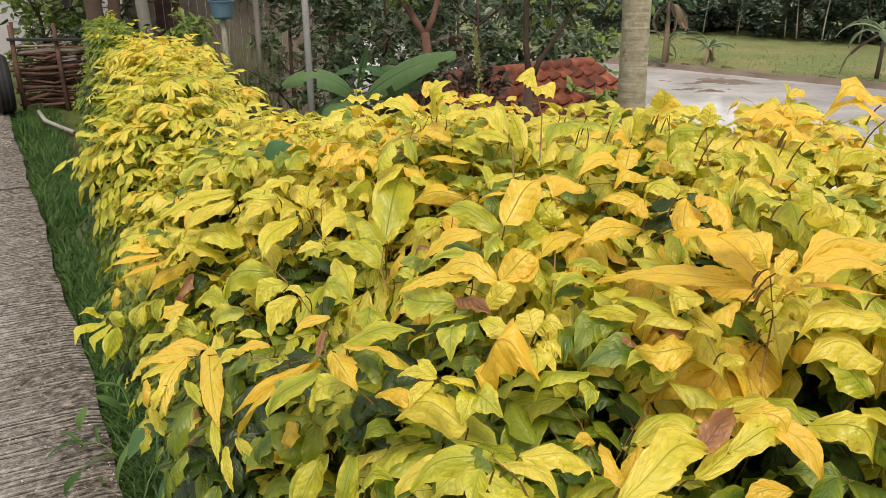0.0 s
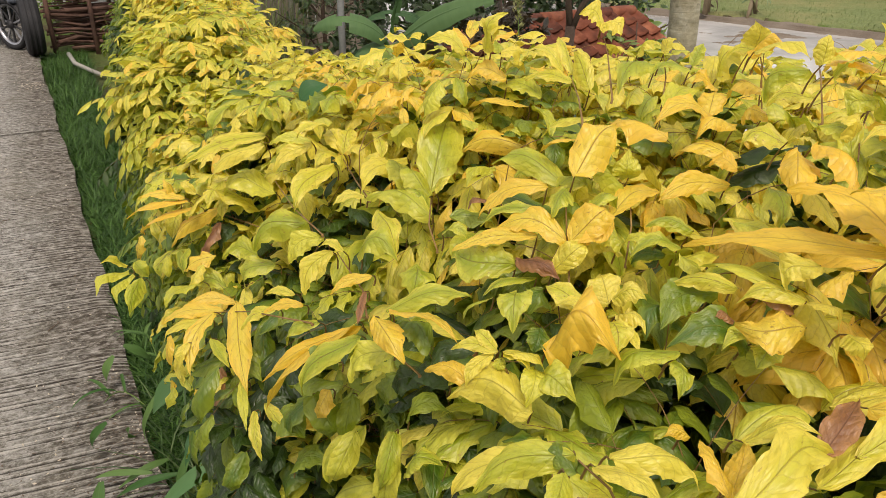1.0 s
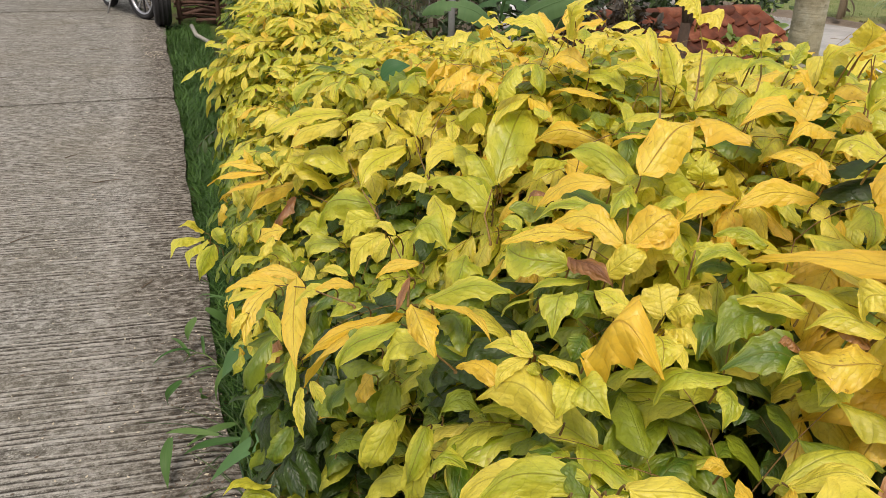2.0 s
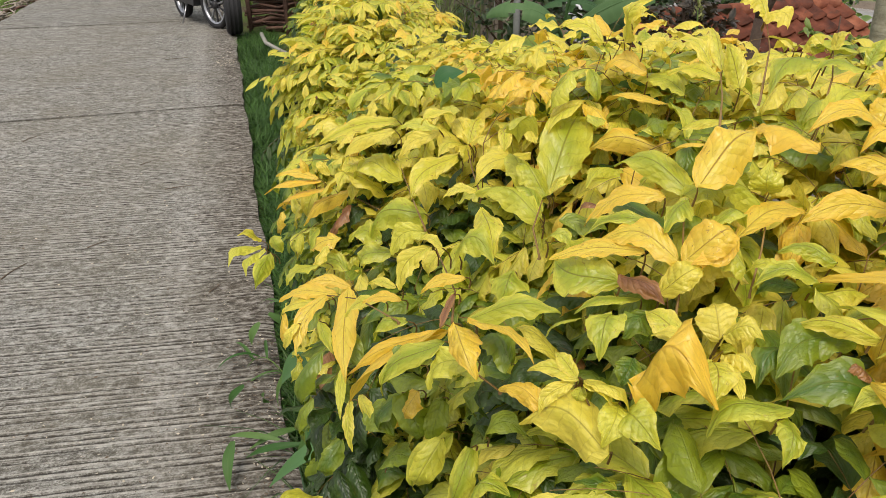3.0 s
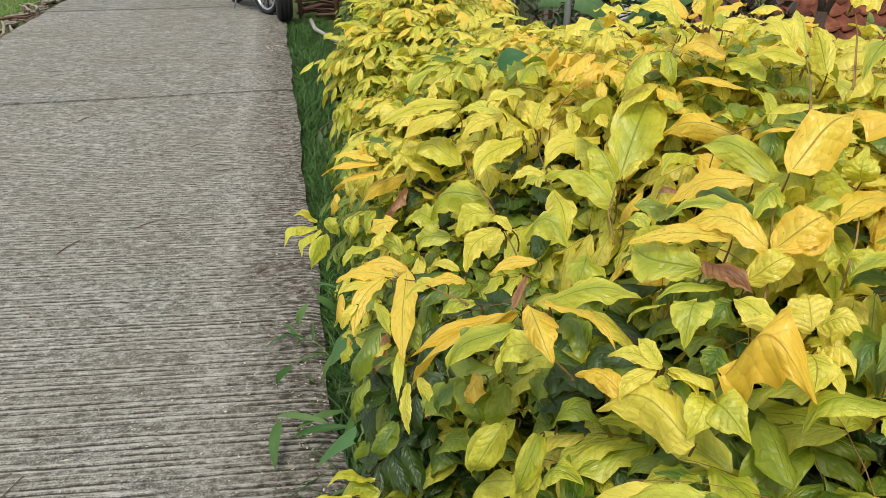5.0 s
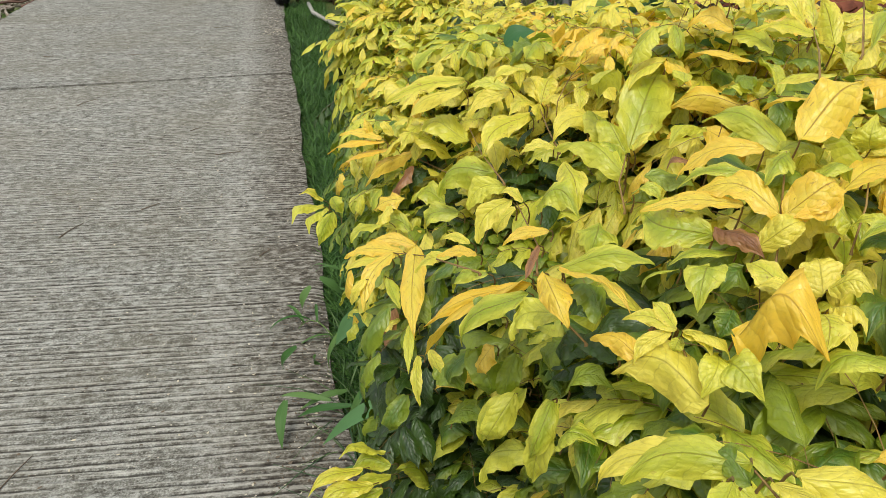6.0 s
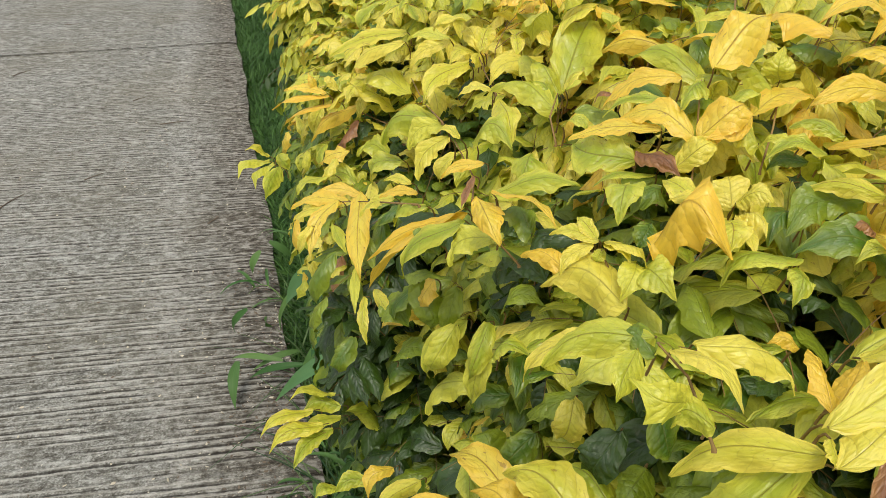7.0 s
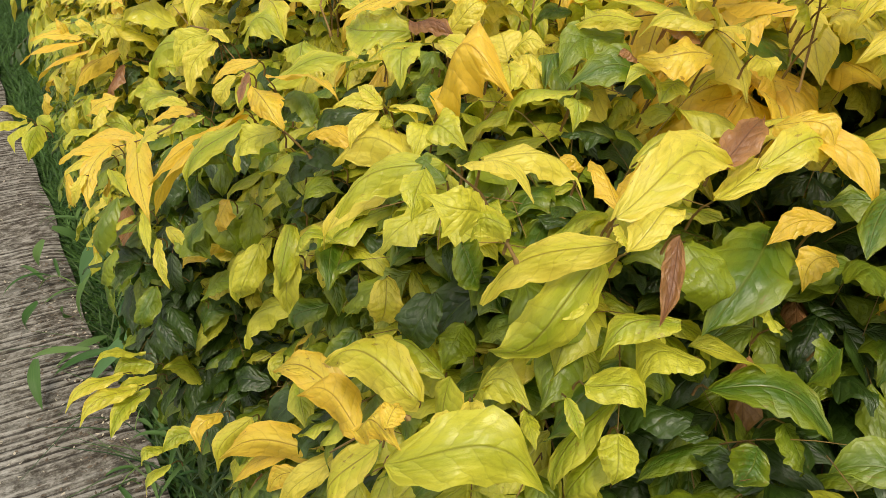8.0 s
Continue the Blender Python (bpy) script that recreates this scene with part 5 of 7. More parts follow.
lone_leaf((0.572, 2.140, 1.250), (0.590, 2.206, 1.291), 0.027, 1)
lone_leaf((0.567, 2.197, 1.265), (0.530, 2.250, 1.289), 0.027, 1, 1)
lone_leaf((0.560, 2.166, 1.259), (0.524, 2.231, 1.251), 0.025, 1, 1)
lone_leaf((0.541, 2.210, 1.230), (0.512, 2.285, 1.233), 0.028, 2, 1)
lone_leaf((0.683, 2.258, 1.316), (0.651, 2.276, 1.333), 0.037, 1, 1)
lone_leaf((0.682, 2.259, 1.318), (0.695, 2.227, 1.301), 0.027, 1, -1)
lone_leaf((0.679, 2.186, 1.282), (0.666, 2.211, 1.281), 0.026, 1, 1)
lone_leaf((0.652, 2.139, 1.292), (0.668, 2.107, 1.306), 0.021, 1, -1)
lone_leaf((0.641, 2.077, 1.303), (0.666, 2.071, 1.316), 0.024, 1, -1)
lone_leaf((0.658, 2.040, 1.292), (0.682, 2.048, 1.319), 0.018, 2)
lone_leaf((0.620, 2.065, 1.293), (0.534, 2.037, 1.270), 0.037, 2, 1)
lone_leaf((0.660, 2.027, 1.286), (0.589, 2.044, 1.282), 0.028, 2, 1)
lone_leaf((0.679, 2.015, 1.278), (0.696, 1.983, 1.315), 0.033, 1, -1)
lone_leaf((0.520, 2.210, 1.217), (0.464, 2.293, 1.203), 0.028, 0, 1)
lone_leaf((0.164, 1.628, 1.142), (0.106, 1.664, 1.104), 0.026, 2, 1)
lone_leaf((0.167, 1.664, 1.121), (0.111, 1.708, 1.056), 0.023, 1, 1)
lone_leaf((0.139, 1.608, 1.152), (0.116, 1.585, 1.135), 0.019, 2)
lone_leaf((0.162, 1.606, 1.149), (0.170, 1.547, 1.147), 0.019, 1, -1)
lone_leaf((0.176, 1.607, 1.149), (0.237, 1.581, 1.118), 0.024, 1, -1)
lone_leaf((0.159, 1.579, 1.130), (0.126, 1.589, 1.149), 0.023, 2, -1)
lone_leaf((0.165, 1.559, 1.128), (0.149, 1.577, 1.116), 0.019, 2, 1)
lone_leaf((0.233, 1.544, 1.104), (0.175, 1.601, 1.047), 0.027, 1, 1)
lone_leaf((0.242, 1.564, 1.080), (0.185, 1.607, 1.000), 0.037, 2, -1)
lone_leaf((0.226, 1.556, 1.055), (0.205, 1.575, 1.035), 0.022, 2, 1)
lone_leaf((0.233, 1.535, 1.102), (0.287, 1.544, 1.100), 0.024, 1, -1)
lone_leaf((0.234, 1.546, 1.115), (0.230, 1.534, 1.103), 0.016, 1)
lone_leaf((0.265, 1.575, 1.101), (0.276, 1.620, 1.117), 0.020, 0)
lone_leaf((0.273, 1.581, 1.098), (0.311, 1.607, 1.112), 0.019, 0)
lone_leaf((0.292, 1.641, 1.100), (0.270, 1.649, 1.103), 0.012, 0, 1)
lone_leaf((0.241, 1.555, 1.114), (0.355, 1.564, 1.111), 0.038, 1, -1)
lone_leaf((0.309, 1.607, 1.113), (0.346, 1.570, 1.131), 0.020, 1, -1)
lone_leaf((0.344, 1.565, 1.116), (0.409, 1.585, 1.131), 0.025, 5)
lone_leaf((0.328, 1.554, 1.100), (0.443, 1.550, 1.100), 0.024, 1, -1)
lone_leaf((0.412, 1.578, 1.127), (0.430, 1.537, 1.107), 0.027, 0, -1)
lone_leaf((0.287, 1.543, 1.093), (0.255, 1.521, 1.047), 0.015, 5)
lone_leaf((0.309, 1.555, 1.075), (0.313, 1.535, 1.027), 0.038, 3)
lone_leaf((0.420, 1.567, 1.042), (0.311, 1.527, 1.014), 0.055, 3)
lone_leaf((0.377, 1.513, 0.999), (0.341, 1.526, 1.015), 0.024, 2, 1)
lone_leaf((0.283, 1.527, 1.035), (0.226, 1.540, 1.019), 0.026, 2, 1)
lone_leaf((0.303, 1.519, 1.000), (0.255, 1.531, 0.990), 0.036, 2, 1)
lone_leaf((0.224, 1.550, 0.993), (0.253, 1.518, 0.974), 0.028, 2, -1)
lone_leaf((0.237, 1.525, 0.962), (0.221, 1.510, 0.935), 0.027, 2)
lone_leaf((0.317, 1.519, 0.967), (0.378, 1.453, 0.938), 0.041, 3, -1)
lone_leaf((0.337, 1.483, 0.930), (0.309, 1.477, 0.912), 0.036, 3)
lone_leaf((0.359, 1.481, 0.943), (0.354, 1.455, 0.915), 0.031, 3)
lone_leaf((0.427, 1.492, 0.974), (0.384, 1.486, 0.965), 0.045, 3)
lone_leaf((0.149, 1.864, 0.691), (0.048, 1.972, 0.642), 0.043, 0, 1)
lone_leaf((0.139, 1.921, 0.663), (0.055, 1.978, 0.580), 0.025, 0, 1)
lone_leaf((0.133, 1.726, 0.849), (0.105, 1.805, 0.846), 0.038, 0, 1)
lone_leaf((0.079, 1.605, 0.981), (0.092, 1.570, 0.988), 0.023, 0, -1)
lone_leaf((0.084, 1.569, 1.011), (0.099, 1.578, 1.016), 0.017, 0)
lone_leaf((0.162, 1.782, 0.816), (0.112, 1.899, 0.806), 0.040, 0, 1)
lone_leaf((0.157, 1.659, 0.927), (0.119, 1.750, 0.917), 0.046, 1, 1)
lone_leaf((0.189, 1.671, 0.928), (0.159, 1.743, 0.919), 0.030, 2, 1)
lone_leaf((0.119, 1.577, 0.977), (0.143, 1.582, 0.973), 0.023, 1)
lone_leaf((0.089, 1.585, 0.964), (0.176, 1.525, 0.940), 0.049, 2, -1)
lone_leaf((0.147, 1.820, 0.733), (0.086, 1.849, 0.636), 0.031, 1, 1)
lone_leaf((0.128, 1.675, 0.883), (0.087, 1.691, 0.803), 0.035, 1, 1)
lone_leaf((0.129, 1.901, 0.638), (0.091, 1.928, 0.601), 0.026, 0, 1)
lone_leaf((0.191, 1.632, 0.934), (0.209, 1.585, 0.949), 0.030, 2, -1)
lone_leaf((0.181, 1.623, 0.942), (0.164, 1.579, 0.934), 0.025, 1)
lone_leaf((0.205, 1.587, 0.950), (0.191, 1.556, 0.944), 0.013, 2)
lone_leaf((0.217, 1.558, 0.979), (0.213, 1.536, 0.959), 0.011, 2)
lone_leaf((0.202, 1.792, 0.954), (0.192, 1.794, 0.905), 0.032, 1)
lone_leaf((0.163, 2.048, 0.873), (0.133, 2.061, 0.800), 0.034, 2)
lone_leaf((0.162, 1.923, 0.960), (0.141, 1.922, 0.888), 0.026, 2)
lone_leaf((0.151, 2.227, 0.663), (0.099, 2.255, 0.583), 0.039, 2, 1)
lone_leaf((0.192, 2.056, 0.774), (0.136, 2.090, 0.696), 0.040, 2, 1)
lone_leaf((0.208, 1.716, 0.978), (0.188, 1.723, 0.927), 0.038, 4)
lone_leaf((0.173, 1.622, 1.085), (0.183, 1.615, 1.050), 0.026, 3)
lone_leaf((0.033, 2.250, 0.603), (-0.030, 2.251, 0.602), 0.028, 2, 1)
lone_leaf((0.000, 2.218, 0.600), (-0.087, 2.189, 0.587), 0.031, 1, 1)
lone_leaf((0.015, 2.220, 0.585), (-0.054, 2.169, 0.567), 0.027, 2, 1)
lone_leaf((0.006, 2.135, 0.545), (-0.029, 2.128, 0.534), 0.025, 2, 1)
lone_leaf((0.007, 2.114, 0.530), (-0.035, 2.097, 0.509), 0.024, 2, 1)
lone_leaf((0.090, 2.116, 0.582), (0.045, 2.090, 0.556), 0.030, 0, 1)
lone_leaf((0.116, 2.051, 0.614), (0.057, 2.058, 0.535), 0.030, 1, 1)
lone_leaf((0.054, 2.120, 0.559), (0.001, 2.124, 0.547), 0.027, 2, 1)
lone_leaf((0.143, 2.080, 0.925), (0.128, 2.086, 0.883), 0.029, 0)
lone_leaf((0.430, 1.524, 1.066), (0.383, 1.543, 1.054), 0.020, 0, 1)
lone_leaf((0.427, 1.515, 1.044), (0.396, 1.515, 1.024), 0.024, 0, 1)
lone_leaf((0.198, 1.862, 0.849), (0.173, 1.873, 0.804), 0.034, 3)
lone_leaf((0.183, 1.747, 0.906), (0.153, 1.730, 0.905), 0.028, 3)
lone_leaf((0.221, 1.691, 0.956), (0.192, 1.679, 0.928), 0.031, 3)
lone_leaf((0.179, 1.933, 0.739), (0.168, 1.980, 0.745), 0.039, 3, 1)
lone_leaf((0.168, 2.114, 0.605), (0.124, 2.151, 0.573), 0.038, 4, 1)
lone_leaf((0.179, 2.052, 0.876), (0.133, 2.068, 0.778), 0.033, 2, 1)
lone_leaf((0.163, 1.928, 0.949), (0.148, 1.930, 0.847), 0.031, 2)
lone_leaf((0.170, 1.912, 0.978), (0.203, 1.872, 1.004), 0.025, 3, -1)
lone_leaf((0.138, 1.846, 0.971), (0.165, 1.814, 0.992), 0.026, 2, -1)
lone_leaf((0.104, 2.167, 0.739), (0.151, 2.122, 0.774), 0.036, 3, -1)
lone_leaf((0.114, 2.248, 0.625), (0.161, 2.218, 0.667), 0.044, 3, -1)
lone_leaf((0.132, 2.119, 0.893), (0.097, 2.133, 0.834), 0.034, 3)
lone_leaf((0.171, 2.097, 0.885), (0.149, 2.104, 0.838), 0.030, 3)
lone_leaf((-0.012, 2.239, 0.614), (-0.098, 2.203, 0.609), 0.025, 1, 1)
lone_leaf((0.026, 2.262, 0.618), (-0.047, 2.236, 0.644), 0.025, 2, 1)
lone_leaf((0.032, 2.248, 0.584), (-0.036, 2.207, 0.590), 0.023, 2, 1)
lone_leaf((0.100, 2.272, 0.522), (0.042, 2.265, 0.577), 0.033, 2, 1)
lone_leaf((0.210, 1.889, 1.024), (0.179, 1.928, 1.014), 0.030, 4, 1)
lone_leaf((0.062, 2.255, 0.731), (0.035, 2.262, 0.664), 0.032, 3)
lone_leaf((0.214, 1.979, 0.807), (0.179, 1.994, 0.763), 0.037, 3, 1)
lone_leaf((0.162, 1.622, 1.132), (0.147, 1.649, 1.127), 0.021, 3, 1)
lone_leaf((0.660, 1.640, 1.386), (0.610, 1.666, 1.381), 0.034, 0, 1)
lone_leaf((0.646, 1.628, 1.370), (0.597, 1.668, 1.368), 0.028, 0, 1)
lone_leaf((0.643, 1.623, 1.339), (0.605, 1.645, 1.320), 0.021, 1, 1)
lone_leaf((0.587, 1.571, 1.261), (0.462, 1.573, 1.267), 0.032, 0, 1)
lone_leaf((0.569, 1.557, 1.245), (0.436, 1.566, 1.264), 0.023, 0, 1)
lone_leaf((0.560, 1.548, 1.226), (0.459, 1.585, 1.232), 0.026, 0, 1)
lone_leaf((0.559, 1.545, 1.203), (0.489, 1.583, 1.181), 0.032, 1, 1)
lone_leaf((0.556, 1.532, 1.161), (0.485, 1.571, 1.163), 0.038, 1, 1)
lone_leaf((0.425, 1.575, 1.124), (0.441, 1.505, 1.081), 0.026, 0, -1)
lone_leaf((0.471, 1.546, 1.112), (0.496, 1.492, 1.086), 0.037, 1, -1)
lone_leaf((0.370, 1.554, 1.113), (0.446, 1.542, 1.100), 0.030, 1, -1)
lone_leaf((0.544, 1.532, 1.129), (0.515, 1.572, 1.163), 0.037, 2)
twig_line((0.176, 2.113, 1.096), (0.178, 2.039, 1.077), (0.157, 1.978, 1.079))
twig_line((0.148, 1.948, 1.079), (0.147, 1.878, 1.086), (0.184, 1.907, 1.037))
twig_line((0.229, 2.554, 1.043), (0.215, 2.413, 1.045), (0.174, 2.159, 1.103))
twig_line((0.219, 1.807, 1.102), (0.227, 1.802, 1.082), (0.225, 1.791, 1.069))
twig_line((0.302, 2.104, 1.146), (0.267, 2.043, 1.140), (0.268, 2.024, 1.115))
twig_line((0.464, 1.922, 1.182), (0.420, 1.868, 1.173), (0.406, 1.856, 1.136))
twig_line((0.371, 1.924, 1.209), (0.360, 1.905, 1.190), (0.361, 1.901, 1.158))
twig_line((0.348, 1.883, 1.162), (0.344, 1.873, 1.139), (0.329, 1.852, 1.130))
twig_line((0.677, 1.965, 1.356), (0.698, 1.963, 1.302), (0.698, 1.952, 1.251))
twig_line((0.603, 1.821, 1.349), (0.580, 1.794, 1.325), (0.562, 1.771, 1.292))
twig_line((0.573, 2.009, 1.199), (0.579, 2.004, 1.243), (0.625, 2.023, 1.260))
twig_line((0.426, 1.579, 1.262), (0.502, 1.621, 1.188), (0.485, 1.611, 1.132))
twig_line((0.490, 2.298, 1.284), (0.477, 2.331, 1.220), (0.461, 2.340, 1.172))
twig_line((0.522, 1.701, 1.277), (0.566, 1.733, 1.291), (0.585, 1.741, 1.311))
twig_line((0.161, 1.621, 1.144), (0.173, 1.601, 1.130), (0.181, 1.576, 1.095))
twig_line((0.110, 1.744, 0.822), (0.088, 1.609, 0.972), (0.109, 1.589, 0.993))
twig_line((0.686, 2.263, 1.315), (0.681, 2.237, 1.276), (0.509, 2.019, 1.268))
twig_line((0.573, 2.186, 1.261), (0.510, 2.086, 1.257), (0.456, 2.007, 1.248))
twig_line((0.646, 2.082, 1.302), (0.620, 2.046, 1.280), (0.587, 2.014, 1.251))
twig_line((0.601, 1.696, 1.366), (0.584, 1.700, 1.326), (0.568, 1.693, 1.290))
twig_line((0.686, 1.953, 1.320), (0.697, 1.959, 1.280), (0.689, 1.948, 1.237))
twig_line((0.075, 2.462, 0.867), (0.112, 2.339, 0.919), (0.112, 2.033, 1.054))
twig_line((0.151, 2.778, 0.927), (0.182, 2.757, 0.915), (0.222, 2.669, 0.915))
twig_line((0.320, 2.468, 1.103), (0.281, 2.306, 1.113), (0.260, 2.206, 1.119))


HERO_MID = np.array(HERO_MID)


# a point among the camera's positions; leaves between it and large leaves are dropped
VIEW_POINT = np.array((-0.08, 1.25, 1.46))
TO_VIEW = VIEW_POINT - HERO_MID
TO_VIEW /= np.linalg.norm(TO_VIEW, axis=1)[:, None]
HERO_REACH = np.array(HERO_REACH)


def blocks_view(m):
    """Whether a leaf would hide one of the large leaves from the camera's side."""
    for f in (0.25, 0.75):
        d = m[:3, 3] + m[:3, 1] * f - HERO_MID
        out = np.einsum("ij,ij->i", d, TO_VIEW)
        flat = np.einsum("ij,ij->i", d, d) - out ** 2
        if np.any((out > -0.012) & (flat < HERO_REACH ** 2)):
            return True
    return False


plant_leaves = [[l for l in ls if l[1] >= 14 or not blocks_view(l[0])] for ls in plant_leaves]
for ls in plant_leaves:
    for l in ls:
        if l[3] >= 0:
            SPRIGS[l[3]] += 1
SHRUB_LABEL = "leafy hedge shrub with golden yellow tips and green inner leaves"
for k, (x, y) in enumerate(PLANTS):
    if not plant_leaves[k]:
        continue
    foot = np.array((x, y, gh(x, y)))
    shrub = thing("shrub", foot, SHRUB_LABEL, "shrub", "hedge shrubs")
    r = random.Random(k)
    stems = [c for c, owner in plant_stems[k] if owner < 0 or SPRIGS[owner] >= 0]
    for _ in range(4):
        a, q = r.uniform(0, 6.28), r.uniform(0.03, 0.16)
        t = np.linspace(0, 1, 5)[:, None]
        line = foot + np.array((math.cos(a) * q, math.sin(a) * q, r.uniform(0.5, 0.75))) * np.concatenate([t, t, t ** 0.9], 1)
        stems.append(tube_arrays(line, np.linspace(0.0045, 0.002, 5), 5))
    v, f, u = joined(stems)
    tagged(part("stem", grid_mesh("stem", v - foot, f, u, [STEM]), None, shrub, "thin reddish-brown branching stems"), kind="stuff")
    near = 1.2 < y < 3.1
    rest = plant_leaves[k]
    if near:
        order = sorted(rest, key=lambda l: -(l[0][2, 3] - 0.6 * abs(l[0][0, 3] - 0.2) + 9 * (l[1] >= 14)))
        single, rest = order[:300], order[300:]
        for m, shape, tone, _ in single:
            ob = new("leaf", leaf_mesh(shape, tone))
            ob.parent = shrub
            ob.matrix_basis = Matrix.Translation(Vector(-foot)) @ Matrix(m.tolist())
    if rest:
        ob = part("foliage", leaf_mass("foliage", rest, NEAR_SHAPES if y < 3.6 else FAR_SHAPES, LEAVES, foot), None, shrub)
        tagged(ob, kind="stuff")

# ---- weeds at the path's edge ----
def long_blade(name, at, heading, length, width, rise, sag, mat, label, category, group=""):
    """A broad grass blade: keeled, arching, pointed."""
    n = 9
    t = np.linspace(0, 1, n)
    d = unit((heading[0], heading[1], 0))
    s = np.array((-d[1], d[0], 0))
    ang = rise - sag * t
    mid = np.concatenate([[np.zeros(3)], np.cumsum((d[None] * np.cos(ang)[:, None] + UP[None] * np.sin(ang)[:, None])[:-1] * length / (n - 1), axis=0)])
    w = width * np.sin(np.pi * np.clip(t * 0.93 + 0.07, 0, 1) ** 0.8) ** 0.7 * 0.5 + 0.001
    rows = []
    for c in (-1, -0.5, 0, 0.5, 1):
        rows.append(mid + s[None] * (w * c)[:, None] + UP[None] * (abs(c) * w * 0.35)[:, None])
    v = np.stack(rows, 1).reshape(-1, 3)
    i, j = np.meshgrid(np.arange(n - 1), np.arange(4), indexing="ij")
    a = i * 5 + j
    f = np.stack([a, a + 1, a + 6, a + 5], -1).reshape(-1, 4)
    u = np.stack([np.tile(np.linspace(0, 1, 5), n), np.repeat(t, 5)], 1)
    ob = new(name, grid_mesh(name, v, f, u, [mat]))
    ob.location = at
    return tagged(ob, label, category, group)


def weed(at, seed, blades_, height, reach):
    """A trailing grass weed: a jointed stalk with pointed blades."""
    r = random.Random(seed)
    w = thing("weed", at, "green grassy weed creeping over the concrete edge", "weed", "weeds at the path edge")
    t = np.linspace(0, 1, 8)
    d = np.array((reach[0], reach[1], 0))
    pts = d[None] * t[:, None] + UP[None] * (height * np.sin(t * 2.4))[:, None]
    part("stalk", tube("stalk", pts, np.linspace(0.0025, 0.0012, 8), 5, [STEM_GREEN]), None, w)
    for k in range(blades_):
        f = 0.15 + 0.85 * (k + 0.5) / blades_
        q = int(f * 7)
        p = pts[min(q, 7)]
        a = math.atan2(reach[1], reach[0]) + (1 if k % 2 else -1) * r.uniform(0.4, 1.2)
        b = long_blade("blade", p, (math.cos(a), math.sin(a)), r.uniform(0.08, 0.17), r.uniform(0.007, 0.013), r.uniform(0.1, 0.8), r.uniform(0.8, 1.8), WEED, "", "")
        b.parent = w
    return w


r = random.Random(31)
for k, (x, y, h, dx, dy, n) in enumerate(((0.05, 3.55, 0.14, -0.16, 0.08, 5), (0.10, 2.95, 0.12, -0.10, -0.12, 4), (0.07, 2.75, 0.10, -0.16, -0.1, 4),
                                          (0.1, 3.75, 0.2, -0.05, 0.1, 6), (0.13, 2.6, 0.22, -0.06, 0.0, 5), (0.10, 2.35, 0.2, -0.1, -0.05, 5))):
    weed((x, y, gh(x, y)), k, n, h, (dx, dy))

def span_blade(name, base, tip, width, mat, label):
    """A broad grass blade set from its foot to its tip: keeled, slightly arched and pointed."""
    base, tip = np.array(base), np.array(tip)
    n = 10
    t = np.linspace(0, 1, n)
    length = float(np.linalg.norm(tip - base))
    d = unit(tip - base)
    face = unit(HERO_FACE - d * float(HERO_FACE @ d))
    s = np.cross(d, face)
    mid = (tip - base)[None] * t[:, None] + face[None] * (0.16 * length * np.sin(np.pi * t))[:, None]
    w = width * 0.42 * np.sin(np.pi * np.clip(t * 0.9 + 0.08, 0, 1) ** 0.8) ** 1.1 + 0.0008
    w[-1] = 0.0006
    rows = [mid + s[None] * (w * c)[:, None] + face[None] * (abs(c) * w * 0.4)[:, None] for c in (-1, -0.5, 0, 0.5, 1)]
    v = np.stack(rows, 1).reshape(-1, 3)
    i, j = np.meshgrid(np.arange(n - 1), np.arange(4), indexing="ij")
    a = i * 5 + j
    f = np.stack([a, a + 1, a + 6, a + 5], -1).reshape(-1, 4)
    u = np.stack([np.tile(np.linspace(0, 1, 5), n), np.repeat(t, 5)], 1)
    ob = new(name, grid_mesh(name, v, f, u, [mat]))
    ob.location = base
    return tagged(ob, label, "grass blade", "broad grass blades")


span_blade("wild_grass", (0.112, 2.942, 0.468), (-0.009, 2.986, 0.347), 0.068, BLUE_BLADE, "broad blue-green grass blade leaning out of the hedge")
span_blade("wild_grass", (0.149, 2.774, 0.332), (-0.067, 2.795, 0.192), 0.044, BLUE_BLADE, "broad blue-green grass blade leaning out of the hedge")
span_blade("wild_grass", (0.321, 2.664, 1.154), (0.372, 2.655, 1.179), 0.050, BLUE_BLADE, "broad blue-green grass blade leaning out of the hedge")
span_blade("wild_grass", (0.516, 2.344, 1.215), (0.565, 2.307, 1.193), 0.022, BLUE_BLADE, "broad blue-green grass blade leaning out of the hedge")
span_blade("wild_grass", (0.183, 2.995, 0.789), (0.237, 2.954, 0.843), 0.064, BLUE_BLADE, "broad blue-green grass blade leaning out of the hedge")
span_blade("wild_grass", (0.093, 2.995, 0.280), (0.038, 2.930, 0.196), 0.024, BLUE_BLADE, "broad blue-green grass blade leaning out of the hedge")
span_blade("wild_grass", (-0.156, 3.110, 0.100), (-0.176, 3.003, 0.020), 0.037, WEED, "narrow green weed blade lying over the concrete edge")
span_blade("wild_grass", (-0.113, 3.283, 0.160), (-0.160, 3.330, 0.050), 0.031, WEED, "narrow green weed blade lying over the concrete edge")
span_blade("wild_grass", (-0.059, 3.285, 0.120), (-0.046, 3.321, 0.060), 0.025, WEED, "narrow green weed blade lying over the concrete edge")
span_blade("wild_grass", (-0.031, 3.108, 0.080), (-0.174, 3.212, 0.040), 0.020, WEED, "narrow green weed blade lying over the concrete edge")
span_blade("wild_grass", (0.028, 3.047, 0.100), (-0.129, 3.116, 0.030), 0.023, WEED, "narrow green weed blade lying over the concrete edge")
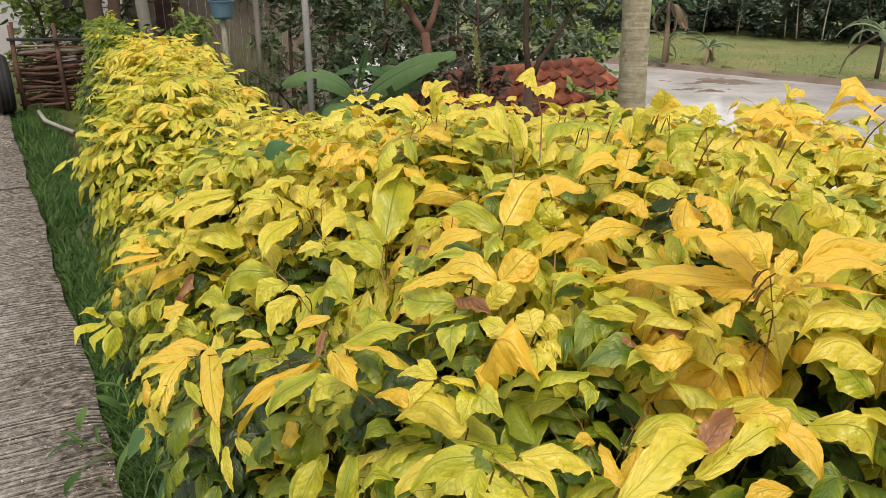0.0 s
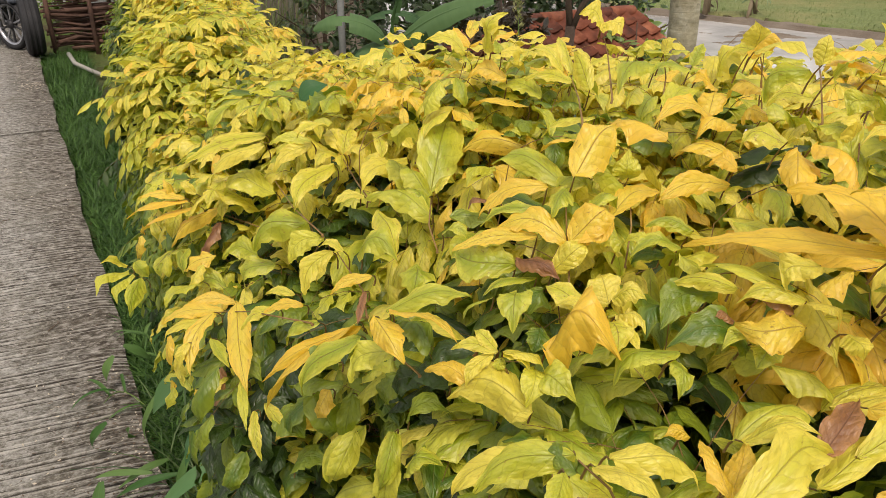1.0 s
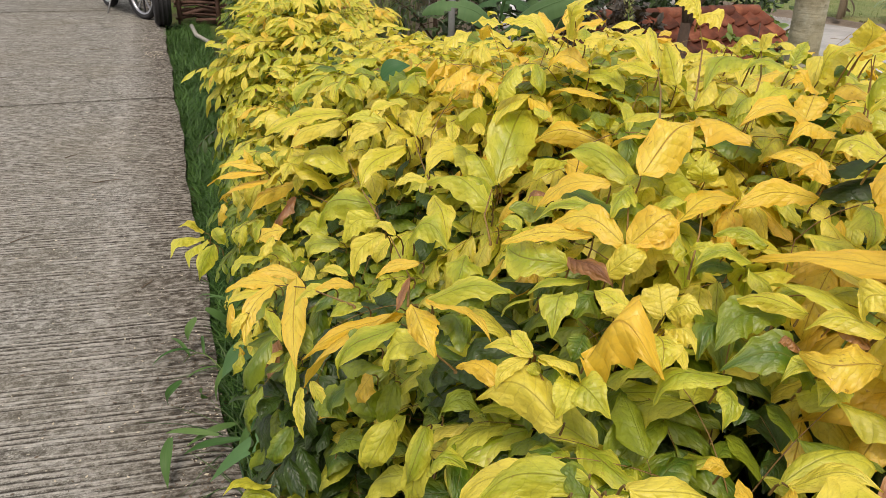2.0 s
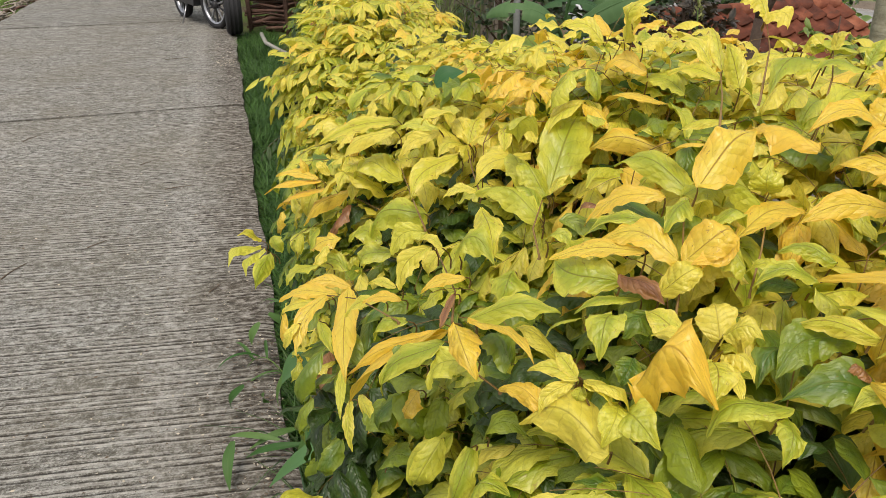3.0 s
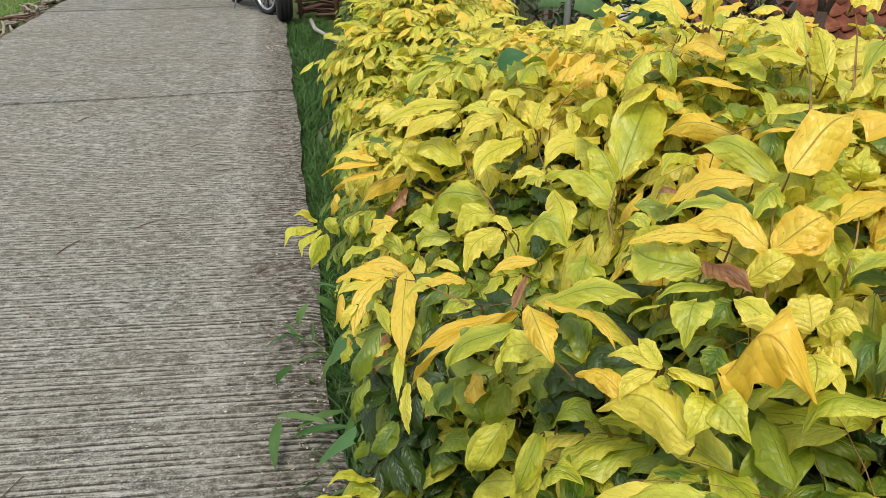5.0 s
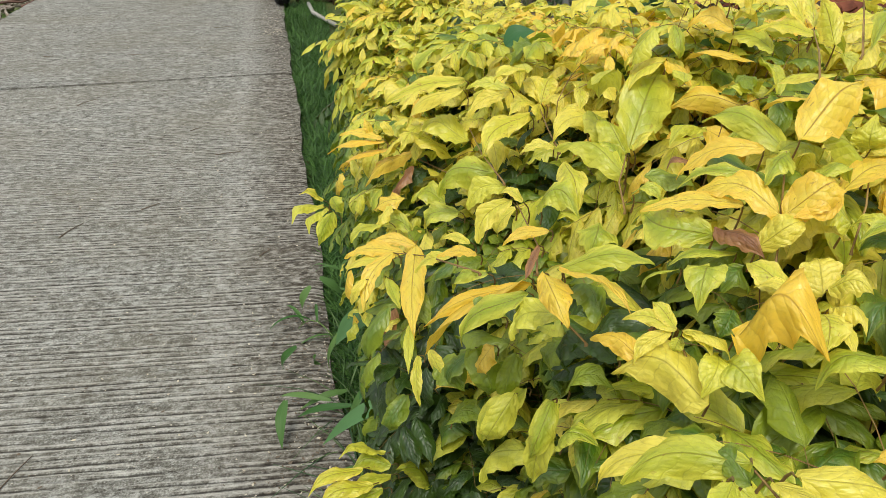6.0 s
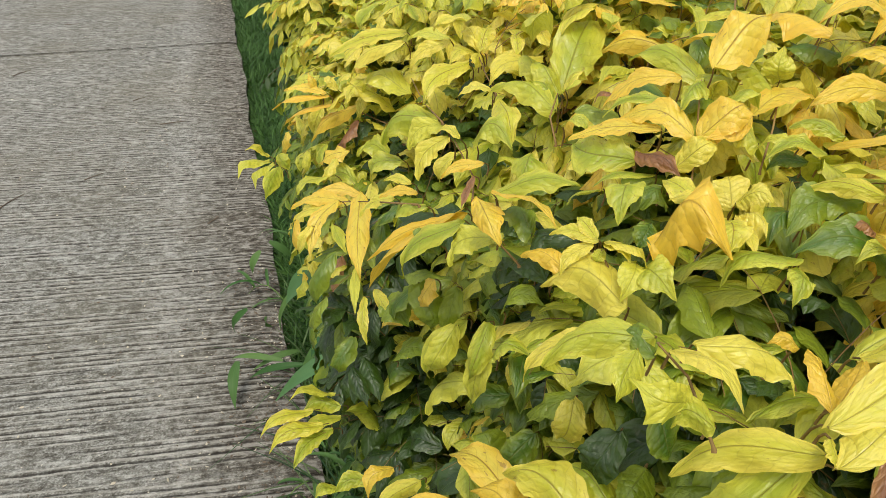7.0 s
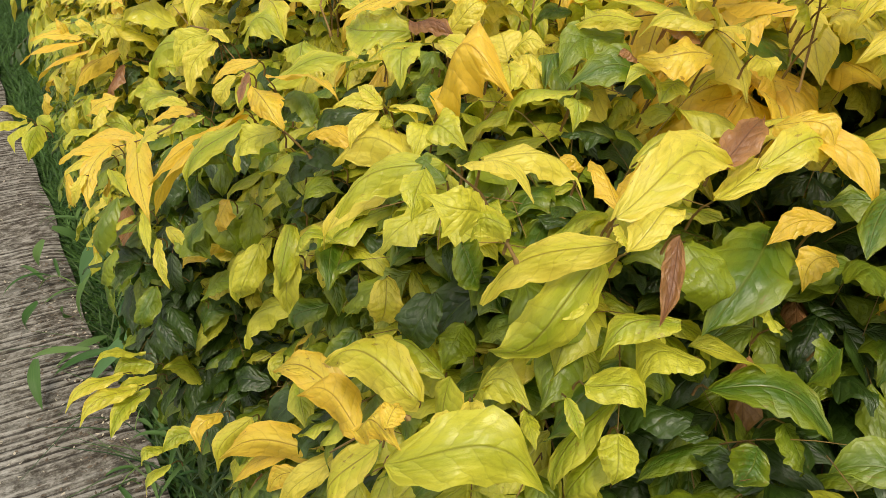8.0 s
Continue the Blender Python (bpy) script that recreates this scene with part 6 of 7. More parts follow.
span_blade("wild_grass", (-0.020, 3.626, 0.200), (0.051, 3.634, 0.120), 0.031, WEED, "narrow green weed blade lying over the concrete edge")
span_blade("wild_grass", (-0.051, 3.679, 0.140), (-0.087, 3.684, 0.050), 0.036, WEED, "narrow green weed blade lying over the concrete edge")
span_blade("wild_grass", (0.020, 3.171, 0.060), (-0.120, 3.150, 0.030), 0.024, WEED, "narrow green weed blade lying over the concrete edge")
span_blade("wild_grass", (0.056, 3.261, 0.250), (-0.022, 3.300, 0.050), 0.020, WEED, "narrow green weed blade lying over the concrete edge")
span_blade("wild_grass", (0.065, 2.947, 0.250), (0.020, 2.959, 0.080), 0.024, WEED, "narrow green weed blade lying over the concrete edge")
span_blade("wild_grass", (0.079, 2.859, 0.300), (0.103, 2.898, 0.100), 0.020, WEED, "narrow green weed blade lying over the concrete edge")

# ---- the far end of the path ----
def wheel(parent, at, radius, width, spokes, turn):
    """A wheel with a tyre, rim, hub and paired spokes; its axle lies along local x."""
    hub = new("wheel")
    hub.parent = parent
    hub.matrix_basis = pose(*at, 0, 0, turn)
    m = pose(0, 0, 0, 0, 90, 0)
    prof = [(radius - 0.055, -width * 0.32), (radius - 0.03, -width * 0.5), (radius - 0.010, -width * 0.42), (radius, -width * 0.15), (radius, width * 0.15), (radius - 0.010, width * 0.42), (radius - 0.03, width * 0.5), (radius - 0.055, width * 0.32)]
    hub_mesh = lathe([(0.0, -0.045), (0.035, -0.045), (0.05, -0.02), (0.05, 0.02), (0.035, 0.045), (0.0, 0.045)], 16, m)
    me = bpy.data.meshes.new("wheel")
    hub_mesh.to_mesh(me)
    hub_mesh.free()
    me.materials.append(PLASTIC)
    bpy.data.objects.remove(hub)
    hub = new("wheel", me)
    hub.parent = parent
    hub.matrix_basis = pose(*at, 0, 0, turn)
    part("tyre", lathe(prof, 32, m), BLACK, hub)
    part("rim", lathe([(radius - 0.055, -width * 0.34), (radius - 0.075, -width * 0.3), (radius - 0.075, width * 0.3), (radius - 0.055, width * 0.34)], 32, m), STEEL, hub)
    for k in range(spokes):
        part("spoke", box((0.018, 0.022, radius - 0.10), (0, 0, (radius - 0.02) / 2), 0.005), PLASTIC if k % 2 else STEEL, hub).matrix_basis = pose(0, 0, 0, 360 * k / spokes, 0, 0)
    return hub


def shell(profile, widths, bevel=0.02):
    """A body panel: a side outline (y, z) with its half width at each point."""
    bm = bmesh.new()
    n = len(profile)
    lft = [bm.verts.new((-w, y, z)) for (y, z), w in zip(profile, widths)]
    rgt = [bm.verts.new((w, y, z)) for (y, z), w in zip(profile, widths)]
    bm.faces.new(lft)
    bm.faces.new(rgt[::-1])
    for i in range(n):
        bm.faces.new((lft[i], rgt[i], rgt[(i + 1) % n], lft[(i + 1) % n]))
    bmesh.ops.recalc_face_normals(bm, faces=bm.faces[:])
    bmesh.ops.bevel(bm, geom=bm.edges[:], offset=bevel, segments=2, affect="EDGES", profile=0.6)
    return bm


def scooter(at, turn):
    """Front towards local +y."""
    s = thing("scooter", at, "dark grey motor scooter parked on the concrete path", "scooter", turn=turn)
    R = 0.275
    wheel(s, (0, 0.62, R), R, 0.09, 10, 14)
    wheel(s, (0, -0.62, R), R, 0.11, 10, 0)
    for x in (-0.075, 0.075):
        part("fork", tube("fork", [(x, 0.62, R), (x, 0.53, 0.62)], [0.018, 0.02], 8, [STEEL]), None, s)
    part("front_fender", shell([(0.36, 0.36), (0.44, 0.52), (0.62, 0.61), (0.80, 0.54), (0.80, 0.51), (0.62, 0.57), (0.48, 0.49), (0.39, 0.36)], [0.05] * 8, 0.008), SCOOTER_PAINT, s)
    part("front_panel", shell([(0.33, 0.30), (0.46, 0.55), (0.52, 0.86), (0.44, 0.96), (0.38, 0.94), (0.36, 0.62), (0.26, 0.32)], [0.14, 0.20, 0.17, 0.11, 0.11, 0.19, 0.16]), SCOOTER_PAINT, s)
    part("floorboard", shell([(-0.28, 0.24), (0.30, 0.24), (0.36, 0.34), (-0.25, 0.35)], [0.15, 0.17, 0.18, 0.16], 0.015), PLASTIC, s)
    part("rear_body", shell([(-0.20, 0.32), (-0.16, 0.68), (-0.55, 0.74), (-0.98, 0.80), (-0.90, 0.66), (-0.55, 0.46)], [0.15, 0.15, 0.17, 0.09, 0.09, 0.16]), SCOOTER_PAINT, s)
    part("seat", shell([(-0.12, 0.70), (-0.14, 0.77), (-0.45, 0.79), (-0.60, 0.84), (-0.88, 0.85), (-0.92, 0.80), (-0.5, 0.73)], [0.10, 0.11, 0.15, 0.14, 0.10, 0.10, 0.15]), PLASTIC, s)
    part("engine", shell([(-0.70, 0.20), (-0.30, 0.22), (-0.28, 0.40), (-0.68, 0.36)], [0.10, 0.12, 0.12, 0.10], 0.03), PLASTIC, s)
    part("exhaust", tube("exhaust", [(-0.15, -0.2, 0.22), (-0.17, -0.4, 0.24), (-0.18, -0.8, 0.36)], [0.02, 0.045, 0.05], 10, [STEEL]), None, s)
    part("handlebar", tube("handlebar", [(-0.33, 0.30, 1.0), (-0.15, 0.40, 1.02), (0, 0.43, 1.0), (0.15, 0.40, 1.02), (0.33, 0.30, 1.0)], [0.014] * 5, 8, [PLASTIC]), None, s)
    part("handlebar_cover", shell([(0.36, 0.93), (0.52, 0.96), (0.47, 1.07), (0.36, 1.05)], [0.14, 0.10, 0.10, 0.14]), SCOOTER_PAINT, s)
    part("headlight", shell([(0.49, 0.72), (0.55, 0.76), (0.53, 0.86), (0.48, 0.86)], [0.05, 0.10, 0.09, 0.06], 0.012), LAMP, s)
    part("tail_light", box((0.14, 0.03, 0.06), (0, -0.99, 0.76), 0.008), RED_LAMP, s)
    part("kickstand", tube("kickstand", [(0.12, -0.1, 0.24), (0.22, -0.06, 0.0)], [0.01, 0.01], 6, [STEEL]), None, s)
    for x in (-1, 1):
        part("mirror_stem", tube("mirror_stem", [(x * 0.22, 0.37, 1.02), (x * 0.27, 0.37, 1.2)], [0.006] * 2, 6, [PLASTIC]), None, s)
        part("mirror", box((0.11, 0.025, 0.07), (x * 0.28, 0.37, 1.22), 0.01), PLASTIC, s)
        part("indicator", box((0.07, 0.03, 0.03), (x * 0.17, 0.5, 0.7), 0.008), LAMP, s)
    return s


scooter((-0.40, 11.86, 0), 200)


def upright_tyre(at, turn):
    t = thing("tyre", at, "worn black car tyre standing upright at the path edge", "tyre", turn=turn)
    m = pose(0, 0, 0.31, 0, 90, 0)
    R, W = 0.31, 0.09
    body = lathe([(R - 0.13, -W * 0.8), (R - 0.10, -W * 0.98), (R - 0.03, -W), (R - 0.008, -W * 0.8), (R, -W * 0.4), (R, W * 0.4), (R - 0.008, W * 0.8), (R - 0.03, W), (R - 0.10, W * 0.98), (R - 0.13, W * 0.8), (R - 0.12, 0.0), (R - 0.13, -W * 0.8)], 40, m)
    part("casing", body, BLACK, t)
    for x in (-0.045, 0, 0.045):
        part("tread_rib", lathe([(R + 0.0, x - 0.014), (R + 0.007, x - 0.011), (R + 0.007, x + 0.011), (R, x + 0.014)], 40, m), BLACK, t)
    return t


upright_tyre((0.0, 10.80, -0.0), 2)


def wood_stack(at):
    """Split branches stacked between posts, with a dark rail on top."""
    r = random.Random(3)
    w = thing("wood_stack", at, "stack of weathered reddish-brown branches held between posts", "wood stack")
    for x, y in ((-0.02, 0.0), (0.42, 0.02), (0.82, 0.02), (0.0, 0.45), (0.82, 0.45)):
        part("post", tube("post", [(x, y, -0.1), (x + r.uniform(-.03, .03), y, 0.45), (x + r.uniform(-.04, .02), y, 0.98)], [0.028, 0.026, 0.022], 8, [WOOD_RED]), None, w)
    for row in range(15):
        for c in range(4):
            z = 0.03 + row * 0.048 + r.uniform(-.03, .03)
            y = 0.06 + c * 0.10 + r.uniform(-.02, .02)
            a, b = r.uniform(-0.1, 0.2), r.uniform(0.5, 1.05)
            rad = r.uniform(0.007, 0.027)
            pts = [(a + (b - a) * f, y + r.uniform(-.03, .03), z + r.uniform(-.03, .03)) for f in (0, 0.33, 0.66, 1)]
            part("branch", tube("branch", pts, [rad, rad * 0.95, rad * 0.9, rad * 0.8], 7, [WOOD_RED if r.random() < 0.75 else WOOD_GREY]), None, w)
    part("rail", box((1.0, 0.04, 0.03), (0.42, -0.03, 0.80), 0.006, (0, 3, 0)), PLASTIC, w, "dark rail tied over the stack")
    return w


wood_stack((0.22, 11.15, -0.08))
pipe = new("pipe", tube("pipe", [(0.28, 10.25, 0.07), (0.31, 9.98, 0.015), (0.44, 9.72, -0.03), (0.52, 9.55, -0.05)], [0.022] * 4, 10, [PIPE]))
tagged(pipe, "bent pale plastic pipe lying in the grass", "pipe")

# ---- behind the hedge ----
def post(at, height, radius, mat, label):
    ob = new("post", tube("post", [(0, 0, 0), (0.005, 0, height * 0.5), (0, 0.01, height)], [radius, radius, radius * 0.97], 10, [mat]))
    ob.location = at
    return tagged(ob, label, "post")


post((2.62, 8.42, -1.05), 4.6, 0.033, CONCRETE_POST, "slim grey concrete post rising behind the hedge")
post((2.62, 9.95, -0.8), 4.2, 0.035, PIPE, "pale round post beside the plank hut")


def banana_leaf(r, length, width, rise, sag, torn, mat):
    n, k = 16, 6
    t = np.linspace(0, 1, n)
    ang = rise - sag * t ** 1.2
    step = np.stack([np.zeros(n), np.cos(ang), np.sin(ang)], 1) * length / (n - 1)
    mid = np.concatenate([[np.zeros(3)], np.cumsum(step[:-1], axis=0)])
    w = width * np.where(t < 0.16, 0.02 + t * 0.2, np.sin(np.pi * np.clip((t - 0.1) / 0.95, 0, 1) ** 0.75) ** 0.6)
    nor = np.stack([np.zeros(n), -np.sin(ang), np.cos(ang)], 1)
    c = np.linspace(-1, 1, k + 1)
    rows = [mid + np.array((1.0, 0, 0))[None] * (w * x)[:, None] + nor * ((0.45 * abs(x) - 0.75 * x * x) * w)[:, None] + nor * (0.03 * abs(x) * np.sin(t * 40 + x * 3))[:, None] * width for x in c]
    v = np.stack(rows, 1).reshape(-1, 3)
    f = []
    for i in range(n - 1):
        rip = torn and r.random() < torn
        for j in range(k):
            if rip and (j < r.choice((1, 2)) or j >= k - r.choice((1, 2))) and i > 3:
                continue
            a = i * (k + 1) + j
            f.append((a, a + 1, a + k + 2, a + k + 1))
    u = np.stack([np.repeat(t, k + 1) * 1.0, np.tile(np.linspace(0, 1, k + 1), n)], 1)
    rib_v, rib_f, rib_u = tube_arrays(mid + nor * -0.006, np.linspace(0.022, 0.004, n) * length, 5)
    v, f, u = joined([(v, np.array(f), u), (rib_v, rib_f, rib_u)])
    return grid_mesh("blade", v, f, u, [mat])


def banana(at, height, blades_, length, label, mat=BANANA, thick=0.05, crook=0.0):
    """Blades are rows of (turn, share of the length, half width, rise, sag, dry, roll)."""
    r = random.Random(round(at[0] * 100))
    b = thing("banana_plant", at, label, "banana plant", "banana plants")
    part("stem", tube("stem", [(0, 0, 0), (0.01 + crook, 0, height * 0.5), (0.0, 0.01, height)], [thick, thick * 0.85, thick * 0.6], 12, [BANANA_DRY]), None, b, "brown sheathed banana stem")
    for turn, share, half, rise, sag, dry, roll in blades_:
        l = part("blade", banana_leaf(r, length * share, length * half, rise, sag, 0.12, BANANA_DRY if dry else mat), None, b, "dry brown hanging leaf" if dry else "")
        l.matrix_basis = pose(0, 0, height * r.uniform(0.94, 1.0), 0, roll, turn)
    return b


def fan(r, count, dry, rise=(0.4, 1.3), sag=(0.9, 2.0), half=0.10):
    """Blades spread round a stem."""
    return [(137.5 * k + r.uniform(-25, 25), r.uniform(0.75, 1.1), half, r.uniform(*rise) if k < count else r.uniform(-1.1, -0.3), r.uniform(*sag), k >= count, r.uniform(-40, 40)) for k in range(count + dry)]


banana((2.42, 6.85, -1.1), 1.62, [(240, 1.05, 0.12, 1.05, 0.85, False, 45), (255, 0.75, 0.11, 0.75, 1.0, False, 35), (62, 0.78, 0.10, 1.35, 2.3, False, -40), (222, 0.50, 0.10, 0.55, 0.7, False, 40), (205, 0.42, 0.05, 1.40, 0.3, False, 0), (85, 0.45, 0.11, -0.2, 0.8, False, -30),
                                  (110, 0.45, 0.09, 0.3, 1.8, False, -20), (30, 0.5, 0.05, -0.3, 0.9, True, 0), (300, 0.5, 0.05, -0.2, 1.0, True, 0)], 1.0, "banana plant with broad arching green leaves")
rb = random.Random(4)
banana((3.55, 8.1, -1.1), 1.4, fan(rb, 5, 2), 0.9, "banana plant with broad arching green leaves")
PALE = "small pale banana plant by the paddy bank"
banana((19.6, 18.0, -1.5), 0.5, fan(rb, 9, 2, half=0.06), 1.0, PALE, BANANA_PALE, 0.06)
banana((20.3, 18.4, -1.5), 0.4, fan(rb, 8, 1, half=0.06), 0.8, PALE, BANANA_PALE, 0.05)
banana((19.0, 19.1, -1.5), 0.6, fan(rb, 7, 2, half=0.08), 0.9, PALE, BANANA_PALE, 0.06)
banana((20.75, 13.15, -1.5), 1.2, fan(rb, 8, 2, (0.3, 1.2), (1.2, 2.2), 0.06), 1.5, PALE, BANANA_PALE, 0.06)
banana((18.5, 18.75, -1.5), 1.9, fan(rb, 7, 5, (0.1, 1.2), (1.2, 2.4), 0.13), 1.2, "banana clump hung with dry brown leaves", BANANA, 0.09)


def woody(name, at, height, crown, size, count, leafmat, bark, seed, label, category, shapes=FAR_SHAPES, trunk=0.05, lean=(0, 0), low=0.35, group="", limbs=7):
    """A tree or bush: tapered trunk, limbs, and a loose crown of leaves along the twigs."""
    r = random.Random(seed)
    t = thing(name, at, label, category, group)
    k = np.linspace(0, 1, 7)
    line = np.stack([lean[0] * k ** 1.5 + 0.04 * np.sin(k * 5 + seed), lean[1] * k ** 1.5 + 0.04 * np.cos(k * 4 + seed), height * 0.85 * k], 1)
    part("trunk", tube("trunk", line, np.linspace(trunk, trunk * 0.35, 7), 8, [bark]), None, t)
    wood, leaves = [], []
    ends = []
    for i in range(limbs):
        f = low + (1 - low) * (i + 0.5) / limbs
        p = line[min(int(f * 6), 6)]
        a = i * 2.4 + r.uniform(-.4, .4)
        reach = crown * (0.55 + 0.6 * math.sin(math.pi * (0.25 + 0.7 * (f - low) / (1 - low)))) * r.uniform(0.75, 1.1)
        e = p + np.array((math.cos(a) * reach, math.sin(a) * reach, reach * r.uniform(0.15, 0.8)))
        q = (p + e) / 2 + np.array((0, 0, 0.1 * reach))
        wood.append(tube_arrays([p, q, e], [trunk * 0.4, trunk * 0.25, trunk * 0.08], 5))
        for _ in range(6):
            g = p + (e - p) * r.uniform(0.35, 1.0)
            h = g + np.array([r.gauss(0, 1) for _ in range(3)]) * crown * 0.26
            wood.append(tube_arrays([g, (g + h) / 2 + np.array((0, 0, .03)), h], [trunk * 0.14, trunk * 0.1, trunk * 0.04], 4))
            ends.append((g, h))
    for _ in range(count):
        g, h = r.choice(ends)
        p = g + (h - g) * r.uniform(0.3, 1.1) + np.array([r.gauss(0, 1) for _ in range(3)]) * crown * 0.07
        d = unit((r.gauss(0, 1), r.gauss(0, 1), r.uniform(-1.0, 0.3)))
        leaves.append((leaf_frame(p, d, unit((r.gauss(0, .5), r.gauss(0, .5), 1)), size * r.uniform(0.7, 1.3)), r.randrange(6), 0))
    v, f, u = joined(wood)
    part("branch_network", grid_mesh("branch_network", v, f, u, [bark]), None, t)
    ob = part("crown", leaf_mass("crown", leaves, shapes, [leafmat], (0, 0, 0)), None, t)
    tagged(ob, kind="stuff")
    return t


woody("bush", (1.95, 10.55, -0.45), 1.75, 0.45, 0.10, 700, BUSHLIGHT, BARK_DARK, 71, "leafy green bush in front of the plank hut", "bush", FAR_SHAPES, 0.025, low=0.3, group="bushes behind the hedge", limbs=9)
r = random.Random(83)
spots = [(2.3 + r.gauss(0, 0.22), 9.95 + r.gauss(0, 0.2), gh(2.3, 9.95) + 0.02) for _ in range(200)]
blades("dry_grass", r, spots, 1.25, 0.006, 0.35, FIELD_BLADE, "tall clump of dry yellow-green grass", "grass", (2.3, 9.95, -0.5), seg=4)

BUSH = "dense dark green bush behind the hedge"
for k, (x, y, z, h, c, s, n, m) in enumerate(((2.9, 9.6, -0.9, 2.9, 0.9, 0.09, 800, BUSHLEAF), (3.9, 9.3, -1.2, 3.0, 1.1, 0.10, 2600, BUSHLEAF), (4.9, 8.9, -1.3, 3.0, 1.1, 0.10, 2800, BUSHLEAF),
                                              (6.0, 8.9, -1.4, 2.9, 0.9, 0.10, 1500, BUSHLEAF), (6.9, 9.2, -1.4, 2.6, 0.7, 0.11, 500, BUSHLIGHT), (4.3, 11.5, -0.8, 3.6, 1.4, 0.12, 1500, BUSHLEAF), (6.3, 11.5, -1.2, 3.8, 1.5, 0.13, 1500, BUSHLEAF),
                                              (1.6, 12.6, -0.2, 2.6, 0.9, 0.12, 1100, BUSHLEAF), (1.2, 14.5, -0.1, 2.8, 1.1, 0.14, 1200, BUSHLIGHT), (0.6, 12.9, -0.1, 1.6, 0.5, 0.10, 600, BUSHLIGHT))):
    woody("bush", (x, y, z), h, c, s, n, m, BARK_DARK, 40 + k, BUSH if m is BUSHLEAF else "light green leafy bush beside the path", "bush", BROAD_SHAPES, 0.035, low=0.12, group="bushes behind the hedge", limbs=11)


def limbed_tree(at, lines, bark, leaves, mats, label, seed):
    """A tree from its trunk and limb lines, (points, first and last radius), with sparse foliage on twigs."""
    t = thing("tree", at, label, "tree")
    r = random.Random(seed)
    ends = []
    for k, (line, r0, r1) in enumerate(lines):
        line = np.array(line, float)
        part("branch" if k else "trunk", tube("branch" if k else "trunk", line, np.linspace(r0, r1, len(line)), 9, [bark]), None, t)
        if k:
            for _ in range(8):
                g = line[r.randrange(len(line) // 2, len(line))]
                ends.append((g, g + np.array((r.gauss(0, .3), r.gauss(0, .3), r.uniform(-.15, .3)))))
    v, f, u = joined([tube_arrays([g, (g + h) / 2 + np.array((0, 0, .03)), h], [0.006, 0.005, 0.003], 4) for g, h in ends])
    tagged(part("twig_network", grid_mesh("twig_network", v, f, u, [bark]), None, t), kind="stuff")
    mass = []
    for _ in range(leaves):
        g, h = r.choice(ends)
        p = g + (h - g) * r.uniform(0.4, 1.1) + np.array([r.gauss(0, .06) for _ in range(3)])
        mass.append((leaf_frame(p, (r.gauss(0, 1), r.gauss(0, 1), r.uniform(-1.6, 0.0)), (r.gauss(0, .4), r.gauss(0, .4), 1), r.uniform(0.08, 0.15)), r.randrange(6), r.randrange(len(mats))))
    tagged(part("crown", leaf_mass("crown", mass, FAR_SHAPES, mats, (0, 0, 0)), None, t), kind="stuff")
    return t


RED_BARK = plain("red_bark", (0.10, 0.05, 0.035), (0.22, 0.13, 0.09), 12, 0.85, bump=0.5)
limbed_tree((3.30, 7.10, -1.2), [([(0, 0, 0), (0.02, 0.05, 0.8), (0.07, 0.23, 1.62), (0.11, 0.33, 1.91), (0.13, 0.41, 2.11)], 0.055, 0.04), ([(0.13, 0.41, 2.08), (0.05, 0.55, 2.30), (-0.03, 0.68, 2.50), (-0.15, 0.88, 2.79), (-0.2, 1.0, 3.6)], 0.036, 0.018),
                                 ([(0.13, 0.41, 2.08), (0.22, 0.42, 2.25), (0.31, 0.45, 2.45), (0.47, 0.49, 2.74), (0.5, 0.6, 3.5)], 0.032, 0.016)], RED_BARK, 500, [BUSHLEAF, BUSHLIGHT], "slender tree forking into two reddish-brown leaning limbs", 61)


woody("bush", (3.12, 6.35, -1.1), 2.35, 0.5, 0.075, 1500, DARK_RED_LEAF, BARK_DARK, 87, "dark reddish-green bush at the end of the tiled roof", "bush", BROAD_SHAPES, 0.02, low=0.35, group="bushes behind the hedge", limbs=10)
woody("bush", (5.05, 6.95, -1.2), 2.0, 0.36, 0.13, 240, BUSHLIGHT, BARK_DARK, 88, "thin light green shrub hanging over the tiled roof", "bush", FAR_SHAPES, 0.015, low=0.6, group="bushes behind the hedge", limbs=8)
limbed_tree((3.13, 5.50, -1.09), [([(0, 0, 0), (0.02, 0, 0.7), (-0.02, 0.01, 1.4), (0.0, 0, 1.85)], 0.042, 0.034), ([(0, 0, 1.8), (0.05, -0.04, 1.98), (0.11, -0.08, 2.08), (0.24, -0.17, 2.34), (0.29, -0.2, 2.8), (0.26, -0.18, 3.6)], 0.022, 0.01),
                                  ([(0, 0, 1.8), (-0.03, 0.02, 2.1), (-0.03, 0.03, 2.5), (-0.1, 0.05, 3.1), (-0.1, 0.1, 3.9)], 0.024, 0.011), ([(0.24, -0.17, 2.34), (0.44, -0.34, 2.42), (0.66, -0.5, 2.46)], 0.010, 0.005)], BARK_DARK, 260, [BUSHLEAF, BUSHLIGHT], "slim dark tree forking in front of the tiled roof", 8)


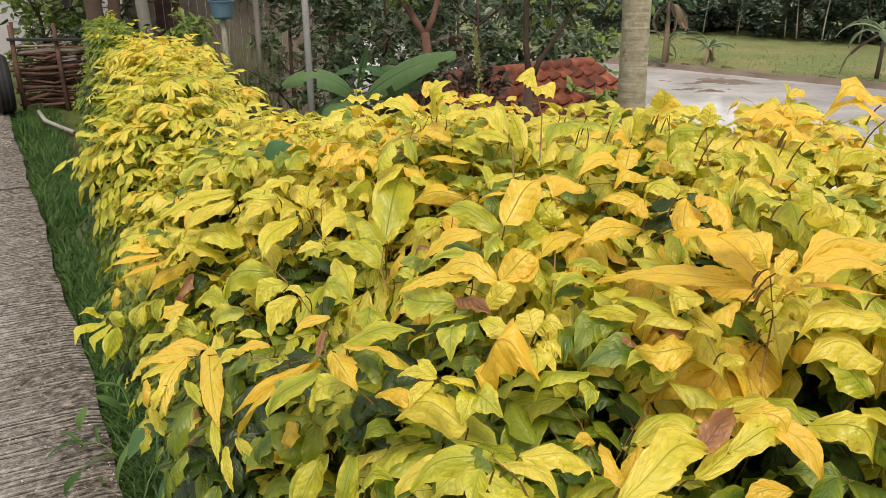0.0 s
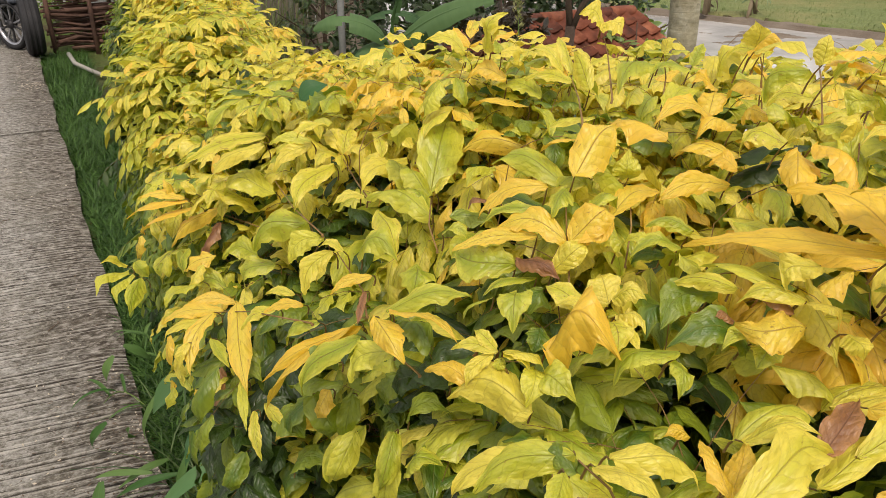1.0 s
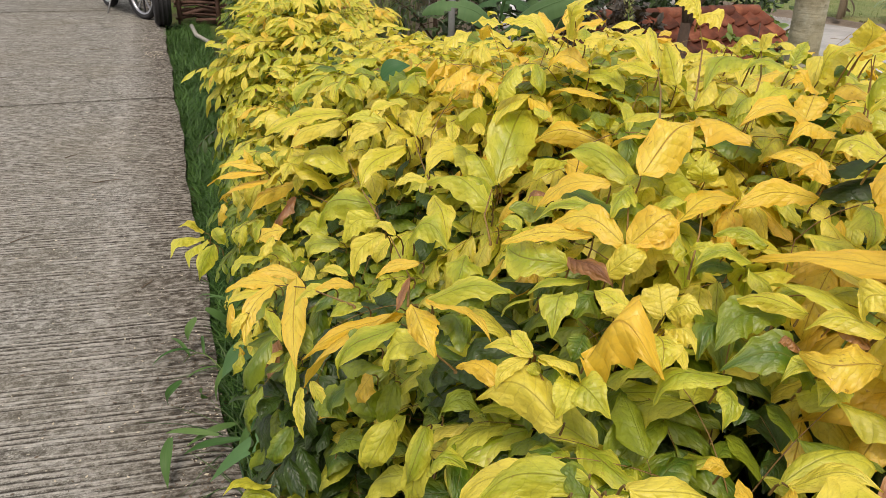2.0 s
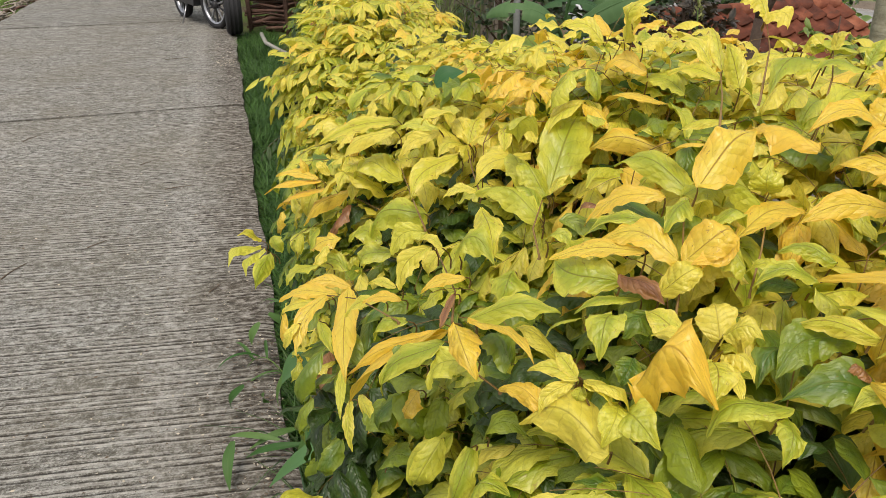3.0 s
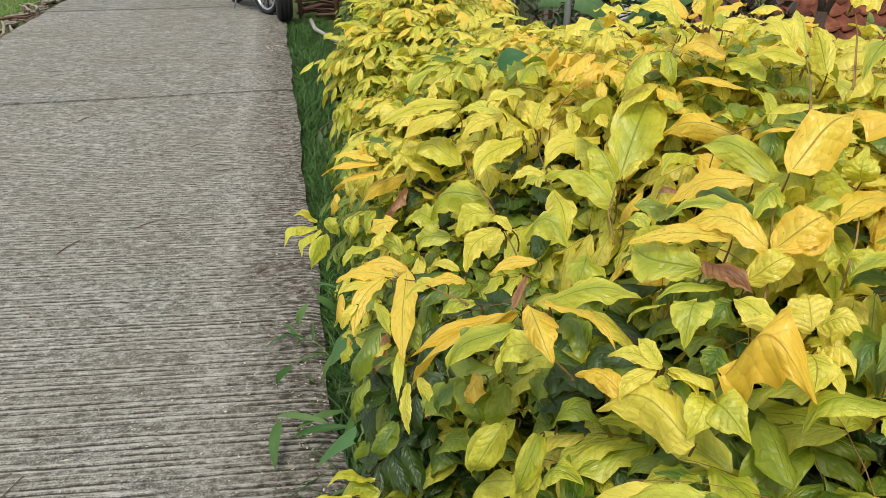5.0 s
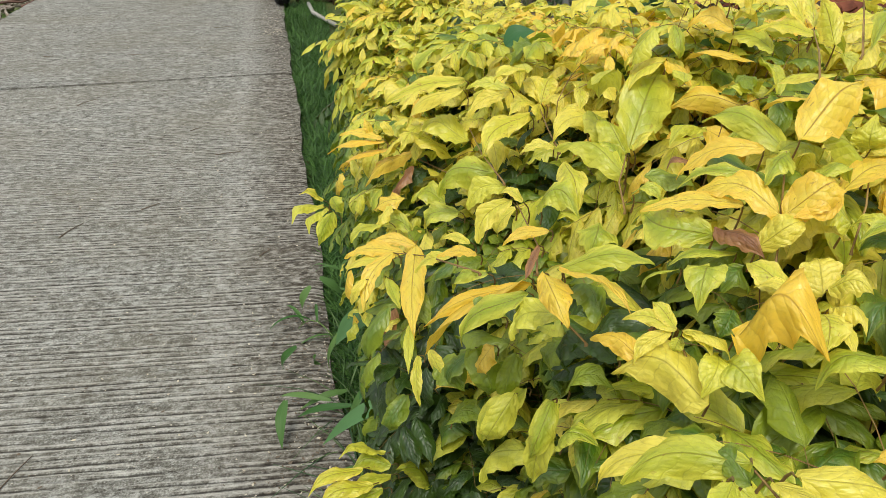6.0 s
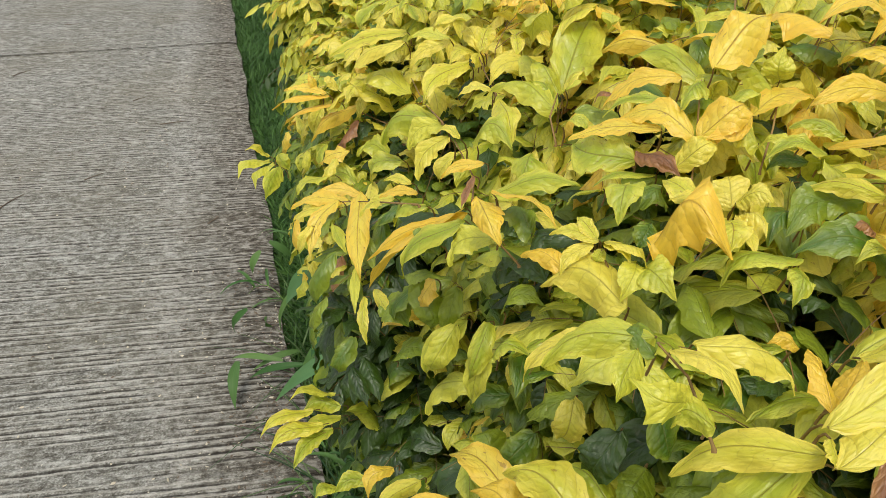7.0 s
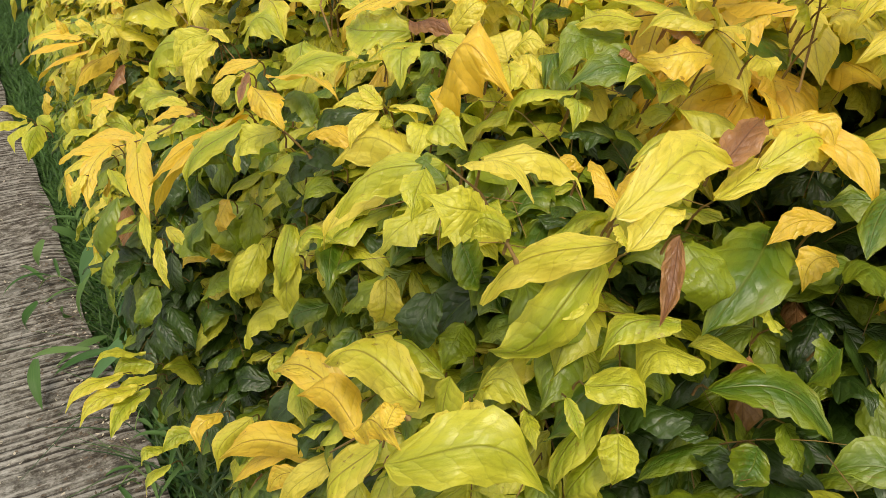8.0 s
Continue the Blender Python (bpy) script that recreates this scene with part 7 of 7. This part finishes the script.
def seed_spike(at, height, seed):
    """A tall weed ending in a pale upright spike of small seeds."""
    r = random.Random(seed)
    w = thing("spike_weed", at, "tall weed with a pale green upright seed spike", "weed")
    k = np.linspace(0, 1, 9)
    line = np.stack([-0.06 * k ** 3, 0.03 * k, height * k], 1)
    part("stalk", tube("stalk", line, np.linspace(0.006, 0.002, 9), 6, [STEM_GREEN]), None, w)
    seeds = []
    for _ in range(230):
        f = 1 - abs(r.gauss(0, 0.13))
        a = r.uniform(0, 6.28)
        q = 0.008 + 0.034 * min(1, (1 - f) * 5) * (0.4 + 0.6 * abs(math.sin(f * 40)))
        p = np.array((-0.06 * f ** 3 + math.cos(a) * q * r.random(), 0.03 * f + math.sin(a) * q * r.random(), height * f))
        seeds.append((leaf_frame(p, (math.cos(a), math.sin(a), 1.2), (math.cos(a), math.sin(a), 0.2), r.uniform(0.012, 0.024)), r.randrange(6), 0))
    tagged(part("seed_spike", leaf_mass("seed_spike", seeds, BROAD_SHAPES, [SPIKE], (0, 0, 0)), None, w), kind="stuff")
    for i in range(7):
        a = i * 2.4
        b = long_blade("blade", (0, 0, height * (0.35 + 0.05 * i)), (math.cos(a), math.sin(a)), 0.16, 0.03, 0.9, 1.6, WEED, "", "")
        b.parent = w


seed_spike((2.13, 4.56, -0.45), 1.66, 3)
woody("tree", (1.05, 10.9, -0.1), 5.5, 1.5, 0.15, 900, BUSHLEAF, BARK_DARK, 65, "tree with several thick dark trunks beyond the hedge", "tree", BROAD_SHAPES, 0.11, (0.1, 0.1), 0.5)
woody("tree", (1.28, 11.1, -0.1), 5.0, 1.4, 0.15, 700, BUSHLEAF, BARK_DARK, 66, "tree with several thick dark trunks beyond the hedge", "tree", BROAD_SHAPES, 0.08, (0.4, 0.1), 0.5)
woody("tree", (1.75, 11.4, -0.2), 5.0, 1.4, 0.15, 700, BUSHLEAF, BARK_GREY, 67, "tree with a pale grey leaning trunk beyond the hedge", "tree", BROAD_SHAPES, 0.09, (-0.35, 0.1), 0.5)


def palm(at, height, radius):
    """A straight ringed grey trunk with a crown of feathered fronds high above."""
    r = random.Random(2)
    p = thing("palm", at, "straight grey-green ringed palm trunk close behind the hedge", "palm")
    z = np.linspace(0, height, 130)
    rad = radius * (1.08 - 0.16 * z / height) * (1 + 0.018 * np.cos(z * 2 * np.pi / 0.145) ** 8)
    part("trunk", tube("trunk", np.stack([-0.035 * z / 2 + 0.01 * np.sin(z * 2), 0.01 * np.cos(z * 1.7), z], 1), rad, 20, [PALM_BARK]), None, p)
    for k in range(9):
        a, n = k * 0.698, 18
        t = np.linspace(0, 1, n)
        ang = 0.9 - 1.7 * t
        step = np.stack([np.cos(ang) * math.cos(a), np.cos(ang) * math.sin(a), np.sin(ang)], 1) * 1.7 / n
        mid = np.array((-0.035 * height / 2, 0, height)) + np.cumsum(step, axis=0)
        ch = [tube_arrays(mid, np.linspace(0.02, 0.004, n), 5)]
        for i in range(3, n):
            for sgn in (-1, 1):
                s = np.array((-math.sin(a), math.cos(a), 0)) * sgn
                q = mid[i] + s * 0.5 * math.sin(math.pi * (i + 2) / (n + 3)) + np.array((0, 0, -0.18)) + step[i] * 3
                d = unit(step[i]) * 0.018
                ch.append((np.array([mid[i] - d, mid[i] + d, q + d * 0.2, q - d * 0.2]), np.array([[0, 1, 2, 3]]), np.array([[0, 0], [1, 0], [1, 1], [0, 1.0]])))
        v, f, u = joined(ch)
        part("frond", grid_mesh("frond", v, f, u, [BANANA]), None, p)
    return p


def palm_bark():
    n = Net("lichened_palm_bark", 0.85, 0.25)
    co = n.coord()
    ring = n.noise(n.mapped(co, (2, 2, 26)), 1.0, 5, 0.6)
    lichen = n.noise(co, 9, 6, 0.65)
    base = n.ramp(n.math("ADD", n.math("MULTIPLY", ring, 0.5), n.math("MULTIPLY", n.noise(co, 30, 6, 0.7), 0.5)), [(0.36, (0.20, 0.18, 0.11)), (0.62, (0.40, 0.37, 0.26))])
    base = n.mix(n.ramp(lichen, [(0.5, 0.0), (0.64, 0.6)]), base, (0.46, 0.45, 0.36))
    base = n.mix(n.ramp(n.noise(co, 16, 4, 0.6), [(0.62, 0.0), (0.68, 0.55)]), base, (0.12, 0.10, 0.06))
    n.colour(base)
    n.bump(n.math("ADD", ring, lichen), 0.9, 0.010)
    return n.m


PALM_BARK = palm_bark()
palm((2.712, 4.05, -1.0), 6.0, 0.068)

# ---- the low tiled shed ----
def shed():
    ridge_at, e = np.array((3.02, 7.30, 0.50)), unit((0.99, 0.09, 0))
    h = np.array((e[1], -e[0], 0))
    pitch = radians(29)
    s = h * math.cos(pitch) - UP * math.sin(pitch)
    nrm = np.cross(e, s)
    nrm = nrm if nrm[2] > 0 else -nrm
    sh = thing("shed", (4.4, 6.3, -1.3), "low shed with a mossy red clay tile roof", "shed")
    o = np.array((4.4, 6.3, -1.3))
    # one clay tile: a shallow pan rising into a rolled edge, with a thick lower lip
    tw, tl = 0.165, 0.19
    c = np.linspace(0, 1, 9)
    lift = np.where(c < 0.74, 0.008 * np.cos(c / 0.74 * np.pi * 2), 0.008 + 0.034 * np.sin((c - 0.74) / 0.26 * np.pi))
    verts, faces = [], []
    for yy, dz in ((0.0, 0.006), (tl * 1.16, 0.042)):
        for th in (0.0, -0.020):
            verts += [(x * tw * 1.06, yy, l + dz + th) for x, l in zip(c, lift)]
    n = 9
    for i in range(n - 1):
        faces += [(i, i + 1, 2 * n + i + 1, 2 * n + i), (n + i, 3 * n + i, 3 * n + i + 1, n + i + 1), (2 * n + i, 2 * n + i + 1, 3 * n + i + 1, 3 * n + i), (i, n + i, n + i + 1, i + 1)]
    faces += [(0, 2 * n, 3 * n, n), (n - 1, 2 * n - 1, 4 * n - 1, 3 * n - 1)]
    tile = grid_mesh("roof_tile", verts, faces, None, [TILE])
    rr = random.Random(6)
    roof = part("roof", box((3.1, 0.03, 2.0), (0, 0, 0)), WOOD_GREY, sh)
    cols, rows = 15, 9
    base = Matrix((( *e, 0), (*s, 0), (*nrm, 0), (0, 0, 0, 1))).transposed()
    mid = ridge_at + e * cols * tw / 2 + s * rows * tl / 2 - nrm * 0.03 - o
    me = roof.data
    me.transform(base @ Matrix.Diagonal((cols * tw / 3.1, rows * tl / 0.03, 0.02 / 2.0, 1)))
    me.transform(Matrix.Translation(Vector(mid)))
    for i in range(cols):
        for j in range(rows):
            p = ridge_at + e * (i * tw) + s * (j * tl) - o
            ob = new("roof_tile", tile)
            ob.parent = roof
            ob.matrix_basis = Matrix.Translation(Vector(p)) @ base @ pose(rr.uniform(-.006, .006), 0, rr.uniform(0, .006), rr.uniform(-1, 1), rr.uniform(-1, 1), rr.uniform(-1.2, 1.2))
    cap = lathe([(0.0, 0.0), (0.062, 0.0), (0.068, 0.02), (0.06, 0.33), (0.0, 0.33)], 12)
    cap_me = bpy.data.meshes.new("ridge_tile")
    cap.to_mesh(cap_me)
    cap.free()
    cap_me.materials.append(TILE)
    for i in range(8):
        p = ridge_at + e * (i * 0.305) + UP * 0.012 - o
        ob = new("ridge_tile", cap_me)
        ob.parent = roof
        ob.matrix_basis = Matrix.Translation(Vector(p)) @ Matrix(((*(-h), 0), (*UP, 0), (*e, 0), (0, 0, 0, 1))).transposed() @ pose(0, 0, 0, 0, rr.uniform(-1.5, 1.5), 0)
    back = part("roof", box((cols * tw, 1.9, 0.03)), WOOD_GREY, sh, "rear roof slope")
    e4 = -h * math.cos(pitch) - UP * math.sin(pitch)
    nb = np.cross(e, e4)
    nb = nb if nb[2] > 0 else -nb
    back.data.transform(Matrix(((*e, 0), (*e4, 0), (*nb, 0), (0, 0, 0, 1))).transposed())
    back.data.transform(Matrix.Translation(Vector(ridge_at + e * cols * tw / 2 + e4 * 0.95 - nb * 0.02 - o)))
    low = ridge_at + s * (rows * tl - 0.25)
    for q, name in ((low + e * 0.2, "wall"), (low + e * 0.2 - h * 3.0, "wall")):
        a, b = q - o, q + e * (cols * tw - 0.4) - o
        w = box((np.linalg.norm(b - a), 0.08, 1.45))
        wob = part(name, w, WOOD_GREY, sh, "grey plank wall")
        wob.matrix_basis = Matrix.Translation(Vector(((a + b) / 2)[:2]).to_3d() + Vector((0, 0, 0.45))) @ pose(0, 0, 0, 0, 0, math.degrees(math.atan2(e[1], e[0])))
    return sh


shed()


def hut(at, turn):
    """A plank hut in the yard: boards, a door opening, a blue plastic drum hung outside."""
    h = thing("hut", at, "old grey plank hut in the yard behind the bushes", "hut", turn=turn)
    r = random.Random(14)
    for k in range(26):
        part("plank", box((0.112, 0.025, 2.3 + r.uniform(-.04, .04)), (-1.5 + k * 0.118, r.uniform(-.006, .006), 1.15), 0.003), WOOD_GREY if r.random() < 0.7 else WOOD_RED, h)
    for y in (0.0, 2.6):
        for x in (-1.58, 1.58):
            part("corner_post", box((0.09, 0.09, 2.4), (x, y + 0.06, 1.2), 0.006), WOOD_GREY, h)
    part("side_wall", box((0.04, 2.5, 2.3), (-1.56, 1.35, 1.15)), WOOD_GREY, h)
    part("side_wall", box((0.04, 2.5, 2.3), (1.56, 1.35, 1.15)), WOOD_GREY, h)
    part("roof", box((3.8, 2.0, 0.05), (0, 0.45, 2.72), 0.0, (22, 0, 0)), WOOD_GREY, h)
    part("roof", box((3.8, 2.0, 0.05), (0, 2.2, 2.72), 0.0, (-22, 0, 0)), WOOD_GREY, h)
    return h


hut((3.3, 12.8, -0.75), -14)
drum = thing("drum", (2.55, 11.1, 0.88), "faded blue plastic tub on a pole stand", "tub")
part("tub", lathe([(0.0, 0.0), (0.11, 0.0), (0.125, 0.03), (0.14, 0.18), (0.15, 0.20), (0.135, 0.20), (0.12, 0.05), (0.0, 0.04)], 20), BLUE, drum)
part("stand", tube("stand", [(0, 0, -1.5), (0, 0, 0.0)], [0.04, 0.035], 8, [BARK_GREY]), None, drum)
tagged(part("rim", lathe([(0.14, 0.195), (0.16, 0.20), (0.16, 0.215), (0.138, 0.215)], 20), BLUE, drum))


def house(at, size, turn):
    h = thing("house", at, "pale plastered house half hidden by trees", "house", turn=turn)
    w, d, t = size
    part("wall", box((w, d, t), (0, 0, t / 2)), WALL_PALE, h)
    for x in (-w * 0.25, w * 0.25):
        win = part("window", box((0.9, 0.08, 1.1), (x, -d / 2 - 0.02, 1.5), 0.01), WOOD_GREY, h)
        part("pane", box((0.76, 0.02, 0.96), (x, -d / 2 - 0.065, 1.5)), PLASTIC, win)
    part("roof", box((w + 1, d * 0.62, 0.12), (0, -d * 0.27, t + 0.55), 0, (24, 0, 0)), TILE, h)
    part("roof", box((w + 1, d * 0.62, 0.12), (0, d * 0.27, t + 0.55), 0, (-24, 0, 0)), TILE, h)
    return h


house((2.6, 19.0, -0.4), (6.0, 5.0, 2.8), 6)

# ---- the wood beyond the field ----
# tree heights are cut down to fit the camera's view and the water's reflection
first = woody("forest_tree", (29.5, 21.5, -1.4), 2.7, 1.6, 0.24, 1500, WOODLAND, BARK_DARK, 91, "low dark woodland tree at the field edge", "tree", BROAD_SHAPES, 0.12, (0.2, 0.1), 0.22, "woodland trees", 12)
second = woody("forest_tree", (31.0, 18.0, -1.4), 2.4, 1.5, 0.22, 1400, WOODLAND, BARK_DARK, 92, "low dark woodland tree at the field edge", "tree", BROAD_SHAPES, 0.11, (-0.2, 0.2), 0.12, "woodland trees", 13)
pale = woody("forest_tree", (28.2, 19.8, -1.4), 3.2, 0.6, 0.25, 160, WOODLAND, BARK_GREY, 93, "thin pale-stemmed tree in front of the wood", "tree", BROAD_SHAPES, 0.035, (0.1, 0.0), 0.6, "pale-stemmed trees", 6)
r = random.Random(55)
for row in range(4):
    for k in range(17):
        y = -6 + k * 2.5 + r.uniform(-.7, .7)
        x = 29.6 - (y - 19.4) * 0.27 + row * 2.2 + r.uniform(-.6, .6)
        copy_thing(r.choice((first, second)), pose(x, y, -1.45, 0, 0, r.uniform(0, 360)))
for y in (21.6, 20.9, 18.6, 17.4, 16.9, 23.3, 14.8, 25):
    copy_thing(pale, pose(28.6 - (y - 19.4) * 0.27 + r.uniform(-.5, .5), y, -1.42, 0, 0, r.uniform(0, 360)))
for k in range(14):
    copy_thing(r.choice((first, second)), pose(9 + k * 1.9 + r.uniform(-.6, .6), 27 + r.uniform(-2, 2) + k * 0.1, -1.5, 0, 0, r.uniform(0, 360)))
for k in range(9):
    copy_thing(r.choice((first, second)), pose(-14 + k * 2.2 + r.uniform(-.6, .6), 36 + r.uniform(-2, 2), -0.7, 0, 0, r.uniform(0, 360)))
